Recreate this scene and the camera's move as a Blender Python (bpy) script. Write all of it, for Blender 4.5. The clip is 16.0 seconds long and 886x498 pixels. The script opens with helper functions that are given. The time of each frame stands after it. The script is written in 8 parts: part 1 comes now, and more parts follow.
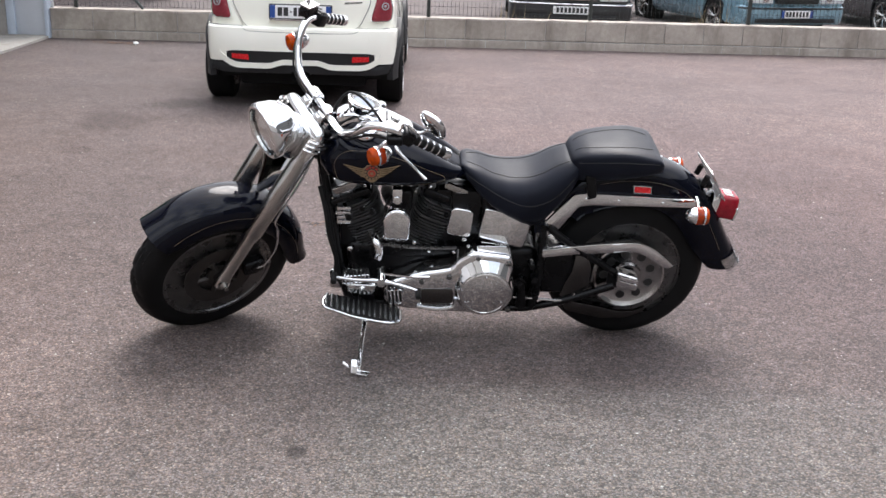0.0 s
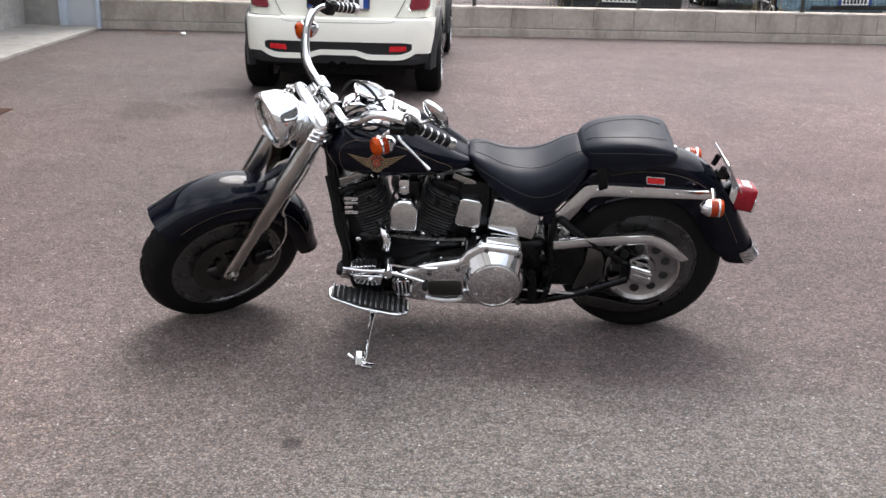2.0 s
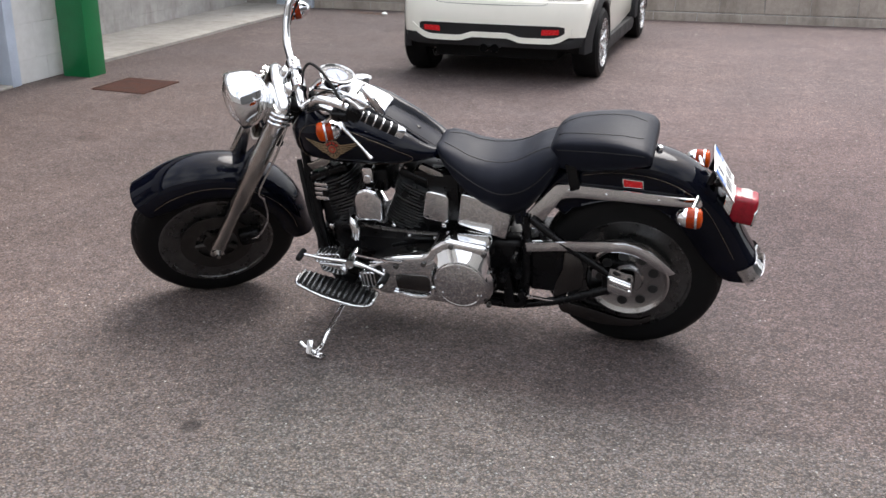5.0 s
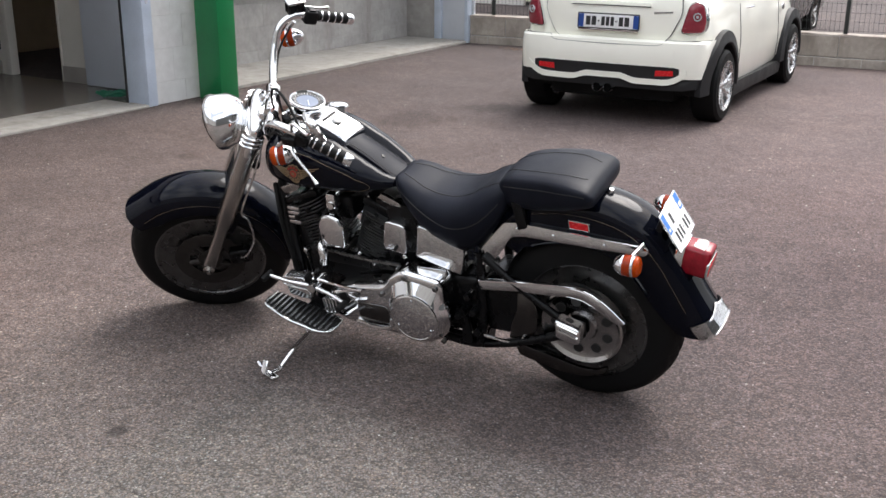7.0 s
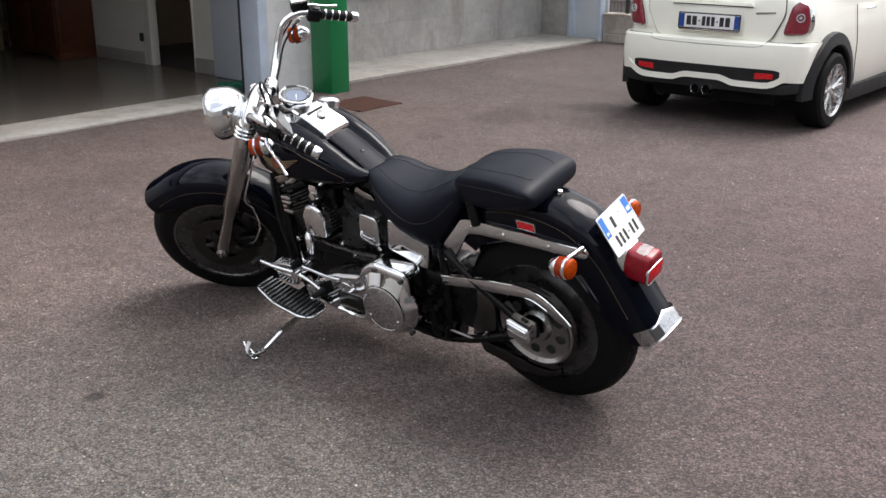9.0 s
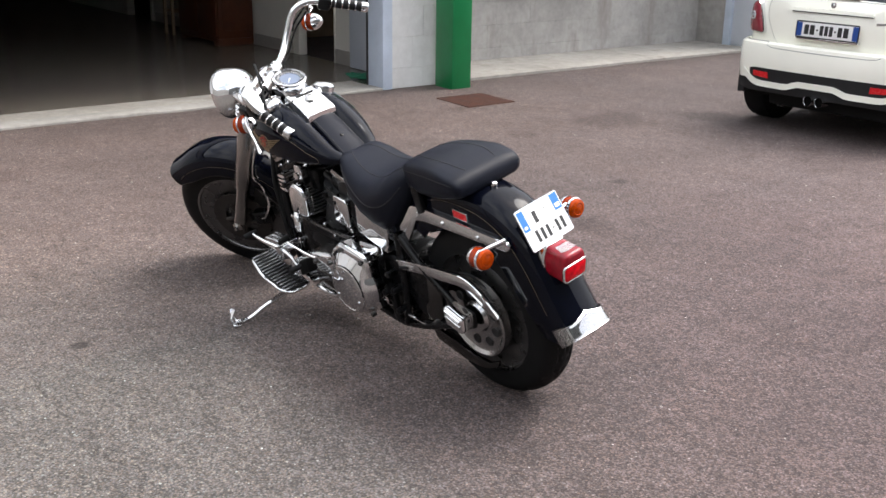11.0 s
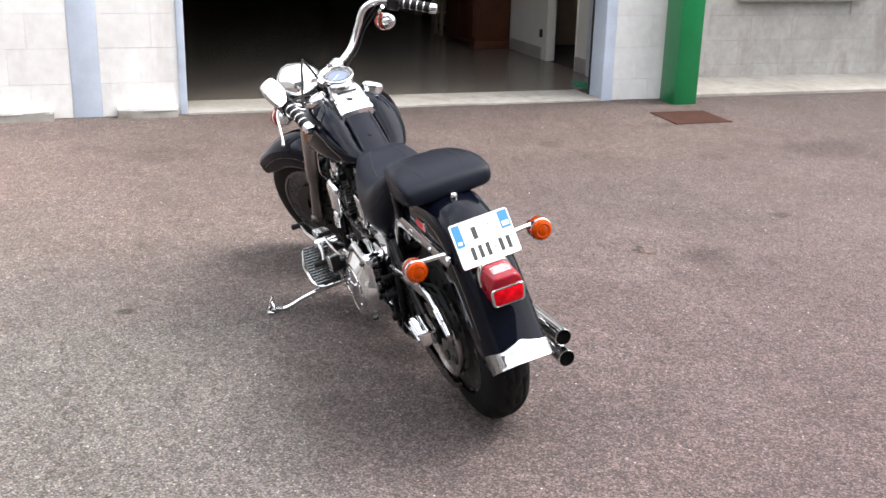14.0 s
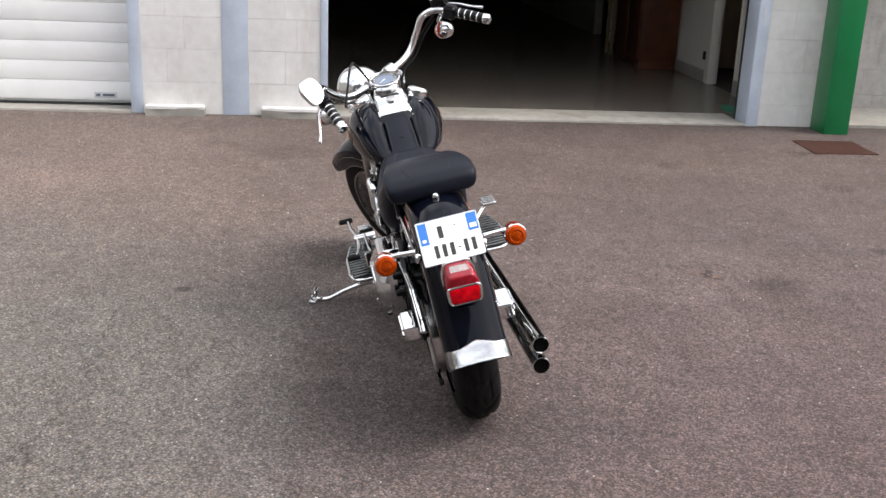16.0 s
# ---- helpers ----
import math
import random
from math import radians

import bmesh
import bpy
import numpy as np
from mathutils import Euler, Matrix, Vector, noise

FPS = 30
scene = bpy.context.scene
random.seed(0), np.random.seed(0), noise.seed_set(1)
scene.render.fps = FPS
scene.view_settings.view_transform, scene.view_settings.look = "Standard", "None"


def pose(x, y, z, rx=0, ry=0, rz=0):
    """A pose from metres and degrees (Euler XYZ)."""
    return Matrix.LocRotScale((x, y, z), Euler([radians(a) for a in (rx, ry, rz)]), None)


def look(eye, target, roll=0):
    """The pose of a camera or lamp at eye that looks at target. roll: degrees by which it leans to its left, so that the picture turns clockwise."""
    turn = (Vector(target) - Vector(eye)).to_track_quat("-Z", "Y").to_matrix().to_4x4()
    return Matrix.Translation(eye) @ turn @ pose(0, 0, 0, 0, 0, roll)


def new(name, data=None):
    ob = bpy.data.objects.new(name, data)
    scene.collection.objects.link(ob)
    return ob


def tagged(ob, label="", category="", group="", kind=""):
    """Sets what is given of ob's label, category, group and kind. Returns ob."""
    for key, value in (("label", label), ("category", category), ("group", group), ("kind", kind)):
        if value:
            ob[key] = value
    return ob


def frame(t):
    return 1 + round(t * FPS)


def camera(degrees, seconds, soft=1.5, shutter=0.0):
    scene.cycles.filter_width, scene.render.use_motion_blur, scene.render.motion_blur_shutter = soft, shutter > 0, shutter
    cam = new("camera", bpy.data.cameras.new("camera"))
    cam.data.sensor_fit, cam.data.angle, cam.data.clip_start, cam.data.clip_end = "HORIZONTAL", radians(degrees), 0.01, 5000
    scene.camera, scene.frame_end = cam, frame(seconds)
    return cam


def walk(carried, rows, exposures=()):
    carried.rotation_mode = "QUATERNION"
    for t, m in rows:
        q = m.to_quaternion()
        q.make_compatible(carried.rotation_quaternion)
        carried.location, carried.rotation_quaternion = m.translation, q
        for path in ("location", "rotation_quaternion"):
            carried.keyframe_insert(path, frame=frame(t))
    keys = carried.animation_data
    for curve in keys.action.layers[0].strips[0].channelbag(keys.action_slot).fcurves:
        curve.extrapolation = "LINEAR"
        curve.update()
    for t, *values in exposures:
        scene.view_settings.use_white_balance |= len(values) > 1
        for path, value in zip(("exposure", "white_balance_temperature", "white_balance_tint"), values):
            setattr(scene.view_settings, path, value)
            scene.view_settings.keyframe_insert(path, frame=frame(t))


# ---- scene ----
cam = camera(46.1, 16.0, soft=1.55)
METRES, EYE, TILT, LEAN, TURN = 6.0, 1.718, 0.1, -1.13, 0.0
ROWS = [
    (0.0, 0.0, 0.0, 0.0, 0.23, -18.34, -0.7),
    (0.5, 0.0005, 0.0001, -0.0004, 0.17, -18.52, -0.8),
    (1.0, -0.0014, -0.0001, -0.0005, 0.86, -18.61, -0.27),
    (1.5, -0.0016, 0.0022, -0.0012, 2.33, -18.24, 2.26),
    (2.0, 0.0337, 0.01, -0.0021, 3.49, -18.9, -0.04),
    (2.5, 0.0629, 0.0194, -0.0025, 5.43, -18.31, 0.12),
    (3.0, 0.084, 0.0361, -0.0056, 7.27, -17.68, 0.55),
    (3.5, 0.1091, 0.0523, -0.0061, 10.0, -17.98, 1.52),
    (4.0, 0.1438, 0.0608, -0.0086, 13.93, -18.01, 1.04),
    (4.2, 0.1599, 0.0625, -0.0066, 15.24, -19.1, 0.83),
    (6.3, 0.3129, 0.1268, -0.0093, 28.14, -18.62, 0.91),
    (6.5, 0.3283, 0.1331, -0.0096, 30.05, -17.78, 0.31),
    (7.0, 0.3538, 0.1523, -0.0152, 31.28, -17.47, 0.76),
    (7.5, 0.3766, 0.1761, -0.014, 34.38, -16.78, 0.56),
    (8.0, 0.4024, 0.1929, -0.0155, 35.59, -16.8, 1.41),
    (8.5, 0.44, 0.2075, -0.0128, 39.47, -17.82, 0.45),
    (9.0, 0.4644, 0.2182, -0.0146, 41.51, -17.48, 1.08),
    (9.2, 0.4733, 0.2263, -0.0168, 42.91, -17.84, 0.76),
    (11.3, 0.5816, 0.3434, -0.0218, 56.5, -17.0, 0.2),
    (11.5, 0.5833, 0.363, -0.0193, 58.86, -16.74, 0.34),
    (12.0, 0.592, 0.3924, -0.0208, 61.4, -15.03, 0.66),
    (12.5, 0.6114, 0.4224, -0.0214, 66.14, -15.36, 0.25),
    (13.0, 0.6342, 0.4514, -0.0224, 68.58, -15.84, -0.69),
    (13.5, 0.6423, 0.4767, -0.0262, 70.12, -16.85, -0.1),
    (14.0, 0.6472, 0.5045, -0.0256, 72.23, -16.9, -0.93),
    (14.5, 0.6543, 0.5333, -0.0263, 75.38, -16.84, -0.47),
    (15.0, 0.6715, 0.5686, -0.0229, 79.43, -17.0, -1.73),
    (15.5, 0.6865, 0.5964, -0.025, 81.92, -17.12, -1.43),
    (16.0, 0.6901, 0.6193, -0.0276, 84.33, -16.22, -2.04),
]
walk(cam, [(t, pose(0, 0, EYE, TILT, LEAN, TURN) @ pose(METRES * x, METRES * y, METRES * z, 90 + pitch, roll, yaw)) for t, x, y, z, yaw, pitch, roll in ROWS],
     exposures=[(0.0, 1.23, 6260, 11), (1.0, 1.26, 6260, 11), (2.0, 1.19, 6280, 11), (3.0, 1.08, 6280, 11), (4.0, 0.96, 6300, 11), (6.5, 1.15, 6380, 10), (7.0, 0.99, 6380, 10), (7.5, 0.95, 6390, 10), (9.0, 0.83, 6400, 10), (11.5, 1.33, 6420, 10), (12.5, 1.53, 6420, 10),
                (13.5, 1.60, 6440, 10), (14.5, 1.56, 6450, 10), (15.0, 1.37, 6470, 10), (15.5, 1.13, 6500, 10), (16.0, 0.98, 6500, 10)])

# ---- daylight: a bright, hazy overcast sky ----
SUN_UP, SUN_ROUND = radians(58), radians(12)
world = bpy.data.worlds.new("overcast_sky")
scene.world = world
world.use_nodes = True
wn, wl = world.node_tree.nodes, world.node_tree.links
sky = wn.new("ShaderNodeTexSky")
sky.sky_type, sky.sun_disc = "NISHITA", False
sky.sun_elevation, sky.sun_rotation = SUN_UP, SUN_ROUND
sky.air_density, sky.dust_density, sky.ozone_density = 1.0, 6.0, 0.6
veil = wn.new("ShaderNodeHueSaturation")
veil.inputs["Saturation"].default_value = 0.75
wl.new(sky.outputs["Color"], veil.inputs["Color"])
cloud = wn.new("ShaderNodeMix")
cloud.data_type = "RGBA"
# broken cloud: bright where it is thick, bluer where it thins
puff = wn.new("ShaderNodeTexNoise")
puff.inputs["Scale"].default_value, puff.inputs["Detail"].default_value, puff.inputs["Roughness"].default_value = 2.6, 5.0, 0.55
thick = wn.new("ShaderNodeMapRange")
thick.inputs["From Min"].default_value, thick.inputs["From Max"].default_value = 0.42, 0.60
thick.inputs["To Min"].default_value, thick.inputs["To Max"].default_value = 0.25, 1.0
wl.new(wn.new("ShaderNodeTexCoord").outputs["Generated"], puff.inputs["Vector"])
wl.new(puff.outputs["Fac"], thick.inputs["Value"])
wl.new(thick.outputs["Result"], cloud.inputs[0])
cloud.inputs[7].default_value = (7.4, 7.5, 7.7, 1)
wl.new(veil.outputs["Color"], cloud.inputs[6])
# an overcast sky is brightest overhead
height = wn.new("ShaderNodeSeparateXYZ")
wl.new(puff.inputs["Vector"].links[0].from_socket, height.inputs["Vector"])
lift = wn.new("ShaderNodeMapRange")
lift.inputs["From Min"].default_value, lift.inputs["From Max"].default_value = 0.0, 1.0
lift.inputs["To Min"].default_value, lift.inputs["To Max"].default_value = 0.74, 1.26
wl.new(height.outputs["Z"], lift.inputs["Value"])
shade_sky = wn.new("ShaderNodeVectorMath")
shade_sky.operation = "SCALE"
wl.new(cloud.outputs[2], shade_sky.inputs[0])
wl.new(lift.outputs["Result"], shade_sky.inputs["Scale"])
wl.new(shade_sky.outputs["Vector"], wn["Background"].inputs["Color"])
wn["Background"].inputs["Strength"].default_value = 0.15
sun = new("sun", bpy.data.lights.new("sun", "SUN"))
sun.data.energy, sun.data.angle, sun.data.color = 1.15, radians(30), (1.0, 0.98, 0.96)
sun.matrix_world = look((0, 0, 0), (math.sin(SUN_ROUND) * -math.cos(SUN_UP), math.cos(SUN_ROUND) * -math.cos(SUN_UP), -math.sin(SUN_UP)))

# ---- building helpers ----
from mathutils.bvhtree import BVHTree



def link(name, me, parent=None):
    ob = new(name, me)
    ob.parent = parent
    return ob


def part(name, bm, mat, parent, label="", m=None, angle=38, more=()):
    """A bmesh as one mesh object under a thing (or at top level with parent None)."""
    if m is not None:
        bm.transform(m)
    bmesh.ops.recalc_face_normals(bm, faces=bm.faces[:])
    me = bpy.data.meshes.new(name)
    bm.to_mesh(me)
    bm.free()
    me.materials.append(mat)
    for other in more:
        me.materials.append(other)
    if angle:
        me.polygons.foreach_set("use_smooth", [True] * len(me.polygons))
        me.set_sharp_from_angle(angle=radians(angle))
    ob = link(name, me, parent)
    return tagged(ob, label=label)


def thing(name, label, category, m=None, group="", kind=""):
    ob = new(name)
    ob.empty_display_size = 0.1
    if m is not None:
        ob.matrix_world = m
    return tagged(ob, label, category, group, kind)


def add(bm, other, m=None):
    """Moves the faces of another bmesh into bm."""
    if m is not None:
        other.transform(m)
    me = bpy.data.meshes.new("joined")
    other.to_mesh(me)
    other.free()
    bm.from_mesh(me)
    bpy.data.meshes.remove(me)
    return bm


def join(*bms):
    first = bms[0]
    for b in bms[1:]:
        add(first, b)
    return first


def block(x0, x1, y0, y1, z0, z1, bevel=0.0, seg=2):
    bm = bmesh.new()
    bmesh.ops.create_cube(bm, size=1)
    bm.transform(Matrix.Translation(((x0 + x1) / 2, (y0 + y1) / 2, (z0 + z1) / 2)) @ Matrix.Diagonal((abs(x1 - x0), abs(y1 - y0), abs(z1 - z0), 1)))
    if bevel:
        bmesh.ops.bevel(bm, geom=bm.edges[:], offset=bevel, segments=seg, affect="EDGES", profile=0.5)
    return bm


def spline(pts, n=8, closed=False):
    """Catmull-Rom through points."""
    p = [Vector(q) for q in pts]
    out, count = [], len(p)
    spans = count if closed else count - 1
    for i in range(spans):
        if closed:
            a, b, c, d = p[i - 1], p[i], p[(i + 1) % count], p[(i + 2) % count]
        else:
            b, c = p[i], p[i + 1]
            a = p[i - 1] if i else b * 2 - c
            d = p[i + 2] if i + 2 < count else c * 2 - b
        for k in range(n):
            t = k / n
            out.append(0.5 * ((2 * b) + (c - a) * t + (2 * a - 5 * b + 4 * c - d) * t * t + (3 * b - a - 3 * c + d) * t ** 3))
    if not closed:
        out.append(p[-1])
    return out


def skin(rings, closed=True, caps=True, loop=False):
    """Quads between rings of points of one length."""
    bm = bmesh.new()
    vs = [[bm.verts.new(q) for q in r] for r in rings]
    n = len(vs[0])
    for i in range(len(vs) if loop else len(vs) - 1):
        a, b = vs[i], vs[(i + 1) % len(vs)]
        for k in range(n if closed else n - 1):
            bm.faces.new((a[k], a[(k + 1) % n], b[(k + 1) % n], b[k]))
    if caps and closed and not loop:
        bm.faces.new(vs[0][::-1])
        bm.faces.new(vs[-1])
    return bm


def tube(pts, r, n=8, seg=12, closed=False, smooth=True, flat=1.0):
    """A swept round bar; r is one radius or one for each given point."""
    p = spline(pts, n, closed) if smooth else [Vector(q) for q in pts]
    if isinstance(r, (int, float)):
        rad = [r] * len(p)
    else:
        rad = [float(q) for q in np.interp(np.linspace(0, len(r) - 1, len(p)), range(len(r)), r)]
    rings, side = [], None
    for i, q in enumerate(p):
        if closed:
            d = (p[(i + 1) % len(p)] - p[i - 1]).normalized()
        else:
            d = (p[min(i + 1, len(p) - 1)] - p[max(i - 1, 0)]).normalized()
        if side is None:
            side = d.cross(Vector((0, 0, 1)) if abs(d.z) < 0.9 else Vector((0, 1, 0))).normalized()
        side = (side - d * side.dot(d)).normalized()
        up = d.cross(side)
        rings.append([q + rad[i] * (math.cos(a) * side + flat * math.sin(a) * up) for a in (2 * math.pi * k / seg for k in range(seg))])
    return skin(rings, loop=closed)


def lathe(profile, seg=32, origin=(0, 0, 0), axis=(0, 1, 0), closed=False):
    """Turns (along, radius) pairs about an axis."""
    d = Vector(axis).normalized()
    side = d.cross(Vector((0, 0, 1)) if abs(d.z) < 0.9 else Vector((1, 0, 0))).normalized()
    up = d.cross(side)
    o = Vector(origin)
    rings = [[o + d * h + max(r, 1e-4) * (math.cos(2 * math.pi * k / seg) * side + math.sin(2 * math.pi * k / seg) * up) for k in range(seg)] for h, r in profile]
    return skin(rings, caps=not closed, loop=closed)


def plate(outline, y0, y1, bevel=0.0, seg=2):
    """An (x, z) outline as a slab between y0 and y1, its edges rounded."""
    bm = bmesh.new()
    f = bm.faces.new([bm.verts.new((x, y0, z)) for x, z in outline])
    made = bmesh.ops.extrude_face_region(bm, geom=[f])["geom"]
    bmesh.ops.translate(bm, verts=[v for v in made if isinstance(v, bmesh.types.BMVert)], vec=(0, y1 - y0, 0))
    if bevel:
        flat = [e for e in bm.edges if abs(e.verts[0].co.y - e.verts[1].co.y) < 1e-6]
        bmesh.ops.bevel(bm, geom=flat, offset=bevel, segments=seg, affect="EDGES", profile=0.5)
    return bm


def oval(cx, cz, rx, rz, n=24, power=2.0, turn=0.0):
    out = []
    for k in range(n):
        a = 2 * math.pi * k / n
        c, s = math.cos(a), math.sin(a)
        x, z = rx * math.copysign(abs(c) ** (2 / power), c), rz * math.copysign(abs(s) ** (2 / power), s)
        out.append((cx + x * math.cos(turn) - z * math.sin(turn), cz + x * math.sin(turn) + z * math.cos(turn)))
    return out


def round_poly(pts, r, n=4):
    """Rounds the corners of a 2D outline."""
    out, count = [], len(pts)
    for i in range(count):
        p, a, b = Vector(pts[i]), Vector(pts[i - 1]), Vector(pts[(i + 1) % count])
        rr = min(r, (a - p).length * 0.45, (b - p).length * 0.45)
        s, e = p + (a - p).normalized() * rr, p + (b - p).normalized() * rr
        for k in range(n + 1):
            t = k / n
            out.append(tuple(s * (1 - t) ** 2 + p * 2 * t * (1 - t) + e * t * t))
    return out


# ---- materials ----
def nodes_of(name):
    m = bpy.data.materials.new(name)
    m.use_nodes = True
    nt = m.node_tree
    return m, nt.nodes, nt.links, nt.nodes["Principled BSDF"]


def noise_node(n, l, co, scale, detail=4, rough=0.55):
    t = n.new("ShaderNodeTexNoise")
    t.inputs["Scale"].default_value, t.inputs["Detail"].default_value, t.inputs["Roughness"].default_value = scale, detail, rough
    l.new(co, t.inputs["Vector"])
    return t.outputs["Fac"]


def ramp(n, l, fac, stops):
    r = n.new("ShaderNodeValToRGB")
    while len(r.color_ramp.elements) < len(stops):
        r.color_ramp.elements.new(0.5)
    for e, (at, c) in zip(r.color_ramp.elements, stops):
        e.position, e.color = at, (*c, 1) if len(c) == 3 else c
    l.new(fac, r.inputs["Fac"])
    return r.outputs["Color"]


def mix(n, l, kind, fac, a, b):
    x = n.new("ShaderNodeMix")
    x.data_type, x.blend_type = "RGBA", kind
    for value, slot in ((fac, 0), (a, 6), (b, 7)):
        if isinstance(value, (int, float)):
            x.inputs[slot].default_value = value
        elif isinstance(value, tuple):
            x.inputs[slot].default_value = (*value, 1)
        else:
            l.new(value, x.inputs[slot])
    return x.outputs[2]


def bump(n, l, p, height, strength, distance):
    b = n.new("ShaderNodeBump")
    b.inputs["Strength"].default_value, b.inputs["Distance"].default_value = strength, distance
    l.new(height, b.inputs["Height"])
    l.new(b.outputs["Normal"], p.inputs["Normal"])


def surface(name, col, rough=0.5, metal=0.0, var=0.15, scale=6.0, fine=90.0, relief=0.0, depth=0.001, coat=0.0, rvar=0.12, dirt=None, dirt_at=0.62, random=0.0, spec=0.5, trans=0.0):
    """A painted, moulded or cast surface: colour that varies at two scales, uneven gloss, fine relief and patches of dirt."""
    m, n, l, p = nodes_of(name)
    co = n.new("ShaderNodeTexCoord").outputs["Object"]
    a, b = noise_node(n, l, co, scale, 5), noise_node(n, l, co, fine, 3)
    lo, hi = tuple(c * (1 - var) for c in col), tuple(min(c * (1 + var), 1) for c in col)
    c = ramp(n, l, a, [(0.3, lo), (0.7, hi)])
    c = mix(n, l, "OVERLAY", min(var * 1.6, 0.5), c, ramp(n, l, b, [(0.3, (0.35,) * 3), (0.7, (0.65,) * 3)]))
    if dirt:
        d = ramp(n, l, noise_node(n, l, co, scale * 0.7, 8, 0.65), [(dirt_at, (0, 0, 0)), (dirt_at + 0.16, (1, 1, 1))])
        c = mix(n, l, "MIX", d, c, dirt)
    if random:
        info = n.new("ShaderNodeObjectInfo").outputs["Random"]
        c = mix(n, l, "MULTIPLY", 1.0, c, ramp(n, l, info, [(0, (1 - random,) * 3), (1, (1 + random * 0.4,) * 3)]))
    l.new(c, p.inputs["Base Color"])
    r = ramp(n, l, a, [(0.25, (max(rough - rvar * rough, 0.0),) * 3), (0.75, (min(rough + rvar, 1.0),) * 3)])
    l.new(r, p.inputs["Roughness"])
    p.inputs["Metallic"].default_value = metal
    p.inputs["Coat Weight"].default_value, p.inputs["Coat Roughness"].default_value = coat, 0.03
    p.inputs["Specular IOR Level"].default_value = spec
    p.inputs["Transmission Weight"].default_value = trans
    if relief:
        bump(n, l, p, b, relief, depth)
    return m


def asphalt_mat():
    m, n, l, p = nodes_of("worn_asphalt")
    co = n.new("ShaderNodeTexCoord").outputs["Object"]
    v = n.new("ShaderNodeTexVoronoi")
    v.inputs["Scale"].default_value = 150
    l.new(co, v.inputs["Vector"])
    v2 = n.new("ShaderNodeTexVoronoi")
    v2.inputs["Scale"].default_value = 46
    l.new(co, v2.inputs["Vector"])
    sep = n.new("ShaderNodeSeparateColor")
    l.new(v.outputs["Color"], sep.inputs["Color"])
    stone = ramp(n, l, sep.outputs["Red"], [(0.0, (0.068, 0.055, 0.0525)), (0.45, (0.124, 0.100, 0.095)), (0.8, (0.180, 0.147, 0.139)), (0.95, (0.198, 0.164, 0.155)), (1.0, (0.27, 0.243, 0.23))])
    stone = mix(n, l, "MULTIPLY", 1.0, stone, ramp(n, l, sep.outputs["Blue"], [(0.0, (1.10, 1.0, 0.90)), (0.35, (1.03, 1.0, 0.98)), (0.75, (0.98, 1.0, 1.03)), (1.0, (0.92, 0.98, 1.05))]))
    pale = ramp(n, l, v2.outputs["Distance"], [(0.15, (1, 1, 1)), (0.21, (0, 0, 0))])
    sep2 = n.new("ShaderNodeSeparateColor")
    l.new(v2.outputs["Color"], sep2.inputs["Color"])
    few = ramp(n, l, sep2.outputs["Green"], [(0.88, (0, 0, 0)), (0.90, (1, 1, 1))])
    stone = mix(n, l, "MIX", mix(n, l, "MULTIPLY", 1.0, pale, few), stone, ramp(n, l, sep2.outputs["Red"], [(0.0, (0.20, 0.175, 0.16)), (0.55, (0.30, 0.28, 0.26)), (0.8, (0.46, 0.44, 0.42)), (1.0, (0.66, 0.65, 0.63))]))
    v3 = n.new("ShaderNodeTexVoronoi")
    v3.inputs["Scale"].default_value = 68
    l.new(co, v3.inputs["Vector"])
    sep3 = n.new("ShaderNodeSeparateColor")
    l.new(v3.outputs["Color"], sep3.inputs["Color"])
    stone = mix(n, l, "MULTIPLY", 1.0, stone, ramp(n, l, sep3.outputs["Red"], [(0.0, (0.80, 0.79, 0.79)), (0.5, (1.0, 0.985, 0.98)), (1.0, (1.24, 1.21, 1.19))]))
    # binder in the gaps between the stones
    gap = ramp(n, l, v.outputs["Distance"], [(0.35, (1, 1, 1)), (0.75, (0.45, 0.45, 0.45))])
    c = mix(n, l, "MULTIPLY", 0.8, stone, gap)
    c = mix(n, l, "MULTIPLY", 1.0, c, (0.742, 0.757, 0.784))
    # broad patches: worn pale, pinkish and brown, and dark oil
    c = mix(n, l, "MULTIPLY", 1.0, c, ramp(n, l, noise_node(n, l, co, 0.35, 4), [(0.3, (0.82, 0.825, 0.84)), (0.7, (1.19, 1.16, 1.14))]))
    c = mix(n, l, "MULTIPLY", 1.0, c, ramp(n, l, noise_node(n, l, co, 1.7, 6, 0.65), [(0.3, (0.82, 0.815, 0.81)), (0.7, (1.15, 1.14, 1.13))]))
    c = mix(n, l, "MULTIPLY", 1.0, c, ramp(n, l, noise_node(n, l, co, 9.0, 6, 0.7), [(0.3, (0.80, 0.795, 0.79)), (0.7, (1.17, 1.165, 1.16))]))
    c = mix(n, l, "MULTIPLY", 1.0, c, ramp(n, l, noise_node(n, l, co, 30.0, 4, 0.75), [(0.3, (0.82, 0.82, 0.82)), (0.7, (1.17, 1.17, 1.17))]))
    oil = ramp(n, l, noise_node(n, l, co, 1.15, 3, 0.5), [(0.65, (1, 1, 1)), (0.74, (0.72, 0.70, 0.69))])
    c = mix(n, l, "MULTIPLY", 1.0, c, oil)
    # paler tan ground by the doors, and brown patches with ragged edges
    def spot(x, y, r, soft, rag):
        d = n.new("ShaderNodeVectorMath")
        d.operation = "DISTANCE"
        d.inputs[1].default_value = (x, y, 0)
        l.new(co, d.inputs[0])
        a = n.new("ShaderNodeMath")
        a.operation = "MULTIPLY_ADD"
        a.inputs[1].default_value = rag
        l.new(noise_node(n, l, co, 1.3 / r ** 0.5, 6, 0.62), a.inputs[0])
        l.new(d.outputs["Value"], a.inputs[2])
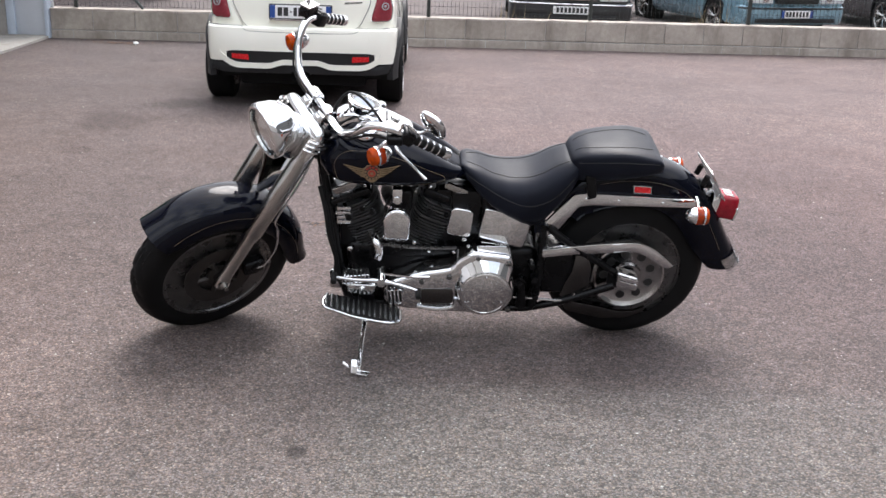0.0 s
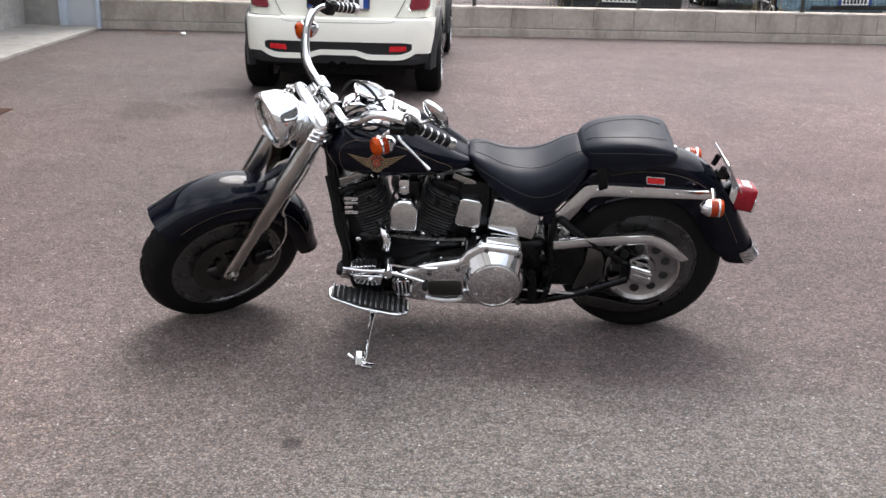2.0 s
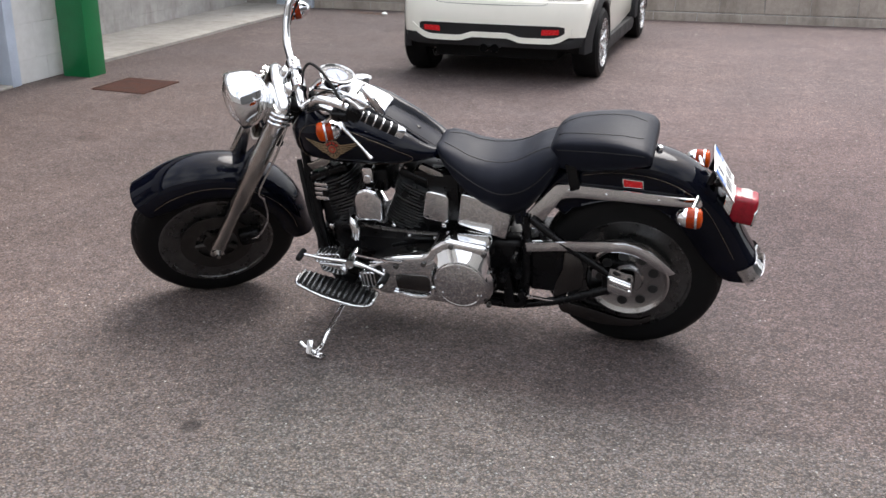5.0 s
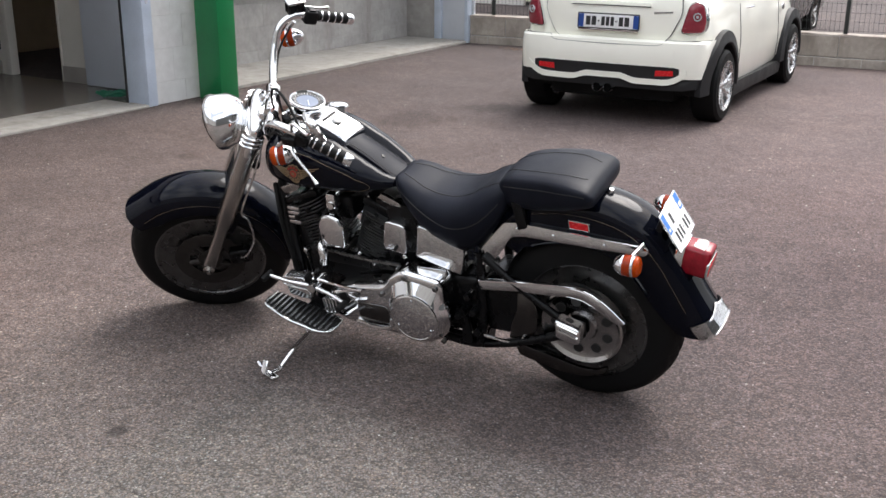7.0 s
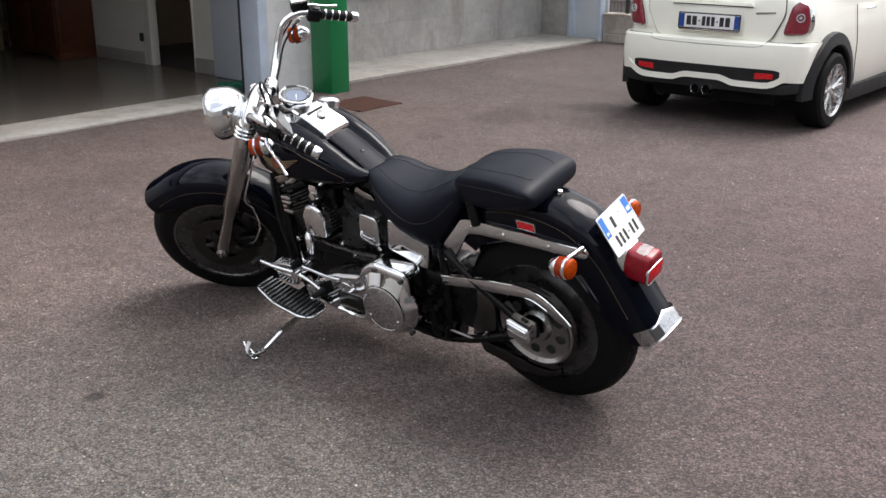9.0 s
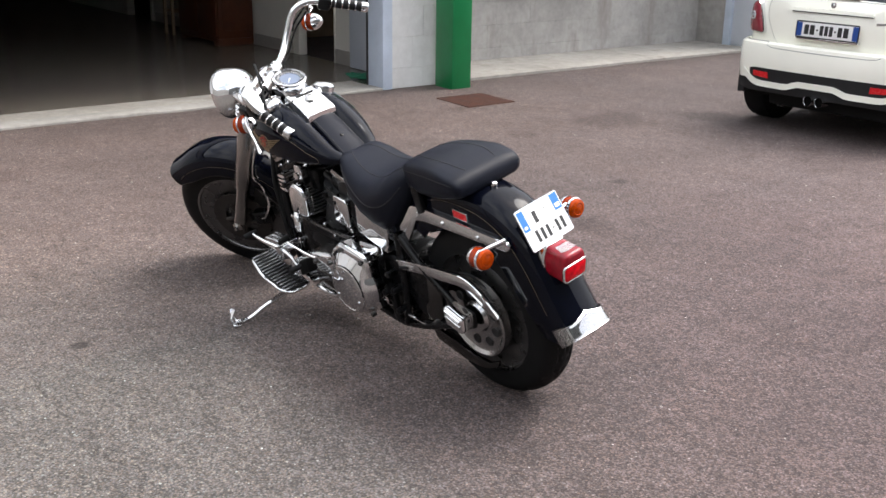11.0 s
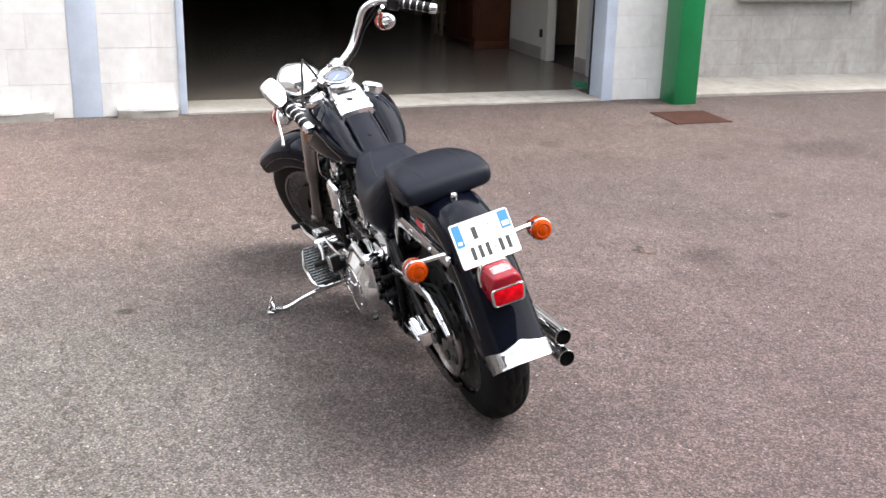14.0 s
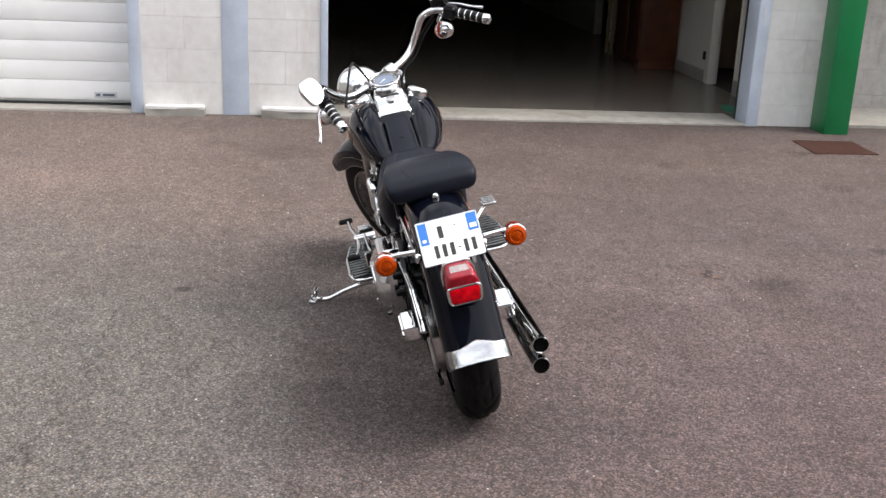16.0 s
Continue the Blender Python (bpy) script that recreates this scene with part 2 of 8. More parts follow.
        m_ = n.new("ShaderNodeMapRange")
        m_.interpolation_type = "SMOOTHSTEP"
        m_.inputs["From Min"].default_value, m_.inputs["From Max"].default_value = r + rag * 0.5 - soft, r + rag * 0.5 + soft
        m_.inputs["To Min"].default_value, m_.inputs["To Max"].default_value = 1.0, 0.0
        l.new(a.outputs["Value"], m_.inputs["Value"])
        return m_.outputs["Result"]
    c = mix(n, l, "MULTIPLY", spot(-3.2, 0.6, 3.4, 2.4, 2.6), c, (1.46, 1.42, 1.34))
    brown = ramp(n, l, noise_node(n, l, co, 0.8, 6, 0.66), [(0.44, (0, 0, 0)), (0.62, (0.6, 0.6, 0.6))])
    c = mix(n, l, "MULTIPLY", brown, c, (1.03, 0.99, 0.95))
    c = mix(n, l, "MULTIPLY", spot(0.6, 1.7, 2.4, 1.2, 1.2), c, (1.02, 1.12, 1.10))
    c = mix(n, l, "MULTIPLY", spot(-3.4, 5.6, 2.4, 1.8, 1.8), c, (1.04, 0.985, 0.93))
    c = mix(n, l, "MULTIPLY", spot(3.2, 10.6, 4.4, 2.6, 2.4), c, (1.33, 1.235, 1.23))
    c = mix(n, l, "MULTIPLY", spot(2.0, 6.0, 2.4, 1.6, 1.8), c, (0.99, 0.92, 0.93))
    # dark ground spots; the first paints the hatchback's shadow by its left rear wheel
    for x, y, r, k in ((-2.3, 9.05, 0.22, 0.62), (-0.44, 3.04, 0.035, 0.4), (-0.53, 5.90, 0.13, 0.68), (-0.68, 5.60, 0.035, 0.35), (-0.74, 5.63, 0.02, 0.35), (-2.56, 7.18, 0.14, 0.72), (-3.2, 6.2, 0.10, 0.7), (-2.6, 8.2, 0.30, 0.75), (0.6, 1.9, 0.5, 0.82), (1.4, 6.0, 0.30, 0.8), (-1.1, 6.75, 0.06, 0.55), (-3.4, 3.4, 0.25, 0.8)):
        c = mix(n, l, "MULTIPLY", spot(x, y, r, r * 0.4, r * 1.6), c, (k, k * 0.97, k * 0.97))
    # a fine crack wandering across the yard
    xyz = n.new("ShaderNodeSeparateXYZ")
    l.new(co, xyz.inputs["Vector"])
    def calc(op, a, b=0.0, c3=0.0):
        q = n.new("ShaderNodeMath")
        q.operation = op
        for slot, value in enumerate((a, b, c3)):
            if isinstance(value, (int, float)):
                q.inputs[slot].default_value = value
            else:
                l.new(value, q.inputs[slot])
        return q.outputs["Value"]
    off = calc("ADD", xyz.outputs["Y"], calc("MULTIPLY", noise_node(n, l, co, 2.6, 7, 0.6), 0.42))
    gap_at = calc("ABSOLUTE", calc("SUBTRACT", off, 3.01))
    near = calc("LESS_THAN", calc("ABSOLUTE", calc("SUBTRACT", xyz.outputs["X"], 0.55)), 0.75)
    crack = calc("MULTIPLY", near, ramp(n, l, gap_at, [(0.002, (1, 1, 1)), (0.010, (0, 0, 0))]))
    c = mix(n, l, "MULTIPLY", calc("MULTIPLY", crack, 0.75), c, (0.5, 0.47, 0.46))
    # a greyer mended strip with blurred straight edges
    def edge(value, at, soft):
        k = n.new("ShaderNodeMapRange")
        k.interpolation_type = "SMOOTHSTEP"
        k.inputs["From Min"].default_value, k.inputs["From Max"].default_value = at - soft, at + soft
        l.new(value, k.inputs["Value"])
        return k.outputs["Result"]
    sway = calc("MULTIPLY", calc("SUBTRACT", noise_node(n, l, co, 3.0, 6, 0.65), 0.5), 0.30)
    sx, sy = calc("ADD", xyz.outputs["X"], sway), calc("ADD", xyz.outputs["Y"], sway)
    strip = calc("MULTIPLY", edge(sx, -0.30, 0.12), calc("SUBTRACT", 1.0, edge(sy, 3.58, 0.09)))
    c = mix(n, l, "MULTIPLY", strip, c, (1.01, 1.065, 1.06))
    # browner ground past the strip, darkened to paint in the bike's soft shadow
    c = mix(n, l, "MULTIPLY", calc("MULTIPLY", edge(sx, -0.30, 0.12), calc("MULTIPLY", edge(sy, 3.58, 0.09), calc("SUBTRACT", 1.0, edge(sy, 7.0, 1.5)))), c, (0.90, 0.89, 0.885))
    l.new(c, p.inputs["Base Color"])
    p.inputs["Roughness"].default_value = 0.86
    p.inputs["Specular IOR Level"].default_value = 0.35
    bump(n, l, p, v.outputs["Distance"], 0.55, -0.004)
    return m


def concrete_mat(name, lo, hi, stain, grime=0.58, scale=1.6, relief=0.35):
    m, n, l, p = nodes_of(name)
    co = n.new("ShaderNodeNewGeometry").outputs["Position"]
    a, b, f = noise_node(n, l, co, scale, 8, 0.62), noise_node(n, l, co, scale * 9, 6, 0.6), noise_node(n, l, co, 160, 3)
    c = ramp(n, l, a, [(0.28, lo), (0.72, hi)])
    c = mix(n, l, "OVERLAY", 0.45, c, ramp(n, l, b, [(0.3, (0.36,) * 3), (0.7, (0.64,) * 3)]))
    c = mix(n, l, "OVERLAY", 0.25, c, ramp(n, l, f, [(0.3, (0.35,) * 3), (0.7, (0.65,) * 3)]))
    flow = n.new("ShaderNodeMapping")
    flow.inputs["Scale"].default_value = (2.2, 2.2, 0.55)
    l.new(co, flow.inputs["Vector"])
    d = ramp(n, l, noise_node(n, l, flow.outputs["Vector"], 1.1, 8, 0.68), [(grime, (0, 0, 0)), (grime + 0.2, (0.85, 0.85, 0.85))])
    c = mix(n, l, "MIX", d, c, stain)
    info = n.new("ShaderNodeObjectInfo").outputs["Random"]
    c = mix(n, l, "MULTIPLY", 1.0, c, ramp(n, l, info, [(0, (0.955, 0.955, 0.95)), (1, (1.025, 1.025, 1.025))]))
    l.new(c, p.inputs["Base Color"])
    p.inputs["Roughness"].default_value = 0.85
    h = mix(n, l, "MIX", 0.5, b, f)
    bump(n, l, p, h, relief, 0.004)
    return m


def glass_mat(name, tint=(0.9, 0.93, 0.92), rough=0.02):
    m, n, l, p = nodes_of(name)
    p.inputs["Base Color"].default_value = (*tint, 1)
    p.inputs["Transmission Weight"].default_value, p.inputs["Roughness"].default_value, p.inputs["IOR"].default_value = 1.0, rough, 1.45
    return m


ASPHALT = asphalt_mat()
WHITE_BLOCK = concrete_mat("white_painted_block", (0.60, 0.592, 0.575), (0.75, 0.745, 0.73), (0.50, 0.455, 0.41), 0.54, 1.4, 0.2)
GREY_BLOCK = concrete_mat("bare_block_wall", (0.27, 0.258, 0.244), (0.43, 0.415, 0.395), (0.22, 0.195, 0.17), 0.54, 1.3, 0.25)
LOW_BLOCK = concrete_mat("weathered_low_block", (0.29, 0.252, 0.218), (0.43, 0.385, 0.338), (0.165, 0.142, 0.118), 0.50, 2.2, 0.4)
SLAB = concrete_mat("concrete_slab", (0.25, 0.236, 0.212), (0.37, 0.352, 0.32), (0.17, 0.148, 0.125), 0.54, 1.2)
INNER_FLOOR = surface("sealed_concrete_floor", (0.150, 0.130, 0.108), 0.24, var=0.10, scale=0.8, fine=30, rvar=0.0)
BLUE_PAINT = surface("pale_blue_grey_paint", (0.53, 0.60, 0.70), 0.5, var=0.1, scale=4, fine=60, dirt=(0.60, 0.63, 0.68), dirt_at=0.6, relief=0.15)
BLUE_PANEL = surface("blue_grey_steel_panel", (0.58, 0.61, 0.66), 0.42, var=0.06, scale=2, fine=60)
GREEN_PAINT = surface("green_gloss_paint", (0.003, 0.165, 0.050), 0.30, var=0.12, scale=3, fine=70, dirt=(0.01, 0.13, 0.04), dirt_at=0.66, coat=0.2)
CREAM = surface("cream_paint", (0.64, 0.61, 0.545), 0.6, var=0.06, scale=2, fine=60)
SHUTTER_WHITE = surface("white_door_panel", (0.82, 0.825, 0.82), 0.45, var=0.05, scale=2.5, fine=80, dirt=(0.58, 0.56, 0.52), dirt_at=0.68)
WOOD = surface("varnished_brown_wood", (0.085, 0.024, 0.009), 0.45, var=0.35, scale=5, fine=70, coat=0.2)
SKIRT = surface("grey_skirting_tile", (0.32, 0.295, 0.265), 0.45, var=0.1)
WINDOW_FRAME = surface("white_window_frame", (0.76, 0.76, 0.76), 0.4, var=0.04)
SILL = concrete_mat("grey_window_sill", (0.20, 0.19, 0.18), (0.28, 0.27, 0.26), (0.14, 0.13, 0.12))
RUST = surface("rusty_iron_plate", (0.048, 0.021, 0.015), 0.85, var=0.4, spec=0.15, scale=12, fine=160, relief=0.5, depth=0.003)
# plaster kept dark in its colour to hold the unlit room's shade
DIMMED_INSIDE = surface("dimmed_interior_plaster", (0.11, 0.10, 0.092), 0.8, var=0.1)
WIRE = surface("dark_green_fence_wire", (0.03, 0.035, 0.033), 0.5, var=0.1)
BLACK_SEAL = surface("black_rubber_seal", (0.02, 0.02, 0.02), 0.7, var=0.2)
LITTER = surface("white_paper_litter", (0.8, 0.8, 0.78), 0.7, var=0.08)
DRY_LEAF = surface("dry_brown_leaves", (0.13, 0.075, 0.05), 0.8, var=0.4, scale=30)
GLASS = glass_mat("window_glass", (0.82, 0.86, 0.85))

# ---- ground ----
def ground():
    bm = bmesh.new()
    xs = [-400, -120, -40, -20, -10] + [x * 0.5 for x in range(-19, 20)] + [10, 20, 40, 120, 400]
    ys = [-400, -120, -40, -15, -5] + [y * 0.5 for y in range(-9, 41)] + [21, 30, 60, 140, 400]
    def level(x, y):
        if abs(x) > 12 or y > 20 or y < -5:
            return 0.0
        # the yard is a little uneven and sinks under the rear wheel
        return 0.004 * (noise.noise((x * 0.4, y * 0.4, 0.3)) - 0.3) - 0.021 * math.exp(-((x - 0.78) ** 2 + (y - 4.15) ** 2) / 0.2)
    vs = [[bm.verts.new((x, y, level(x, y))) for x in xs] for y in ys]
    for j in range(len(ys) - 1):
        for i in range(len(xs) - 1):
            bm.faces.new((vs[j][i], vs[j][i + 1], vs[j + 1][i + 1], vs[j + 1][i]))
    ob = part("ground", bm, ASPHALT, None, angle=60)
    return tagged(ob, "worn pinkish grey asphalt yard with pale aggregate and stains", "ground", kind="structure")


ground()


# ---- building on the left of the yard: its face lies at x = FACE ----
FACE, RECESS, TOP = -4.90, -5.85, 4.6
DOOR_Y0, DOOR_Y1 = 3.66, 7.42


def wall(name, bm, mat, label, category="wall"):
    return tagged(part(name, bm, mat, None, angle=30), label, category, kind="structure")


JOINT = concrete_mat("block_joint_mortar", (0.36, 0.35, 0.34), (0.46, 0.45, 0.44), (0.34, 0.32, 0.3), 0.6, 3.0)

wall_pier = wall("wall_pier", join(block(-5.10, FACE - 0.012, 2.10, 3.60, 0, TOP), block(-5.10, FACE - 0.012, 2.10, 3.60, -0.1, 0.0)), WHITE_BLOCK, "pale painted block pier between two doors")
wall_side = wall("wall_side", join(block(-5.12, FACE - 0.012, 7.53, 8.22, -0.1, TOP), block(-5.85, -5.12, 8.02, 8.22, -0.1, TOP)), WHITE_BLOCK, "white painted block wall beside the open doorway")
def frame_wall():
    """The recess wall as one slab with the window cut out."""
    ys, zs = (8.22, 9.47, 10.86, 13.10), (-0.1, 0.83, 2.15, TOP)
    bm = bmesh.new()
    xs = (-6.05, RECESS - 0.012)
    v = {(i, j, k): bm.verts.new((x, y, z)) for i, x in enumerate(xs) for j, y in enumerate(ys) for k, z in enumerate(zs)}
    for i in (0, 1):
        for j in range(3):
            for k in range(3):
                if (j, k) != (1, 1):
                    bm.faces.new((v[i, j, k], v[i, j + 1, k], v[i, j + 1, k + 1], v[i, j, k + 1]))
    for a, b in (((1, 1), (2, 1)), ((2, 1), (2, 2)), ((2, 2), (1, 2)), ((1, 2), (1, 1)), ((0, 0), (0, 3)), ((3, 0), (3, 3)), ((0, 3), (3, 3)), ((0, 0), (3, 0))):
        bm.faces.new((v[0, a[0], a[1]], v[0, b[0], b[1]], v[1, b[0], b[1]], v[1, a[0], a[1]]))
    return bm


wall_recess = wall("wall_recess", frame_wall(), GREY_BLOCK, "grey block wall of a covered recess")
wall_end = wall("wall_end", block(-6.05, -5.40, 13.10, 13.30, -0.1, TOP, 0.004), GREY_BLOCK, "bare grey concrete end wall of the recess")
wall_lintel = wall("wall_lintel", block(-5.10, FACE, -6.0, 7.52, 3.30, TOP, 0.004), WHITE_BLOCK, "pale lintel over the doors")
wall_left = wall("wall_left", block(-5.10, FACE, -9.99, -3.20, -0.1, TOP, 0.004), WHITE_BLOCK, "pale painted wall beyond the sectional door")
wall_beam = wall("wall_beam", block(-5.85, FACE, 8.22, 13.30, 3.30, TOP, 0.004), WHITE_BLOCK, "pale beam over the recess")
roof = tagged(part("roof", block(-21.0, FACE + 0.25, -14.2, 13.5, TOP, TOP + 0.25, 0.01), SLAB, None), "flat concrete roof of the workshop", "roof", kind="structure")


def block_courses(parent, mat, x, y0, y1, z_edges, length, off, depth=0.012, hole=None):
    """Blocks proud of the mortar, each an object on one shared mesh for its size."""
    made = {}
    for row, (za, zb) in enumerate(zip(z_edges, z_edges[1:])):
        y = y0 - (off if row % 2 else off * 0.5)
        while y < y1:
            a, b = max(y, y0), min(y + length, y1)
            y += length
            if b - a < 0.03 or (hole and a < hole[1] and b > hole[0] and za < hole[3] and zb > hole[2]):
                if not hole or b - a < 0.03:
                    continue
                # cut the block at the opening's sides
                for c, d in ((a, min(b, hole[0])), (max(a, hole[1]), b)):
                    if d - c > 0.03 and not (za >= hole[3] or zb <= hole[2]):
                        place_block(made, parent, mat, x, c, d, za, zb, depth)
                continue
            place_block(made, parent, mat, x, a, b, za, zb, depth)


def place_block(made, parent, mat, x, a, b, za, zb, depth):
    key = (round(b - a, 3), round(zb - za, 3))
    if key not in made:
        h, w = key[1] / 2 - 0.0007, key[0] / 2 - 0.0003
        bm = block(-depth, 0.0, -w, w, -h, h)
        fr = [e for e in bm.edges if all(v.co.x > -1e-6 for v in e.verts)]
        bmesh.ops.bevel(bm, geom=fr, offset=0.0018, segments=1, affect="EDGES")
        bmesh.ops.recalc_face_normals(bm, faces=bm.faces[:])
        made[key] = bpy.data.meshes.new("block")
        bm.to_mesh(made[key])
        bm.free()
        made[key].materials.append(mat)
    ob = link("block", made[key], parent)
    ob.location = (x + random.uniform(-0.0008, 0.0008), (a + b) / 2, (za + zb) / 2)


# jambs, painted strips
def trim(name, bm, mat, label):
    return tagged(part(name, bm, mat, None, angle=30), label, "trim", kind="structure")


trim("trim_shutter_jamb", block(-5.14, FACE + 0.004, 2.00, 2.10, 0, 3.3, 0.006), BLUE_PAINT, "pale blue painted jamb beside the sectional door")
trim("trim_blue_strip", block(FACE - 0.001, FACE + 0.006, 2.77, 2.99, 0, TOP, 0.002), BLUE_PAINT, "pale blue painted stripe up the pier")
trim("trim_door_jamb_a", block(-5.12, FACE + 0.02, 3.60, DOOR_Y0, 0, 3.3, 0.008), BLUE_PAINT, "pale blue steel jamb of the open doorway")
jamb = trim("trim_door_jamb_b", block(-5.14, FACE + 0.03, DOOR_Y1, 7.53, 0, 3.3, 0.008), BLUE_PAINT, "pale blue steel jamb with a lock plate")
part("lock_plate", plate(oval(0, 0, 0.018, 0.085, 20, 3), -0.004, 0.004, 0.002), BLUE_PANEL, jamb, m=pose(FACE + 0.034, 7.475, 0.98, 0, 0, 90))
part("rubber_seal", block(-5.145, -5.125, DOOR_Y1 - 0.012, DOOR_Y1 - 0.001, 0.02, 3.29), BLACK_SEAL, jamb)


def footing(y0, y1, seed):
    bm = block(FACE - 0.01, FACE + 0.11, y0, y1, -0.02, 0.062)
    bmesh.ops.subdivide_edges(bm, edges=bm.edges[:], cuts=5, use_grid_fill=True)
    for v in bm.verts:
        if v.co.x > FACE + 0.02:
            v.co += Vector((noise.noise(v.co * 9 + Vector((seed, 0, 0))) * 0.02, 0, noise.noise(v.co * 7 + Vector((0, seed, 0))) * 0.014))
    base = tagged(part("trim_footing", bm, SLAB, None), "rough concrete footing with a white painted top at the pier's base", "footing", kind="structure")
    cap = block(FACE - 0.004, FACE + 0.112, y0 + 0.004, y1 - 0.004, 0.056, 0.080)
    bmesh.ops.subdivide_edges(cap, edges=cap.edges[:], cuts=5, use_grid_fill=True)
    for v in cap.verts:
        if v.co.x > FACE + 0.02:
            v.co += Vector((noise.noise(v.co * 9 + Vector((seed, 0, 4))) * 0.014, 0, noise.noise(v.co * 7 + Vector((0, seed, 4))) * 0.006))
    part("painted_top", cap, WHITE_BLOCK, base)
    return base


footing(2.13, 2.62, 3)
footing(3.10, 3.58, 8)

# sectional garage door
shutter = thing("sectional_door", "closed white sectional garage door with horizontal ribs", "garage door", kind="structure")
for k in range(18):
    z0 = 0.065 + 0.166 * k
    bm = plate(round_poly([(z0 + 0.001, 0.0), (z0 + 0.165, 0.0), (z0 + 0.165, 0.03), (z0 + 0.001, 0.03)], 0.004, 2), -3.2, 2.0)
    # outline is (z, x): turn it upright
    bm.transform(Matrix(((0, 0, 1, -5.155), (0, 1, 0, 0), (1, 0, 0, 0), (0, 0, 0, 1))))
    part("panel", bm, SHUTTER_WHITE, shutter)
part("door_core", block(-5.19, -5.152, -3.2, 2.0, 0.03, 3.3), SHUTTER_WHITE, shutter)
part("bottom_seal", block(-5.165, -5.13, -3.2, 2.0, 0.022, 0.042, 0.003), BLACK_SEAL, shutter)
label_bm = block(-5.126, -5.122, 1.65, 1.84, 0.085, 0.135, 0.001)
tag_plate = part("maker_label", label_bm, surface("grey_label", (0.55, 0.58, 0.60), 0.35, var=0.04), shutter, "small grey label with illegible lettering")
part("label_bars", join(block(-5.1215, -5.1205, 1.72, 1.82, 0.10, 0.12), block(-5.1215, -5.1205, 1.665, 1.70, 0.10, 0.12)), surface("label_ink", (0.08, 0.1, 0.13), 0.5, var=0.02), tag_plate)
tagged(part("trim_door_sill", block(-5.2, FACE + 0.005, -3.2, 2.0, -0.05, 0.02, 0.008), SLAB, None), "pale concrete sill under the sectional door", "sill", kind="structure")

# recess slab and doorway threshold
def slab(name, x0, x1, y0, y1, z, label):
    bm = block(x0, x1, y0, y1, -0.12, z)
    bmesh.ops.subdivide_edges(bm, edges=bm.edges[:], cuts=14, use_grid_fill=True)
    for v in bm.verts:
        if abs(v.co.x - x1) < 1e-4:
            v.co.x += 0.018 * noise.noise((v.co.y * 2.3, 1.7, 0)) + 0.006 * noise.noise((v.co.y * 17, 0.2, 0))
            if v.co.z > 0:
                v.co.z -= 0.008
    return tagged(part(name, bm, SLAB, None, angle=30), label, "slab", kind="structure")


slab("pavement_recess", RECESS - 0.01, FACE, 8.10, 13.10, 0.035, "pale stained concrete slab under the recess")
# paler strip paints in the daylight falling on the floor by the door
LIT_FLOOR = concrete_mat("daylit_floor_edge", (0.27, 0.25, 0.215), (0.36, 0.335, 0.295), (0.18, 0.16, 0.135), 0.5, 2.0, 0.1)
trim("trim_door_track", block(-5.44, -5.102, DOOR_Y0, DOOR_Y1, 0.010, 0.017), LIT_FLOOR, "pale floor strip painting in daylight inside the doorway")
slab("threshold", -5.10, FACE + 0.02, DOOR_Y0, DOOR_Y1, 0.022, "chipped pale concrete threshold of the open doorway")

# green steel post
post = thing("green_post", "green painted square steel post standing at the building's corner", "post")
part("shaft", block(-4.83, -4.555, 8.01, 8.24, 0.0, 3.35, 0.006), GREEN_PAINT, post)

# window of the recess
window = thing("window_1", "white sliding window with dark panes in the grey block wall", "window", kind="structure")
part("window_sill", block(-5.98, -5.76, 9.42, 10.97, 0.83, 0.905, 0.008), SILL, window)
part("reveal", join(block(-6.05, -5.87, 10.70, 10.86, 0.905, 2.15), block(-6.05, -5.87, 9.472, 9.482, 0.905, 2.15)), SILL, window)
part("window_frame", join(block(-5.96, -5.90, 9.482, 10.70, 0.905, 0.975, 0.006), block(-5.96, -5.90, 9.482, 10.70, 2.08, 2.15, 0.006),
                          block(-5.96, -5.90, 9.482, 9.53, 0.975, 2.08, 0.004), block(-5.96, -5.90, 10.65, 10.70, 0.975, 2.08, 0.004)), WINDOW_FRAME, window)
for y0, y1, x in ((9.53, 10.11, -5.915), (10.06, 10.65, -5.935)):
    sash = part("sash", join(block(x - 0.012, x + 0.012, y0, y1, 0.976, 1.03, 0.003), block(x - 0.012, x + 0.012, y0, y1, 2.03, 2.079, 0.003),
                             block(x - 0.012, x + 0.012, y0, y0 + 0.05, 1.03, 2.03, 0.003), block(x - 0.012, x + 0.012, y1 - 0.05, y1, 1.03, 2.03, 0.003)), WINDOW_FRAME, window)
    pane = part("pane", block(x - 0.003, x + 0.003, y0 + 0.05, y1 - 0.05, 1.03, 2.03), GLASS, sash)
    pane.visible_shadow = False

# grey door at the recess's end
door_2 = thing("door_2", "closed blue-grey steel door at the end of the recess", "door", kind="structure")
part("leaf", block(-5.30, -4.93, 13.13, 13.17, 0.03, 3.3, 0.004), BLUE_PANEL, door_2)
part("door_frame", join(block(-5.40, -5.30, 13.08, 13.2, 0.0, 3.3, 0.006), block(-4.93, -4.885, 13.08, 13.2, 0.0, 3.3, 0.006)), BLUE_PAINT, door_2)

# rusty manhole cover
cover = thing("manhole_cover", "rusty square iron manhole cover set in the asphalt", "manhole cover")
q = [(-4.225, 7.585), (-4.215, 8.11), (-3.71, 8.085), (-3.70, 7.55)]
bm = skin([[Vector((x, y, z)) for x, y in q] for z in (-0.03, 0.006)])
part("cover_frame", tube([(x, y, 0.002) for x, y in q], 0.007, 1, 6, closed=True, smooth=False), RUST, cover)
part("lid", bm, RUST, cover)

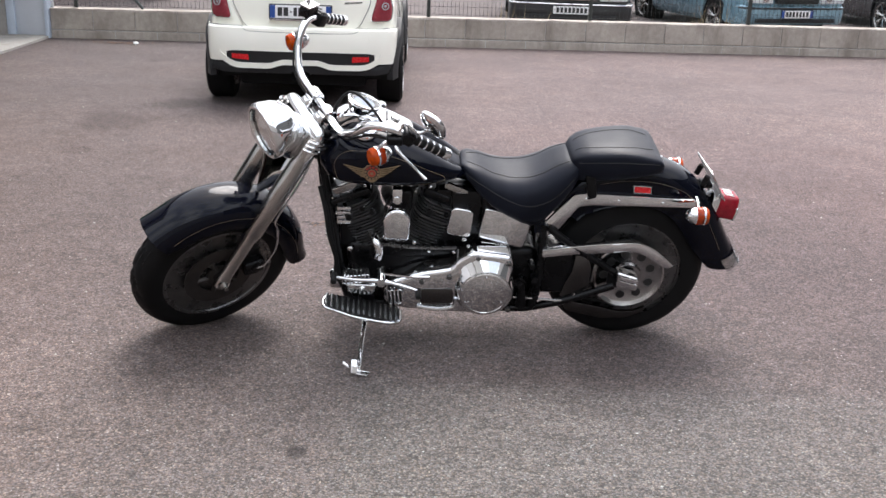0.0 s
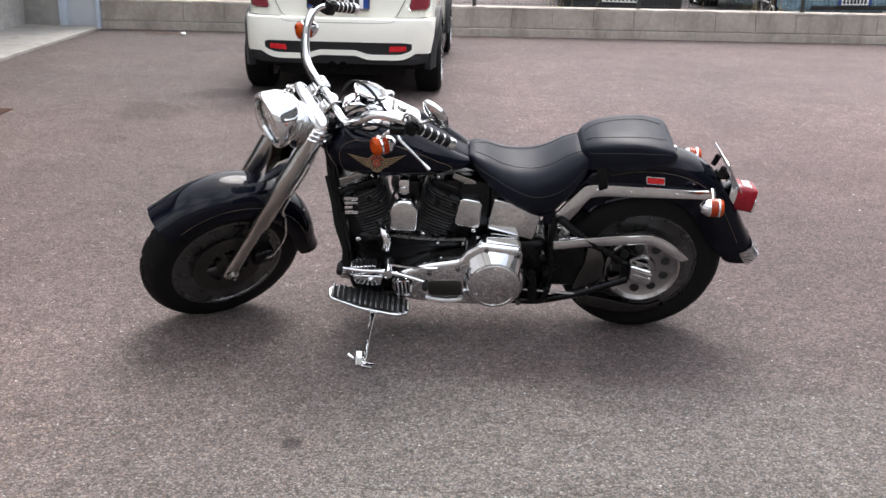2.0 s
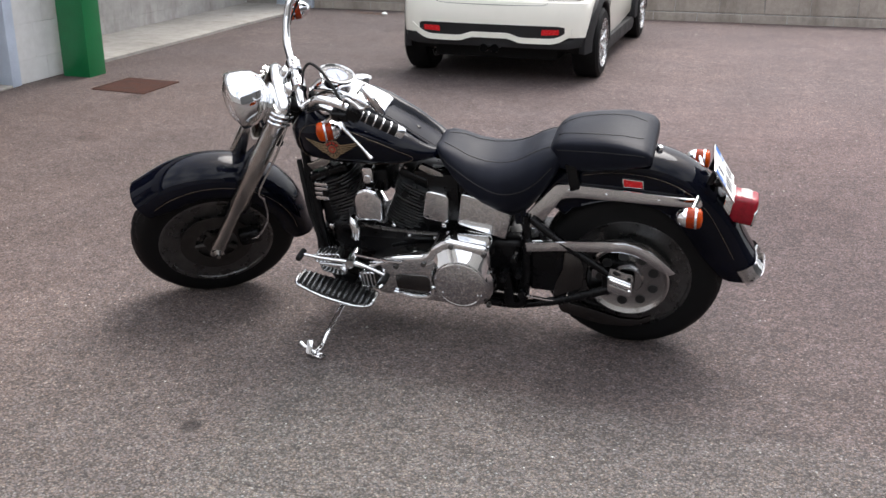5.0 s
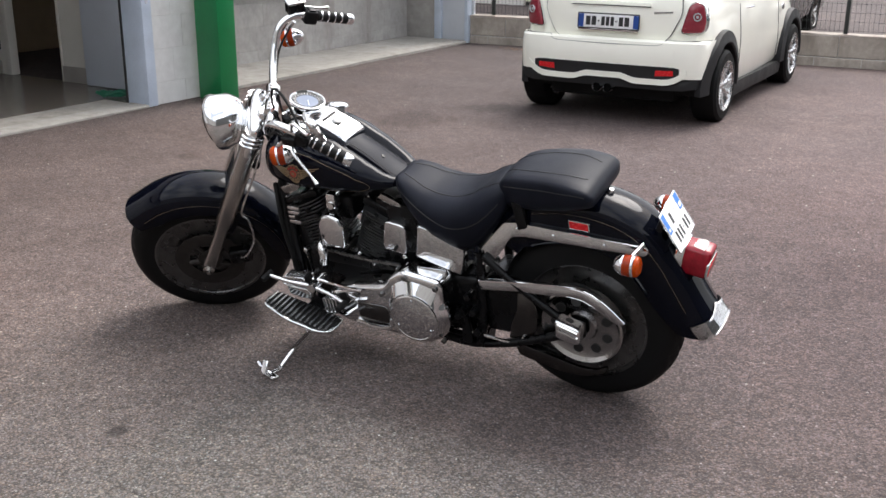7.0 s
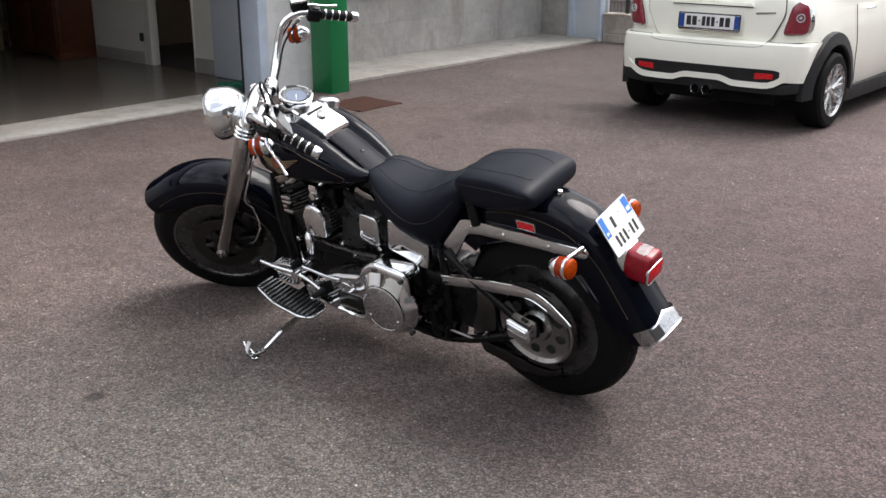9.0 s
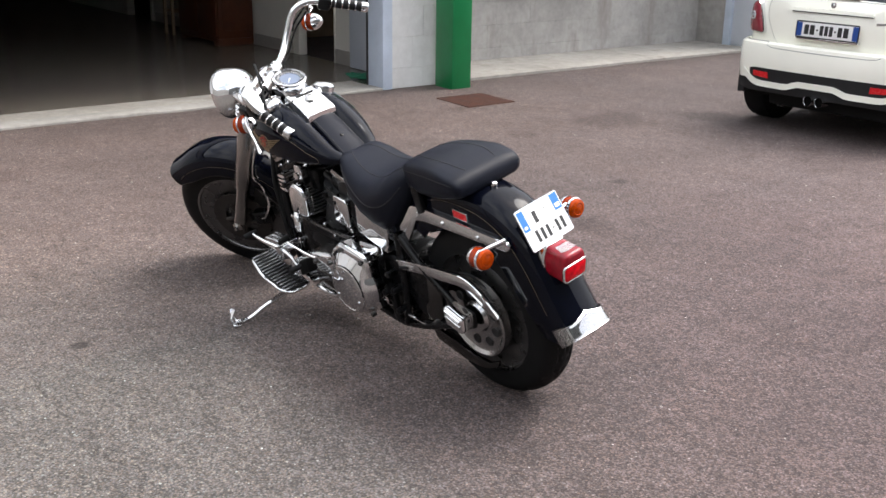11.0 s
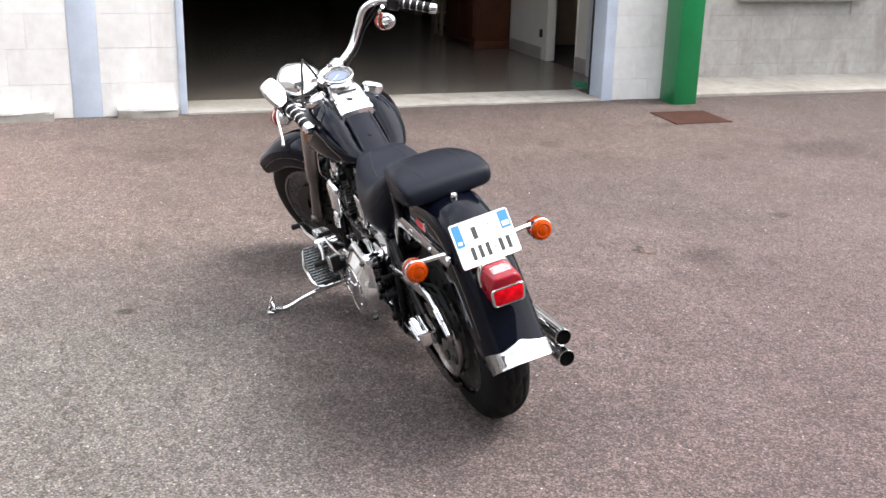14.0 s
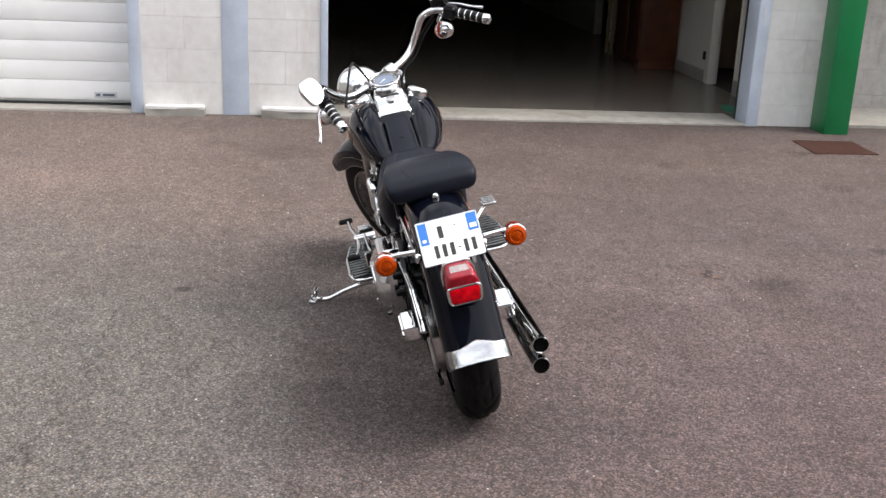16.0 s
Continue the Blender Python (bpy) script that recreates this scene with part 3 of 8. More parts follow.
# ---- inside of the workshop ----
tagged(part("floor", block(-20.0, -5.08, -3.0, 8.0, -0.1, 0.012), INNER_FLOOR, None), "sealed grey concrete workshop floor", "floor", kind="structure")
tagged(part("ceiling", block(-20.0, -5.10, -13.9, 13.3, 3.85, 3.95), DIMMED_INSIDE, None), "dim workshop ceiling", "ceiling", kind="structure")
wall("wall_back", block(-20.2, -20.0, -14, 13.3, -0.1, TOP), DIMMED_INSIDE, "dim back wall of the workshop")
wall("wall_inner_left", block(-20.0, -5.10, -3.4, -3.2, -0.1, TOP), DIMMED_INSIDE, "dim side wall of the workshop")
wall("wall_north", block(-20.0, -6.05, 13.1, 13.3, -0.1, TOP), WHITE_BLOCK, "pale end wall of the workshop")
partition = wall("wall_partition", join(block(-6.64, -6.15, 7.97, 8.1, 0, 3.85), block(-11.9, -7.52, 7.97, 8.1, 0, 3.85), block(-7.52, -6.64, 7.97, 8.1, 2.1, 3.85),
                 block(-13.0, -11.9, 7.97, 8.1, 2.1, 3.85), block(-20.0, -13.0, 7.97, 8.1, 0, 3.85)), CREAM, "cream plastered partition wall inside the workshop")
tagged(part("baseboard", join(block(-6.64, -6.23, 7.955, 7.969, 0.012, 0.17, 0.003), block(-8.6, -7.6, 7.955, 7.969, 0.012, 0.15, 0.003), block(-11.8, -9.8, 7.955, 7.969, 0.012, 0.15, 0.003)), SKIRT, None), "grey tiled skirting along the partition", "baseboard", kind="structure")
for xa, nm in ((-6.66, "trim_frame_a"), (-7.518, "trim_frame_b"), (-11.982, "trim_frame_c"), (-12.998, "trim_frame_d")):
    trim(nm, block(xa, xa + (0.018 if nm.endswith("a") else 0.08), 7.955 if nm.endswith("a") else 7.95, 8.10 if nm.endswith("a") else 8.05, 0.012, 2.095, 0.004), CREAM, "cream painted door frame in the partition")
leaf = thing("sliding_leaf", "blue-grey steel door leaf slid open against the inner wall", "door", kind="structure")
part("leaf", block(-6.22, -5.15, 7.885, 7.945, 0.02, 3.2, 0.006), BLUE_PANEL, leaf)
socket = thing("wall_socket", "small black wall socket on the cream partition", "socket")
part("socket_plate", block(-7.67, -7.595, 7.953, 7.969, 0.265, 0.36, 0.006), BLACK_SEAL, socket)
# room behind the partition's doorway
wall("wall_office", join(block(-9.0, -6.0, 10.8, 10.9, 0, 3.85), block(-9.1, -9.0, 8.1, 10.9, 0, 3.85)), surface("ochre_plaster", (0.30, 0.22, 0.14), 0.8, var=0.1), "ochre wall of the back office")
desk = thing("wooden_desk", "brown wooden desk panel seen through the inner doorway", "desk")
part("desk_panel", block(-7.7, -6.6, 8.9, 8.95, 0.012, 0.72, 0.005), WOOD, desk)
part("desktop", block(-7.75, -6.55, 8.85, 9.5, 0.72, 0.75, 0.005), WOOD, desk)
part("side_panel", block(-7.7, -7.66, 8.95, 9.45, 0.012, 0.72, 0.003), WOOD, desk)

wardrobe = thing("wardrobe", "tall dark brown varnished wooden wardrobe against the partition", "wardrobe")
part("carcass", block(-9.75, -8.60, 7.48, 7.95, 0.10, 2.0, 0.008), WOOD, wardrobe)
part("plinth", plate(round_poly([(-9.75, 0.012), (-9.62, 0.012), (-9.60, 0.06), (-8.75, 0.06), (-8.73, 0.012), (-8.60, 0.012), (-8.60, 0.1), (-9.75, 0.1)], 0.01), 7.47, 7.95, 0.003), WOOD, wardrobe)
for x0, x1 in ((-9.73, -9.19), (-9.16, -8.62)):
    d = part("door", block(x0, x1, 7.455, 7.48, 0.14, 1.95, 0.006), WOOD, wardrobe)
    part("knob", lathe([(0, 0.012), (0.01, 0.012), (0.02, 0.02), (0.032, 0.014), (0.035, 0)], 12, (x1 - 0.05 if x1 < -9 else x0 + 0.05, 7.455, 1.05), (0, -1, 0)), RUST, d)
part("side_panel", block(-8.60, -8.588, 7.53, 7.90, 0.2, 1.9, 0.005), WOOD, wardrobe)

stool = thing("wooden_stool", "tall pale wooden stool standing by the wardrobe", "stool")
part("seat", block(-10.35, -10.0, 7.45, 7.78, 0.72, 0.76, 0.01), surface("pale_wood", (0.30, 0.22, 0.13), 0.6, var=0.2), stool)
for sx in (-10.32, -10.07):
    for sy in (7.48, 7.71):
        part("leg", block(sx, sx + 0.04, sy, sy + 0.04, 0.012, 0.72, 0.004), bpy.data.materials["pale_wood"], stool)
    part("rung", block(sx + 0.01, sx + 0.03, 7.52, 7.71, 0.3, 0.33, 0.003), bpy.data.materials["pale_wood"], stool)

hose = thing("green_hose", "green garden hose heaped by the door jamb", "hose")
random.seed(4)
coil = [(-5.42 + 0.13 * math.cos(a) + random.uniform(-0.05, 0.05), 7.6 + 0.12 * math.sin(a * 1.1) + random.uniform(-0.05, 0.05), 0.03 + 0.05 * random.random()) for a in [k * 0.7 for k in range(34)]]
part("hose", tube(coil, 0.011, 4, 6), surface("green_hose_rubber", (0.01, 0.13, 0.07), 0.5, var=0.2), hose)

# ---- low block wall with a wire fence ----
WALL_ANGLE = math.atan2(0.70, 10.3)
WALL_M = pose(-4.88, 13.14, 0, 0, 0, math.degrees(WALL_ANGLE))
low_wall = wall("wall_low", join(block(0, 16.0, 0.012, 0.20, -0.1, 0.345), block(0, 16, 0.004, 0.05, -0.1, 0.10, 0.006)), JOINT, "low weathered concrete block wall round the yard")
low_wall.matrix_world = WALL_M
def mortar_top():
    """A hand-laid mortar cap: its front edge and top run unevenly."""
    rings = []
    for k in range(321):
        x = 0.05 * k
        a, b = 0.010 * noise.noise((x * 3.1, 0.4, 0)), 0.009 * noise.noise((x * 5.3, 2.2, 0)) + 0.004 * noise.noise((x * 19, 0, 0.7))
        rings.append([Vector((x, -0.001 + a * 0.6, 0.345 + 0.5 * a)), Vector((x, 0.004 + a, 0.362 + b)), Vector((x, 0.10, 0.366 + b)), Vector((x, 0.21, 0.364)), Vector((x, 0.21, 0.345))])
    return skin(rings)


coping = tagged(part("trim_coping", mortar_top(), LOW_BLOCK, None), "uneven thin mortar top of the low wall", "coping", kind="structure")
coping.matrix_world = WALL_M
fence = thing("wire_fence", "dark green welded wire fence on the low wall", "fence", WALL_M)
for k in range(8):
    x = 0.30 + 2.09 * k + (0.22 if k else 0)
    part("post", join(block(x - 0.022, x + 0.022, 0.085, 0.13, 0.36, 1.9, 0.004)), WIRE, fence)
part("brace", tube([(1.12, 0.11, 0.37), (0.36, 0.11, 1.25)], 0.02, 1, 8, smooth=False), WIRE, fence)
part("end_post", block(-0.03, 0.02, 0.08, 0.13, 0.0, 1.9, 0.004), surface("pale_grey_post", (0.55, 0.57, 0.6), 0.5), fence)
bm = bmesh.new()
for k in range(int(16 / 0.052)):
    x = 0.05 + 0.052 * k
    add(bm, block(x - 0.0018, x + 0.0018, 0.106, 0.1096, 0.38, 1.85))
for k in range(15):
    z = 0.40 + 0.10 * k
    add(bm, block(0.05, 16.0, 0.1026, 0.1062, z - 0.0018, z + 0.0018))
tagged(part("wire_mesh", bm, WIRE, fence, angle=0), kind="stuff")

# ---- neighbouring unit beyond the fence ----
wall("wall_far", join(block(-12.0, -6.95, 18.8, 19.0, -0.1, TOP), block(-12, -4.9, 18.8, 19.0, 3.0, TOP)), WHITE_BLOCK, "pale wall of the neighbouring unit")
far_shutter = thing("sectional_door", "cream sectional door of the neighbouring unit", "garage door", kind="structure")
for k in range(6):
    part("panel", block(-6.95, -5.50, 18.85, 18.9, 0.06 + 0.5 * k, 0.55 + 0.5 * k, 0.008), CREAM, far_shutter)
part("bottom_seal", block(-6.95, -5.50, 18.86, 18.9, 0.0, 0.058), BLACK_SEAL, far_shutter)
trim("trim_far_strip", block(-5.50, -5.10, 18.78, 19.0, 0, 3.0, 0.005), BLUE_PAINT, "pale blue painted pier of the neighbouring unit")
far_post = thing("green_post", "green painted square steel post of the neighbouring unit", "post")
part("shaft", block(-5.08, -4.76, 18.72, 19.02, 0, 3.3, 0.006), GREEN_PAINT, far_post)

# ---- unseen walls added behind and beside the way, shaping light and reflections ----
DULL_WALL = concrete_mat("dull_blocker_wall", (0.10, 0.10, 0.098), (0.16, 0.16, 0.155), (0.06, 0.06, 0.055))
PALE_WALL = concrete_mat("pale_bounce_wall", (0.24, 0.238, 0.23), (0.33, 0.328, 0.32), (0.16, 0.155, 0.145))
wall("wall_south", block(-22.0, 26.0, -11.4, -11.0, -0.1, 7.0), PALE_WALL, "plain unseen wall added to shape light and reflections")
wall("wall_east", block(14.0, 14.4, -10.0, 12.6, -0.1, 9.0), DULL_WALL, "plain unseen wall added to shape light and reflections")

# ---- motorcycle ----
BIKE_M = Matrix.Translation((0.756, 4.230, 0.004)) @ pose(0, 0, 0, 0, 0, 183.3) @ pose(0, 0, 0, -13.5)
RAKE, STEER_DEG = radians(31), 33.0
HUB_F, HUB_R = Vector((1.690, 0, 0.316)), Vector((-0.024, 0, 0.323))
AXIS_P, AXIS_D = Vector((1.62, 0, 0.32)), Vector((-math.sin(RAKE), 0, math.cos(RAKE)))
STEER = Matrix.Translation(AXIS_P) @ Matrix.Rotation(radians(STEER_DEG), 4, AXIS_D) @ Matrix.Translation(-AXIS_P)

CHROME = surface("polished_chrome", (0.77, 0.775, 0.78), 0.022, 1.0, var=0.02, scale=9, fine=120, rvar=0.03)
BRUSHED = surface("satin_aluminium", (0.40, 0.39, 0.375), 0.20, 1.0, var=0.06, scale=14, fine=180, rvar=0.06)
DULL_ALU = surface("dull_cast_aluminium", (0.145, 0.142, 0.140), 0.24, 0.9, var=0.2, scale=18, fine=160, rvar=0.15)
# the blue in this black stands in for reflected sky
BLACK_PAINT = surface("black_gloss_paint", (0.002, 0.0026, 0.006), 0.03, var=0.1, scale=4, fine=60, rvar=0.02, spec=0.17)
BLACK_METAL = surface("black_enamel_metal", (0.004, 0.004, 0.0045), 0.20, var=0.3, scale=14, fine=120, rvar=0.2, spec=0.20)
FIN_BLACK = surface("black_crackle_fins", (0.065, 0.066, 0.068), 0.26, 0.5, var=0.3, scale=20, fine=200, relief=0.1, spec=0.5)
# bluish black, with a tint of sky put into the colour
LEATHER = surface("black_grained_leather", (0.0075, 0.0088, 0.0145), 0.37, var=0.2, scale=7, fine=420, relief=0.25, depth=0.0006, rvar=0.15, spec=0.12)
RUBBER = surface("black_rubber", (0.008, 0.008, 0.008), 0.62, var=0.25, scale=9, fine=160, relief=0.15, spec=0.2)
TYRE = surface("tyre_rubber", (0.0062, 0.0062, 0.0064), 0.62, var=0.3, scale=14, fine=220, relief=0.25, dirt=(0.014, 0.0132, 0.0125), dirt_at=0.68, spec=0.14)
AMBER = surface("amber_lens", (0.36, 0.042, 0.0005), 0.12, var=0.3, scale=60, fine=220, relief=0.5, spec=0.2)
RED_LENS = surface("red_lens", (0.56, 0.0012, 0.008), 0.10, var=0.35, scale=40, fine=200, relief=0.35, spec=0.16)
CLEAR_LENS = surface("clear_lens", (0.86, 0.87, 0.87), 0.06, var=0.03, scale=40, fine=260, trans=0.75, relief=0.25)
RED_BODY = surface("dark_red_lens_body", (0.22, 0.004, 0.012), 0.10, var=0.25, scale=40, fine=200, relief=0.3, spec=0.45)
RED_REFLECTOR = surface("red_reflector", (0.62, 0.015, 0.02), 0.2, var=0.1, scale=90, fine=400, relief=0.4)
GOLD = surface("gold_pinstripe", (0.30, 0.22, 0.13), 0.35, 0.4, var=0.12, scale=30, fine=200)
STRIPE = surface("fine_gold_line", (0.13, 0.095, 0.06), 0.4, 0.2, var=0.12, scale=30, fine=200)
EMBLEM_RED = surface("emblem_red", (0.42, 0.035, 0.02), 0.35, var=0.1)
PLATE_WHITE = surface("white_plate", (0.80, 0.80, 0.79), 0.35, var=0.03, scale=20)
PLATE_BLUE = surface("blue_plate_band", (0.02, 0.16, 0.55), 0.35, var=0.04)
INK = surface("black_plate_ink", (0.015, 0.015, 0.015), 0.45, var=0.05)
DIAL = surface("blue_grey_dial", (0.13, 0.165, 0.235), 0.3, var=0.06, scale=40)
MIRROR = surface("mirror_glass", (0.74, 0.745, 0.75), 0.02, 1.0, var=0.0, rvar=0.02)
# chrome darkened in its colour, standing in for reflections of shaded ground
SHADED_CHROME = surface("shade_darkened_chrome", (0.12, 0.117, 0.114), 0.12, 1.0, var=0.15, scale=14, fine=120)
PULLEY = surface("polished_pulley_steel", (0.44, 0.435, 0.43), 0.09, 1.0, var=0.1, scale=14, fine=120)
AMBER_RED = surface("dark_amber_lens", (0.24, 0.022, 0.002), 0.14, var=0.2, scale=60, fine=300, relief=0.25, spec=0.3)
# flat black for discs that paint the dark inside of the pipes
BORE_SHADE = surface("shaded_bore", (0.003, 0.003, 0.003), 0.9, var=0.1, spec=0.03)
SEAM = surface("stitched_seam", (0.004, 0.004, 0.004), 0.6, var=0.1)
DISC = surface("brake_disc_steel", (0.045, 0.040, 0.037), 0.4, 0.6, var=0.25, scale=22, fine=200)

bike = thing("motorcycle", "black cruiser motorcycle with chrome parts leaning on its side stand", "motorcycle", BIKE_M)


def bike_part(name, bm, mat, label="", steer=False, parent=None, angle=38):
    return part(name, bm, mat, parent or bike, label, STEER if steer else None, angle)


def mirrored(bm):
    """A copy of a bmesh on the other side of the bike."""
    other = bm.copy()
    other.transform(Matrix.Diagonal((1, -1, 1, 1)))
    bmesh.ops.reverse_faces(other, faces=other.faces[:])
    return other


def tyre_mesh(hub, radius, width, rim, seg=216):
    """A tyre with a block tread cut into its crown."""
    prof = []
    for k in range(25):
        a = math.pi * k / 24
        y = -math.cos(a) * width / 2
        r = rim + (radius - rim) * math.sin(a) ** 0.52
        prof.append((y, r))
    rings = []
    for i in range(seg):
        a = 2 * math.pi * i / seg
        ring = []
        for y, r in prof:
            t = abs(y) / (width / 2)
            if 0.04 < t < 0.78:
                u = (i + (10 if y > 0 else 4) * t * 2.0) % 12
                if u < 2.6:
                    r -= 0.0055
            if t <= 0.06:
                r -= 0.0045 if (i % 24) > 3 else 0
            if 0.30 < t < 0.42 and (i + 6) % 24 < 14:
                r -= 0.005
            ring.append(hub + Vector((r * math.cos(a), y, r * math.sin(a))))
        rings.append(ring)
    return skin(rings, closed=False, loop=True)


def wheel(name, hub, radius, width, steer):
    # solid dished disc wheel with a raised lip
    half = [(0.060, 0.236), (0.064, 0.246), (0.058, 0.251), (0.050, 0.249), (0.047, 0.238), (0.046, 0.226), (0.036, 0.219), (0.034, 0.203), (0.022, 0.196), (0.013, 0.165), (0.011, 0.122), (0.026, 0.112), (0.030, 0.090), (0.033, 0.060), (0.050, 0.054), (0.052, 0.0)]
    half = [(y, r * 0.96) for y, r in half]
    prof = half + [(-y, r) for y, r in reversed(half)]
    w = bike_part(name, lathe(prof, 64, hub), DULL_ALU, "solid dished grey aluminium disc wheel", steer)
    bike_part("tyre", tyre_mesh(hub, radius, width, 0.228), TYRE, "black road tyre with block tread", steer, w)
    for s in (1, -1):
        bike_part("rim_lip", lathe([(s * 0.0605, 0.217), (s * 0.0665, 0.220), (s * 0.0675, 0.230), (s * 0.0645, 0.2375), (s * 0.058, 0.236), (s * 0.056, 0.219)], 64, hub, closed=True), DULL_ALU, "", steer, w)
    return w


front_wheel = wheel("front_wheel", HUB_F, 0.336, 0.134, True)
rear_wheel = wheel("rear_wheel", HUB_R, 0.337, 0.150, False)


def brake_disc(hub, y):
    bm = bmesh.new()
    add(bm, lathe([(y - 0.003, 0.085), (y - 0.003, 0.146), (y + 0.003, 0.146), (y + 0.003, 0.085)], 56, hub, closed=True))
    for k in range(5):
        a = 2 * math.pi * k / 5
        add(bm, tube([hub + Vector((0.045 * math.cos(a), y, 0.045 * math.sin(a))), hub + Vector((0.09 * math.cos(a), y, 0.09 * math.sin(a)))], 0.011, 1, 8, smooth=False))
    add(bm, lathe([(y - 0.006, 0.0), (y - 0.006, 0.052), (y + 0.006, 0.052), (y + 0.008, 0.0)], 32, hub))
    return bm


bike_part("brake_disc", brake_disc(HUB_F, 0.072), DISC, "worn brown steel brake disc", True, front_wheel)
bike_part("hub_nut", lathe([(0.06, 0.026), (0.112, 0.026), (0.115, 0.02)], 20, HUB_F), BRUSHED, "", True, front_wheel)

# front fender: a deep rounded shell round the wheel
def fender_front():
    outer = [(-0.062, 0.097), (-0.050, 0.101), (-0.012, 0.098), (0.020, 0.086), (0.040, 0.062), (0.049, 0.03), (0.052, 0.0)]
    outer = outer + [(o, -y) for o, y in reversed(outer[:-1])]
    inner = [(o - 0.004, y * 0.95) for o, y in reversed(outer)]
    cross = outer + inner
    rings = []
    n = 48
    for i in range(n + 1):
        t = i / n
        a = radians(50 + (188 - 50) * t)
        flare = 0.014 * max(0, (0.10 - t) / 0.10) ** 2 + 0.018 * max(0, (t - 0.92) / 0.08) ** 2
        drop = 1.0 - 0.35 * max(0, (0.12 - t) / 0.12) - 0.25 * max(0, (t - 0.9) / 0.1)
        rings.append([HUB_F + Vector(((0.340 + flare + (o if o > 0 else o * drop)) * math.cos(a), y * (1 + 0.05 * math.sin(math.pi * t)), (0.343 + flare + (o if o > 0 else o * drop)) * math.sin(a))) for o, y in cross])
    return skin(rings)


ff = bike_part("front_fender", fender_front(), BLACK_PAINT, "deep glossy black front fender", True)
for s in (1, -1):
    pts = [HUB_F + Vector((0.335 * math.cos(radians(a)), s * 0.1015, 0.335 * math.sin(radians(a)))) for a in range(58, 184, 7)]
    bike_part("pinstripe", tube(pts, 0.0007, 3, 5), STRIPE, "", True, ff)


# fork, in its own axes: u up the leg, v ahead
def fk(u, v, y):
    return HUB_F + Vector((-math.sin(RAKE) * u + math.cos(RAKE) * v, y, math.cos(RAKE) * u + math.sin(RAKE) * v))


U = AXIS_D
for s in (1, -1):
    leg = bike_part("fork_leg", lathe([(-0.028, 0.012), (-0.026, 0.026), (0.02, 0.030), (0.05, 0.027), (0.235, 0.0275), (0.25, 0.031), (0.262, 0.033), (0.275, 0.031), (0.29, 0.024)], 28, fk(0, 0, s * 0.106), U), BRUSHED, "grey polished fork slider", True)
    bike_part("fork_cover", lathe([(0.262, 0.034), (0.268, 0.0375), (0.55, 0.0375), (0.56, 0.036), (0.765, 0.036), (0.77, 0.0)], 28, fk(0, 0, s * 0.106), U), BRUSHED, "smooth grey metal fork cover", True, leg)
    bike_part("axle_clamp", lathe([(0.0, 0.024), (0.028, 0.023), (0.034, 0.016), (0.040, 0.010), (0.050, 0.009), (0.052, 0.0)], 20, fk(0, 0, s * 0.106), (0, s, 0)), BRUSHED, "", True, leg)
    bike_part("fender_bracket", join(plate(round_poly([(0.20, -0.05), (0.30, -0.06), (0.33, 0.03), (0.22, 0.035)], 0.015), -0.004, 0.004, 0.002)), BLACK_PAINT, "", False, leg).data.transform(STEER @ Matrix(((-math.sin(RAKE), 0, math.cos(RAKE), HUB_F.x), (0, 1, 0, s * 0.094), (math.cos(RAKE), 0, math.sin(RAKE), HUB_F.z), (0, 0, 0, 1))))
# brake caliper behind the left leg
bike_part("brake_caliper", add(block(-0.045, 0.045, -0.02, 0.03, -0.035, 0.035, 0.012, 3), lathe([(0.03, 0.018), (0.038, 0.018), (0.04, 0.0)], 16)), BLACK_METAL, "", True).data.transform(STEER @ Matrix.Translation(fk(0.09, -0.11, 0.085)) @ STEER.inverted())
bike_part("brake_hose", tube([fk(0.10, -0.11, 0.12), fk(0.13, -0.13, 0.125), fk(0.22, -0.135, 0.12), fk(0.31, -0.09, 0.115), fk(0.36, -0.05, 0.12), fk(0.55, -0.05, 0.118), fk(0.74, -0.04, 0.10)], 0.0045, 6, 8), CHROME, "", True)
# lower and upper clamps
for u in (0.60, 0.775):
    bike_part("fork_clamp", join(block(-0.042, 0.03, -0.115, 0.115, -0.016, 0.016, 0.012, 3)), BLACK_METAL, "", False).data.transform(STEER @ Matrix(((math.cos(RAKE), 0, -math.sin(RAKE), fk(u, -0.02, 0).x), (0, 1, 0, 0), (math.sin(RAKE), 0, math.cos(RAKE), fk(u, -0.02, 0).z), (0, 0, 0, 1))))


def nacelle():
    """The chrome cowl that joins both fork covers below the bars."""
    rings = []
    for u, front, half, back in ((0.40, 0.010, 0.010, -0.010), (0.46, 0.020, 0.045, -0.015), (0.52, 0.028, 0.085, -0.02), (0.57, 0.036, 0.120, -0.025), (0.62, 0.036, 0.138, -0.03), (0.68, 0.038, 0.146, -0.035), (0.755, 0.038, 0.144, -0.04), (0.778, 0.035, 0.138, -0.037), (0.792, 0.028, 0.124, -0.030), (0.800, 0.016, 0.100, -0.018)):
        ring = []
        for k in range(28):
            a = 2 * math.pi * k / 28
            c, s = math.cos(a), math.sin(a)
            v = (front if c > 0 else -back) * math.copysign(abs(c) ** 0.75, c)
            ring.append(fk(u, v, half * math.copysign(abs(s) ** 0.8, s)))
        rings.append(ring)
    return skin(rings)


nac = bike_part("nacelle", nacelle(), CHROME, "chrome cowl between the fork tops", True)
for s in (1, -1):
    for k in range(3):
        u = 0.712 + 0.020 * k
        bike_part("louvre", tube([fk(u - 0.004, 0.040, s * 0.128), fk(u, 0.026, s * 0.143), fk(u + 0.004, -0.008, s * 0.1485), fk(u + 0.006, -0.036, s * 0.138)], 0.0062, 5, 8), CHROME, "", True, nac)

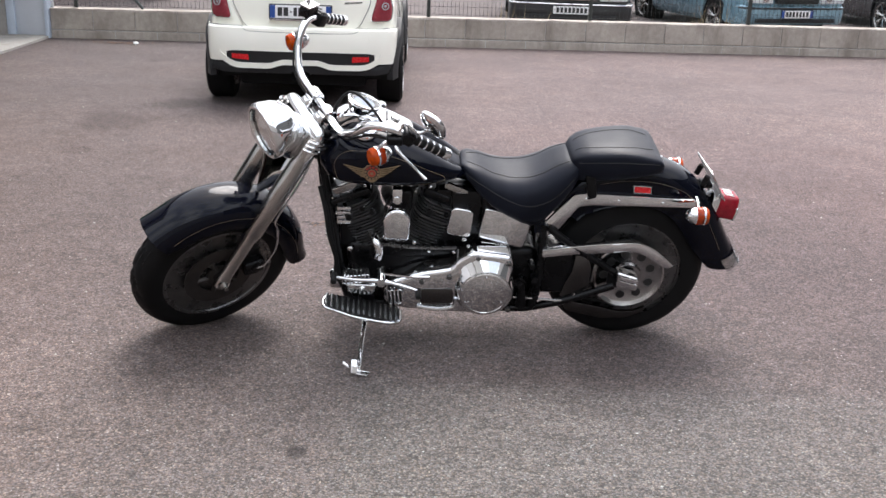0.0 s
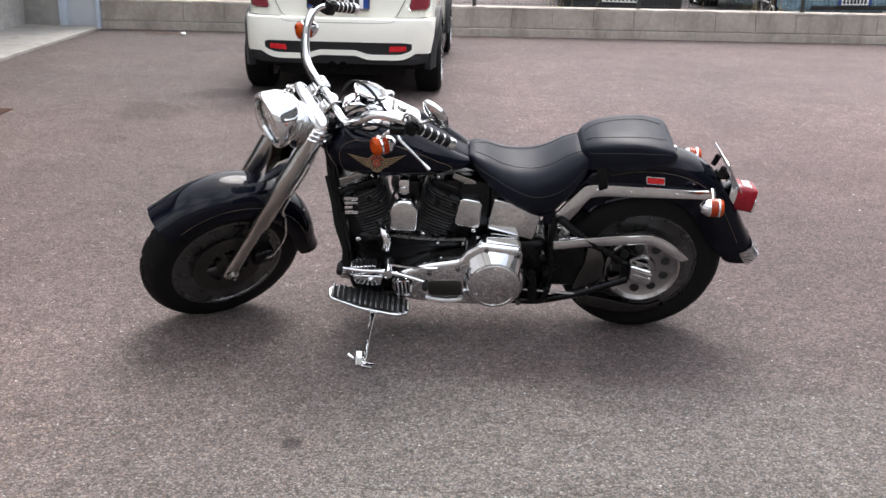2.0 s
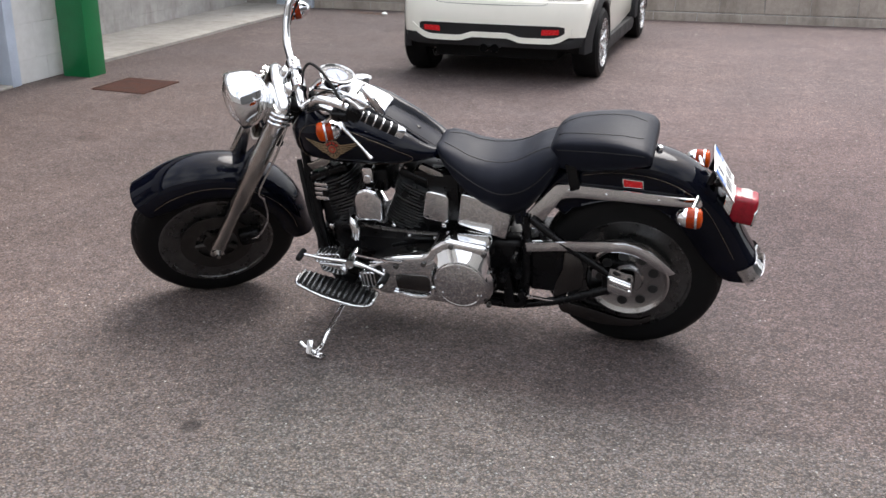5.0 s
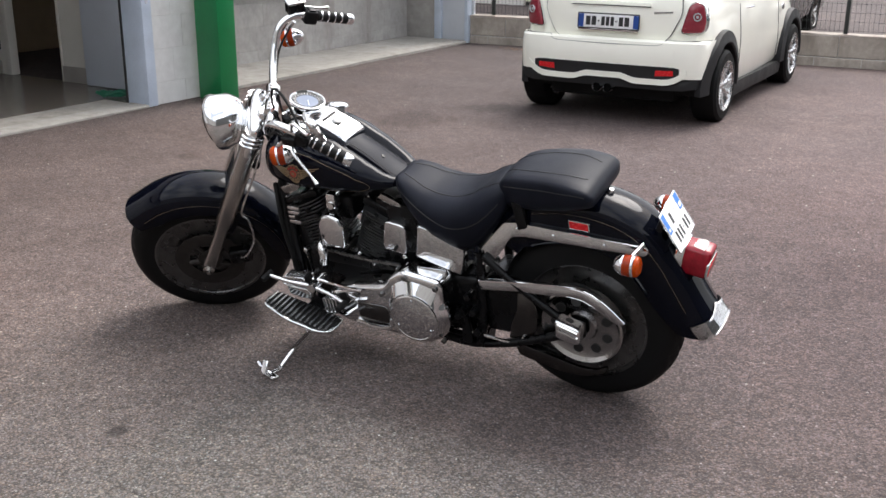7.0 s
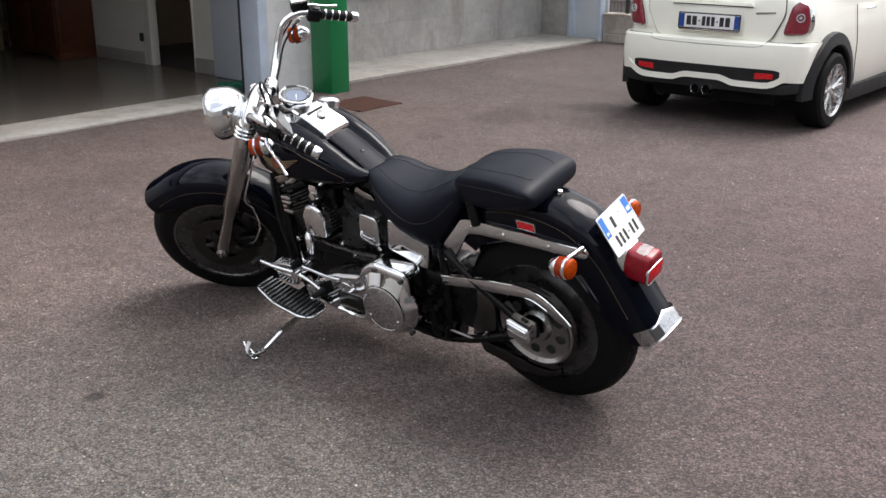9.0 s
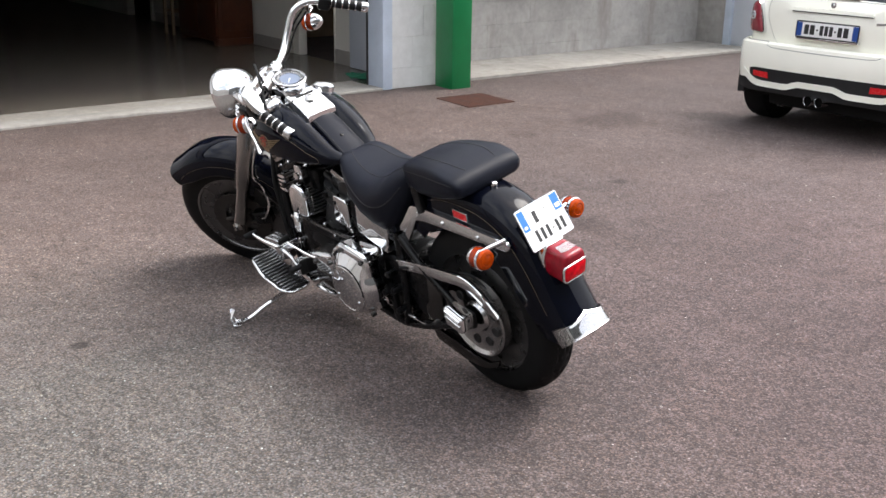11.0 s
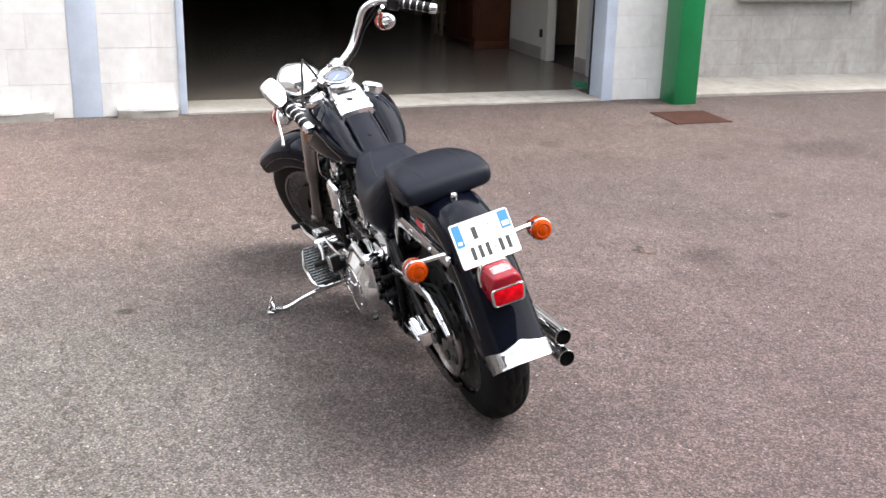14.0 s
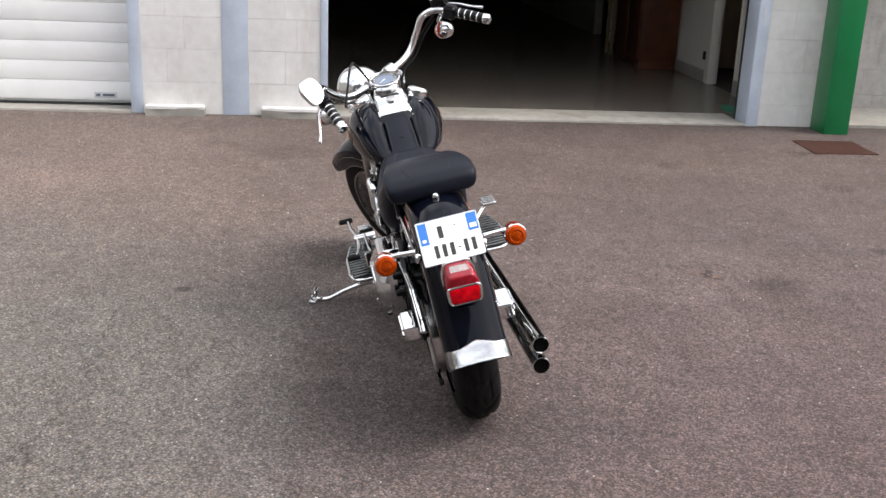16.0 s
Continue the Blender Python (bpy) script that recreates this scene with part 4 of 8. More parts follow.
# headlight and bars sit a little off the fork's centre plane
STEER = Matrix.Translation((-0.003, -0.011, 0.0)) @ STEER
HEAD_O, HEAD_D = Vector((1.330, -0.006, 0.976)), Vector((0.985, 0.11, -0.08)).normalized()
head = bike_part("headlight", lathe([(0.012, 0.0), (0.014, 0.034), (0.026, 0.064), (0.050, 0.087), (0.080, 0.1005), (0.112, 0.1065), (0.120, 0.1095), (0.140, 0.1095), (0.150, 0.104), (0.151, 0.094), (0.140, 0.0925), (0.112, 0.098), (0.080, 0.092), (0.055, 0.078), (0.032, 0.05), (0.022, 0.0)], 48, HEAD_O, HEAD_D), CHROME, "round chrome headlight shell", True)
bike_part("reflector", lathe([(0.139, 0.091), (0.11, 0.075), (0.085, 0.05), (0.075, 0.015), (0.075, 0.0)], 40, HEAD_O, HEAD_D), CHROME, "", True, head)
bike_part("lens", lathe([(0.142, 0.0918), (0.155, 0.086), (0.170, 0.06), (0.178, 0.03), (0.180, 0.0), (0.177, 0.0), (0.175, 0.03), (0.167, 0.06), (0.152, 0.086), (0.140, 0.0916)], 48, HEAD_O, HEAD_D, closed=True), glass_mat("headlight_glass", (0.97, 0.98, 0.98), 0.03), "", True, head)
bulb_mat, bn, bl, bp = nodes_of("warm_headlight_bulb")
bp.inputs["Emission Color"].default_value, bp.inputs["Emission Strength"].default_value = (1.0, 0.78, 0.5, 1), 14.0
bike_part("bulb", lathe([(0.08, 0.008), (0.105, 0.010), (0.118, 0.008), (0.122, 0.0)], 14, HEAD_O, HEAD_D), bulb_mat, "lit warm headlight bulb", True, head)
bike_part("mount", lathe([(0, 0.016), (0.09, 0.02)], 16, HEAD_O + Vector((-0.085, 0, -0.03)), (1, 0, 0.3)), CHROME, "", True, head)

# handlebar
R_BAR = [(1.232, 0.0, 1.012), (1.233, 0.06, 1.012), (1.236, 0.13, 1.014), (1.234, 0.195, 1.032), (1.214, 0.255, 1.086), (1.180, 0.300, 1.138), (1.125, 0.345, 1.142), (1.06, 0.378, 1.108), (0.99, 0.408, 1.066), (0.930, 0.432, 1.028)]
bar_pts = [(x, -y, z) for x, y, z in reversed(R_BAR)] + R_BAR[1:]
bars = bike_part("handlebar", tube(bar_pts, 0.0148, 8, 16), CHROME, "wide chrome pull-back handlebar", True)
for s in (1, -1):
    clamp = bike_part("riser", join(lathe([(0, 0.030), (0.045, 0.026), (0.055, 0.020)], 20, fk(0.765, -0.012, s * 0.052), U)), CHROME, "", True)
    bike_part("bar_clamp", lathe([(-0.026, 0.022), (-0.023, 0.0285), (0.023, 0.0285), (0.026, 0.022)], 24, (1.2325, s * 0.055, 1.012)), CHROME, "", True, clamp)
    for kk in (-0.009, 0.009):
        bike_part("bolt", lathe([(0.0, 0.005), (0.006, 0.005), (0.007, 0.0)], 8, Vector((1.2325, s * 0.055 + kk, 1.038)), U), DULL_ALU, "", True, clamp)
    ga, gb = Vector((1.046, s * 0.384, 1.1)), Vector((0.930, s * 0.432, 1.028))
    gd = (gb - ga)
    L = gd.length
    grip = bike_part("grip", lathe([(0.0, 0.015), (0.0, 0.0205), (L - 0.012, 0.0205), (L - 0.01, 0.015)], 24, ga, gd), RUBBER, "black rubber grip with chrome bands", True)
    for k in range(5):
        h = 0.012 + k * (L - 0.03) / 4
        bike_part("band", lathe([(h, 0.0200), (h + 0.001, 0.0223), (h + 0.006, 0.0223), (h + 0.007, 0.0200)], 24, ga, gd, closed=True), CHROME, "", True, grip)
    bike_part("grip_cap", lathe([(L - 0.014, 0.0218), (L + 0.004, 0.0222), (L + 0.012, 0.018), (L + 0.014, 0.0)], 24, ga, gd), CHROME, "", True, grip)
    sw = bike_part("switch_housing", add(block(-0.028, 0.028, -0.026, 0.026, -0.028, 0.028, 0.011, 3), block(-0.016, 0.016, -0.018, 0.02, 0.026, 0.034, 0.004)), BLACK_METAL, "", False)
    sw.data.transform(STEER @ Matrix.Translation((1.072, s * 0.372, 1.112)) @ Matrix.Rotation(radians(-24 * s), 4, "Z") @ Matrix.Rotation(radians(-30), 4, "Y"))
    # lever bracket and blade
    if s < 0:
        mc = bike_part("brake_reservoir", block(-0.034, 0.034, -0.024, 0.024, -0.020, 0.022, 0.007, 3), BLACK_METAL, "", False)
        mc.data.transform(STEER @ Matrix.Translation((1.118, s * 0.372, 1.162)) @ Matrix.Rotation(radians(-28 * s), 4, "Z") @ Matrix.Rotation(radians(-14), 4, "Y"))
        lid = bike_part("reservoir_lid", block(-0.036, 0.036, -0.026, 0.026, 0.022, 0.031, 0.004, 2), CHROME, "", False, mc)
        lid.data.transform(STEER @ Matrix.Translation((1.118, s * 0.372, 1.162)) @ Matrix.Rotation(radians(-28 * s), 4, "Z") @ Matrix.Rotation(radians(-14), 4, "Y"))
    else:
        br = bike_part("clutch_bracket", block(-0.03, 0.03, -0.02, 0.02, -0.018, 0.018, 0.008, 3), BLACK_METAL, "", False)
        br.data.transform(STEER @ Matrix.Translation((1.118, s * 0.362, 1.105)) @ Matrix.Rotation(radians(-28), 4, "Z"))
    if s > 0:
        blade = [(1.118, 0.366, 1.092), (1.118, 0.398, 1.076), (1.092, 0.436, 1.046), (1.066, 0.468, 1.016), (1.049, 0.494, 0.997)]
    else:
        blade = [(1.125, -0.375, 1.145), (1.132, -0.405, 1.137), (1.100, -0.442, 1.116), (1.052, -0.476, 1.078), (1.016, -0.500, 1.056)]
    bike_part("lever", tube(blade, [0.008, 0.0065, 0.005, 0.0045, 0.0075], 6, 10), CHROME, "curved chrome lever", True)
    # indicator on its stalk
    so = Vector((1.178, 0.352, 1.036)) if s > 0 else Vector((1.178, -0.366, 1.034))
    ind = bike_part("indicator", lathe([(-0.062, 0.0), (-0.058, 0.014), (-0.046, 0.026), (-0.030, 0.034), (-0.022, 0.0355), (-0.019, 0.033)], 28, so, (1, 0, 0)), CHROME, "round chrome indicator with an amber lens", True)
    bike_part("barrel", lathe([(-0.024, 0.034), (-0.021, 0.0355), (0.000, 0.036), (0.002, 0.034)], 28, so, (1, 0, 0)), AMBER_RED, "", True, ind)
    bike_part("lens_ring", lathe([(-0.001, 0.034), (0.000, 0.0375), (0.007, 0.0375), (0.008, 0.034)], 28, so, (1, 0, 0), closed=True), CHROME, "", True, ind)
    bike_part("lens", lathe([(0.005, 0.0345), (0.020, 0.0335), (0.028, 0.029), (0.031, 0.021), (0.029, 0.017), (0.033, 0.011), (0.034, 0.0)], 28, so, (1, 0, 0)), AMBER, "", True, ind)
    bike_part("indicator_stalk", tube([so + Vector((-0.004, 0, 0.034)), (1.165, s * 0.356, 1.085), (1.135, s * 0.36, 1.108)], 0.0085, 4, 8), CHROME, "", True, ind)


def mirror(s, c, lean, turn, dip):
    """A tapering diamond mirror; c is its centre on straight bars."""
    c = Vector(c)
    m = STEER @ Matrix.Translation(c) @ Matrix.Rotation(radians(turn), 4, "Z") @ Matrix.Rotation(radians(dip), 4, "Y") @ Matrix.Rotation(radians(lean), 4, "X")
    shape = round_poly([(0.0, 0.074), (0.062, 0.022), (0.055, -0.018), (0.0, -0.066), (-0.045, -0.03), (-0.052, 0.03)], 0.03, 5)
    shape = [(x * s, z) for x, z in shape]
    rot = Matrix(((0, 1, 0, 0), (1, 0, 0, 0), (0, 0, 1, 0), (0, 0, 0, 1)))
    rings = [[rot @ Vector((x * k, d, z * k)) for x, z in shape] for d, k in ((-0.004, 0.94), (-0.005, 1.0), (0.000, 1.03), (0.006, 1.01), (0.013, 0.86), (0.017, 0.5))]
    shell = bike_part("mirror", skin(rings), CHROME, "diamond-shaped chrome mirror on a thin stem")
    shell.data.transform(m)
    glass = bike_part("mirror_glass", skin([[rot @ Vector((x * k, d, z * k)) for x, z in shape] for d, k in ((-0.0035, 0.93), (-0.0062, 0.92))]), MIRROR, "", False, shell)
    glass.data.transform(m)
    bike_part("stem", tube([(1.105, s * 0.366, 1.14), (1.09, s * 0.376, 1.18), c + Vector((0.045, -s * 0.03, -0.045)), c + Vector((0.02, -s * 0.005, -0.02))], 0.0055, 6, 8), CHROME, "", True, shell)


mirror(1, (1.006, 0.434, 1.194), 45, 20, 18)
mirror(-1, (1.060, -0.465, 1.212), 0, -32, -12)

# cables from bars to the frame
for pts, r in (([(1.12, 0.365, 1.09), (1.17, 0.315, 1.105), (1.208, 0.262, 1.062), (1.226, 0.20, 1.005), (1.226, 0.10, 0.965), (1.22, 0.02, 0.86)], 0.0045),
               ([(1.15, -0.335, 1.105), (1.205, -0.27, 1.055), (1.232, -0.20, 0.995), (1.232, -0.12, 0.975), (1.22, -0.04, 0.9)], 0.0042),
               ([(1.16, -0.345, 1.12), (1.217, -0.285, 1.07), (1.246, -0.21, 1.01), (1.235, -0.10, 0.96), (1.21, -0.04, 0.86)], 0.004),
               ([(1.08, 0.37, 1.08), (1.16, 0.27, 1.06), (1.21, 0.13, 0.99), (1.20, 0.03, 0.9)], 0.0042)):
    bike_part("cable", tube(pts, r, 8, 8), RUBBER, "", True)

bike_part("cable", tube([(0.958, 0.19, 0.965), (0.98, 0.18, 0.996), (1.012, 0.16, 1.042), (1.055, 0.14, 1.092), (1.098, 0.12, 1.114), (1.124, 0.11, 1.108), (1.15, 0.09, 1.075), (1.176, 0.06, 1.015), (1.185, 0.03, 0.94)], 0.0052, 6, 8), RUBBER)

# ---- frame ----
frame_tubes = bike_part("frame", tube([(1.262, 0, 0.92), (1.225, 0, 0.80)], 0.036, 2, 20, smooth=False), BLACK_METAL, "black tubular steel frame")
for s in (1, -1):
    bike_part("down_tube", tube([(1.235, s * 0.02, 0.82), (1.19, s * 0.075, 0.60), (1.152, s * 0.11, 0.34), (1.125, s * 0.110, 0.215), (1.06, s * 0.105, 0.178), (0.70, s * 0.10, 0.172), (0.42, s * 0.12, 0.165), (0.36, s * 0.13, 0.21), (0.345, s * 0.12, 0.40), (0.36, s * 0.11, 0.56), (0.50, s * 0.05, 0.70)], 0.0165, 6, 12), BLACK_METAL, "", False, frame_tubes)
bike_part("backbone", tube([(1.23, 0, 0.86), (1.0, 0, 0.82), (0.65, 0, 0.72), (0.42, 0, 0.66)], 0.022, 5, 12), BLACK_METAL, "", False, frame_tubes)
# hoses and wiring on the front tube
for pts in ([(1.22, 0.05, 0.78), (1.20, 0.085, 0.62), (1.185, 0.105, 0.5), (1.165, 0.125, 0.36), (1.15, 0.12, 0.3)], [(1.24, -0.03, 0.8), (1.225, 0.03, 0.66), (1.185, 0.06, 0.48), (1.15, 0.07, 0.3)]):
    bike_part("wiring", tube(pts, 0.009, 5, 8), RUBBER, "", False, frame_tubes)
bike_part("regulator", join(*[block(1.125, 1.175, -0.05, 0.05, 0.30 + 0.016 * k, 0.308 + 0.016 * k, 0.002) for k in range(7)]), BLACK_METAL, "", False, frame_tubes)

# ---- engine ----
CR = Vector((0.905, 0, 0.325))
engine = bike_part("engine", join(lathe([(-0.105, 0.0), (-0.105, 0.10), (-0.09, 0.135), (0.09, 0.135), (0.105, 0.10), (0.105, 0.0)], 40, CR), block(0.66, 0.98, -0.09, 0.09, 0.2, 0.42, 0.03, 3)), BLACK_METAL, "black V-twin engine with finned cylinders")
for lean_deg, nm in ((22.5, "front_cylinder"), (-22.5, "rear_cylinder")):
    a = radians(lean_deg)
    m = Matrix.Translation((0.93, 0, 0.215)) @ Matrix.Rotation(a, 4, "Y")
    cyl = bike_part(nm, lathe([(0.20, 0.06), (0.47, 0.06)], 28, (0, 0, 0), (0, 0, 1)), BLACK_METAL, "finned black engine cylinder")
    cyl.data.transform(m)
    for k in range(16):
        h = 0.255 + 0.0132 * k
        w = 0.082 if k < 10 else 0.088
        d = 0.098 if k < 10 else 0.112
        bm = bmesh.new()
        ring = oval(0, 0, w, d, 28, 3.4)
        bm = skin([[Vector((x, y, h + z)) for x, y in ring] for z in (0.0,)] + [[Vector((x * 1.0, y * 1.0, h + 0.0045)) for x, y in ring]])
        fin = bike_part("fin", bm, FIN_BLACK, "", False, cyl, 30)
        fin.data.transform(m)
    rb = bike_part("rocker_cover", block(-0.088, 0.088, -0.09, 0.09, 0.462, 0.497, 0.012, 3), BLACK_METAL, "", False, engine)
    rb.data.transform(m)
    for by in (-0.075, 0.075):
        for bx in (-0.07, 0.0, 0.07):
            bt = bike_part("bolt", lathe([(0.494, 0.006), (0.503, 0.006), (0.504, 0.0)], 8, (bx, by, 0), (0, 0, 1)), CHROME, "", False, engine)
            bt.data.transform(m)
    pr = bike_part("pushrod_tube", tube([(0.02 if lean_deg > 0 else -0.02, -0.10, 0.2), (0.0, -0.105, 0.46)], 0.011, 1, 12, smooth=False), CHROME, "", False, engine)
    pr.data.transform(m)
    for hx, hz, hr in ((0.035, 0.415, 0.014), (-0.03, 0.43, 0.011), (-0.06, 0.40, 0.011)):
        bike_part("head_stud", lathe([(0.095, hr), (0.118, hr - 0.001), (0.12, 0.0)], 14, (hx, 0, hz)), BLACK_METAL, "", False, engine).data.transform(m)
for bx, bz, rad in ((1.115, 0.44, 0.011), (1.10, 0.33, 0.011), (0.80, 0.435, 0.008), (0.70, 0.43, 0.008), (0.86, 0.47, 0.009), (0.66, 0.49, 0.010)):
    bike_part("bolt", lathe([(0.098, rad), (0.116, rad), (0.119, rad * 0.7), (0.12, 0.0)], 10, (bx, 0, bz)), CHROME, "", False, engine)
bike_part("oil_filter", lathe([(0.0, 0.036), (0.008, 0.040), (0.075, 0.040), (0.085, 0.030), (0.087, 0.0)], 28, (1.12, 0.05, 0.255), (1, 0.15, 0.1)), CHROME, "chrome oil filter", False, engine)
bike_part("regulator_fins", join(*[block(1.165, 1.215, -0.045, 0.075, 0.475 + 0.017 * k, 0.484 + 0.017 * k, 0.002) for k in range(4)]), BRUSHED, "", False, engine)
bike_part("hose", tube([(1.232, 0.07, 0.70), (1.208, 0.105, 0.60), (1.196, 0.115, 0.50), (1.170, 0.125, 0.40), (1.172, 0.12, 0.33), (1.145, 0.115, 0.26)], 0.0105, 6, 8), RUBBER, "", False, engine)
bike_part("spark_lead", tube([(0.97, 0.12, 0.64), (0.99, 0.13, 0.60), (0.95, 0.10, 0.68), (0.85, 0.06, 0.70)], 0.005, 6, 8), RUBBER, "", False, engine)
bike_part("carburettor", join(block(0.87, 0.95, -0.05, 0.10, 0.60, 0.70, 0.02, 3), lathe([(0.10, 0.024), (0.128, 0.022), (0.13, 0.0)], 18, (0.935, 0, 0.655))), BLACK_METAL, "", False, engine)
bike_part("air_cleaner", lathe([(-0.10, 0.05), (-0.11, 0.085), (-0.155, 0.088), (-0.165, 0.075), (-0.168, 0.0)], 36, (0.91, 0, 0.58)), CHROME, "round chrome air cleaner cover", False, engine)

# chrome horn cover and coil cover on the left of the engine
hs = [(0.985, 0.513), (0.990, 0.605), (0.968, 0.645), (0.933, 0.658), (0.898, 0.645), (0.876, 0.605), (0.882, 0.513)]
bike_part("horn_cover", join(plate(round_poly(hs, 0.018, 4), 0.125, 0.178, 0.018, 4), block(0.911, 0.953, 0.10, 0.145, 0.665, 0.728, 0.010), lathe([(0.14, 0.016), (0.152, 0.015), (0.153, 0.0)], 18, (0.932, 0, 0.682))), CHROME, "rounded chrome horn cover")
bike_part("coil_cover", plate(round_poly([(0.716, 0.645), (0.630, 0.630), (0.638, 0.508), (0.738, 0.525)], 0.022, 5), 0.098, 0.134, 0.006, 3), CHROME, "square chrome coil cover")
bike_part("oil_tank", plate(round_poly([(0.585, 0.640), (0.404, 0.60), (0.404, 0.535), (0.424, 0.454), (0.608, 0.505)], 0.014, 4), -0.118, 0.124, 0.008, 3), CHROME, "chrome oil tank under the seat")
# added black filler blocks stand in for the dark gaps round the engine
bike_part("gap_filler_rear", join(block(0.40, 0.60, -0.105, 0.105, 0.50, 0.70, 0.015), block(0.585, 0.78, -0.07, 0.085, 0.42, 0.70, 0.015), block(0.60, 0.72, 0.02, 0.10, 0.50, 0.70, 0.01)), BLACK_METAL, "", False, engine)
bike_part("gap_filler_front", join(block(0.94, 1.130, -0.085, 0.10, 0.17, 0.46, 0.03, 3), block(1.09, 1.160, -0.07, 0.085, 0.42, 0.58, 0.02), block(0.62, 1.02, -0.08, 0.108, 0.40, 0.452, 0.01)), BLACK_METAL, "", False, engine)
bike_part("oil_line", tube([(1.03, 0.115, 0.466), (0.90, 0.122, 0.458), (0.78, 0.12, 0.452), (0.69, 0.11, 0.447)], 0.007, 4, 8), DULL_ALU, "", False, engine)
bike_part("tank_mount", plate(round_poly([(1.188, 0.700), (1.150, 0.716), (1.105, 0.738), (1.085, 0.728), (1.105, 0.700), (1.165, 0.676)], 0.008), 0.085, 0.105, 0.004), BRUSHED, "bare metal engine mount", False, engine)
for k in range(4):
    bike_part("cooling_rib", block(1.112, 1.166, 0.062, 0.112, 0.552 + 0.020 * k, 0.568 + 0.020 * k, 0.004), CHROME, "", False, engine)
bike_part("rocker_plate", plate(round_poly([(0.735, 0.735), (0.66, 0.705), (0.652, 0.688), (0.70, 0.692), (0.75, 0.715)], 0.006), 0.082, 0.100, 0.003), BRUSHED, "", False, engine)

# primary cover: one long chrome casting with the round derby cover
prim = round_poly([(0.985, 0.300), (0.955, 0.345), (0.843, 0.388), (0.712, 0.411), (0.687, 0.450), (0.630, 0.489), (0.480, 0.470), (0.464, 0.440), (0.462, 0.27), (0.500, 0.205), (0.560, 0.192), (0.70, 0.198), (0.895, 0.212), (0.97, 0.24)], 0.022, 5)
primary = bike_part("primary_cover", plate(prim, 0.105, 0.212, 0.022, 5), CHROME, "long polished chrome primary drive cover")
DC = Vector((0.575, 0.0, 0.314))
bike_part("clutch_dome", lathe([(0.19, 0.128), (0.216, 0.120), (0.230, 0.108), (0.236, 0.102)], 48, DC), CHROME, "", False, primary)
bike_part("derby_cover", lathe([(0.230, 0.098), (0.244, 0.098), (0.247, 0.094), (0.2475, 0.088), (0.246, 0.086), (0.250, 0.05), (0.2515, 0.0)], 56, DC), CHROME, "round polished clutch cover", False, primary)
for k in range(3):
    a = radians(90 + 120 * k)
    bike_part("bolt", lathe([(0.247, 0.0055), (0.2505, 0.0055), (0.2512, 0.0)], 10, DC + Vector((0.078 * math.cos(a), 0, 0.078 * math.sin(a)))), CHROME, "", False, primary)
for x, z in ((0.83, 0.352), (0.72, 0.375), (0.61, 0.465), (0.485, 0.442), (0.66, 0.31), (0.475, 0.22)):
    bike_part("bolt", lathe([(0.205, 0.010), (0.221, 0.010), (0.223, 0.007), (0.2235, 0.0)], 12, (x, 0, z)), DULL_ALU, "", False, primary)
bike_part("inspection_cover", plate(round_poly([(0.84, 0.318), (0.70, 0.322), (0.70, 0.24), (0.83, 0.235)], 0.025, 4), 0.208, 0.2165, 0.004), SHADED_CHROME, "", False, primary)
bike_part("inspection_rib", tube([(0.845, 0.218, 0.235), (0.76, 0.222, 0.226), (0.70, 0.220, 0.236), (0.688, 0.216, 0.27)], 0.009, 5, 8), CHROME, "", False, primary)
# sloping shoulder between the casting's rim and the clutch cover
rim_pts = [(0.705, 0.405), (0.690, 0.440), (0.660, 0.466), (0.628, 0.484), (0.58, 0.479), (0.53, 0.473), (0.486, 0.466), (0.468, 0.44), (0.464, 0.39), (0.463, 0.345)]
shoulder = [[Vector((x, y, z)).lerp(DC + Vector((0.104 * math.cos(radians(42 + 125 * k / 9)), 0.240, 0.104 * math.sin(radians(42 + 125 * k / 9)))), f) for k, (x, z) in enumerate(rim_pts)] for f, y in ((0.0, 0.17), (0.0, 0.192), (0.35, 0.192), (0.75, 0.192), (1.0, 0.240), (1.0, 0.17))]
bike_part("shoulder", skin(shoulder, closed=False, caps=False), CHROME, "", False, primary, 50)
bike_part("gearbox", block(0.36, 0.62, -0.10, 0.10, 0.19, 0.44, 0.03, 3), BLACK_METAL, "", False, engine)
bike_part("exhaust_elbow", tube([(1.03, 0.09, 0.505), (1.012, 0.14, 0.492), (0.999, 0.155, 0.460), (1.004, 0.155, 0.425)], 0.018, 6, 14), CHROME, "", False, engine)

# ---- footboards, shifter, side stand ----
BOARD_RIB = surface("worn_metal_board_strip", (0.20, 0.205, 0.205), 0.16, 0.85, var=0.2, scale=30, fine=160, spec=0.5)


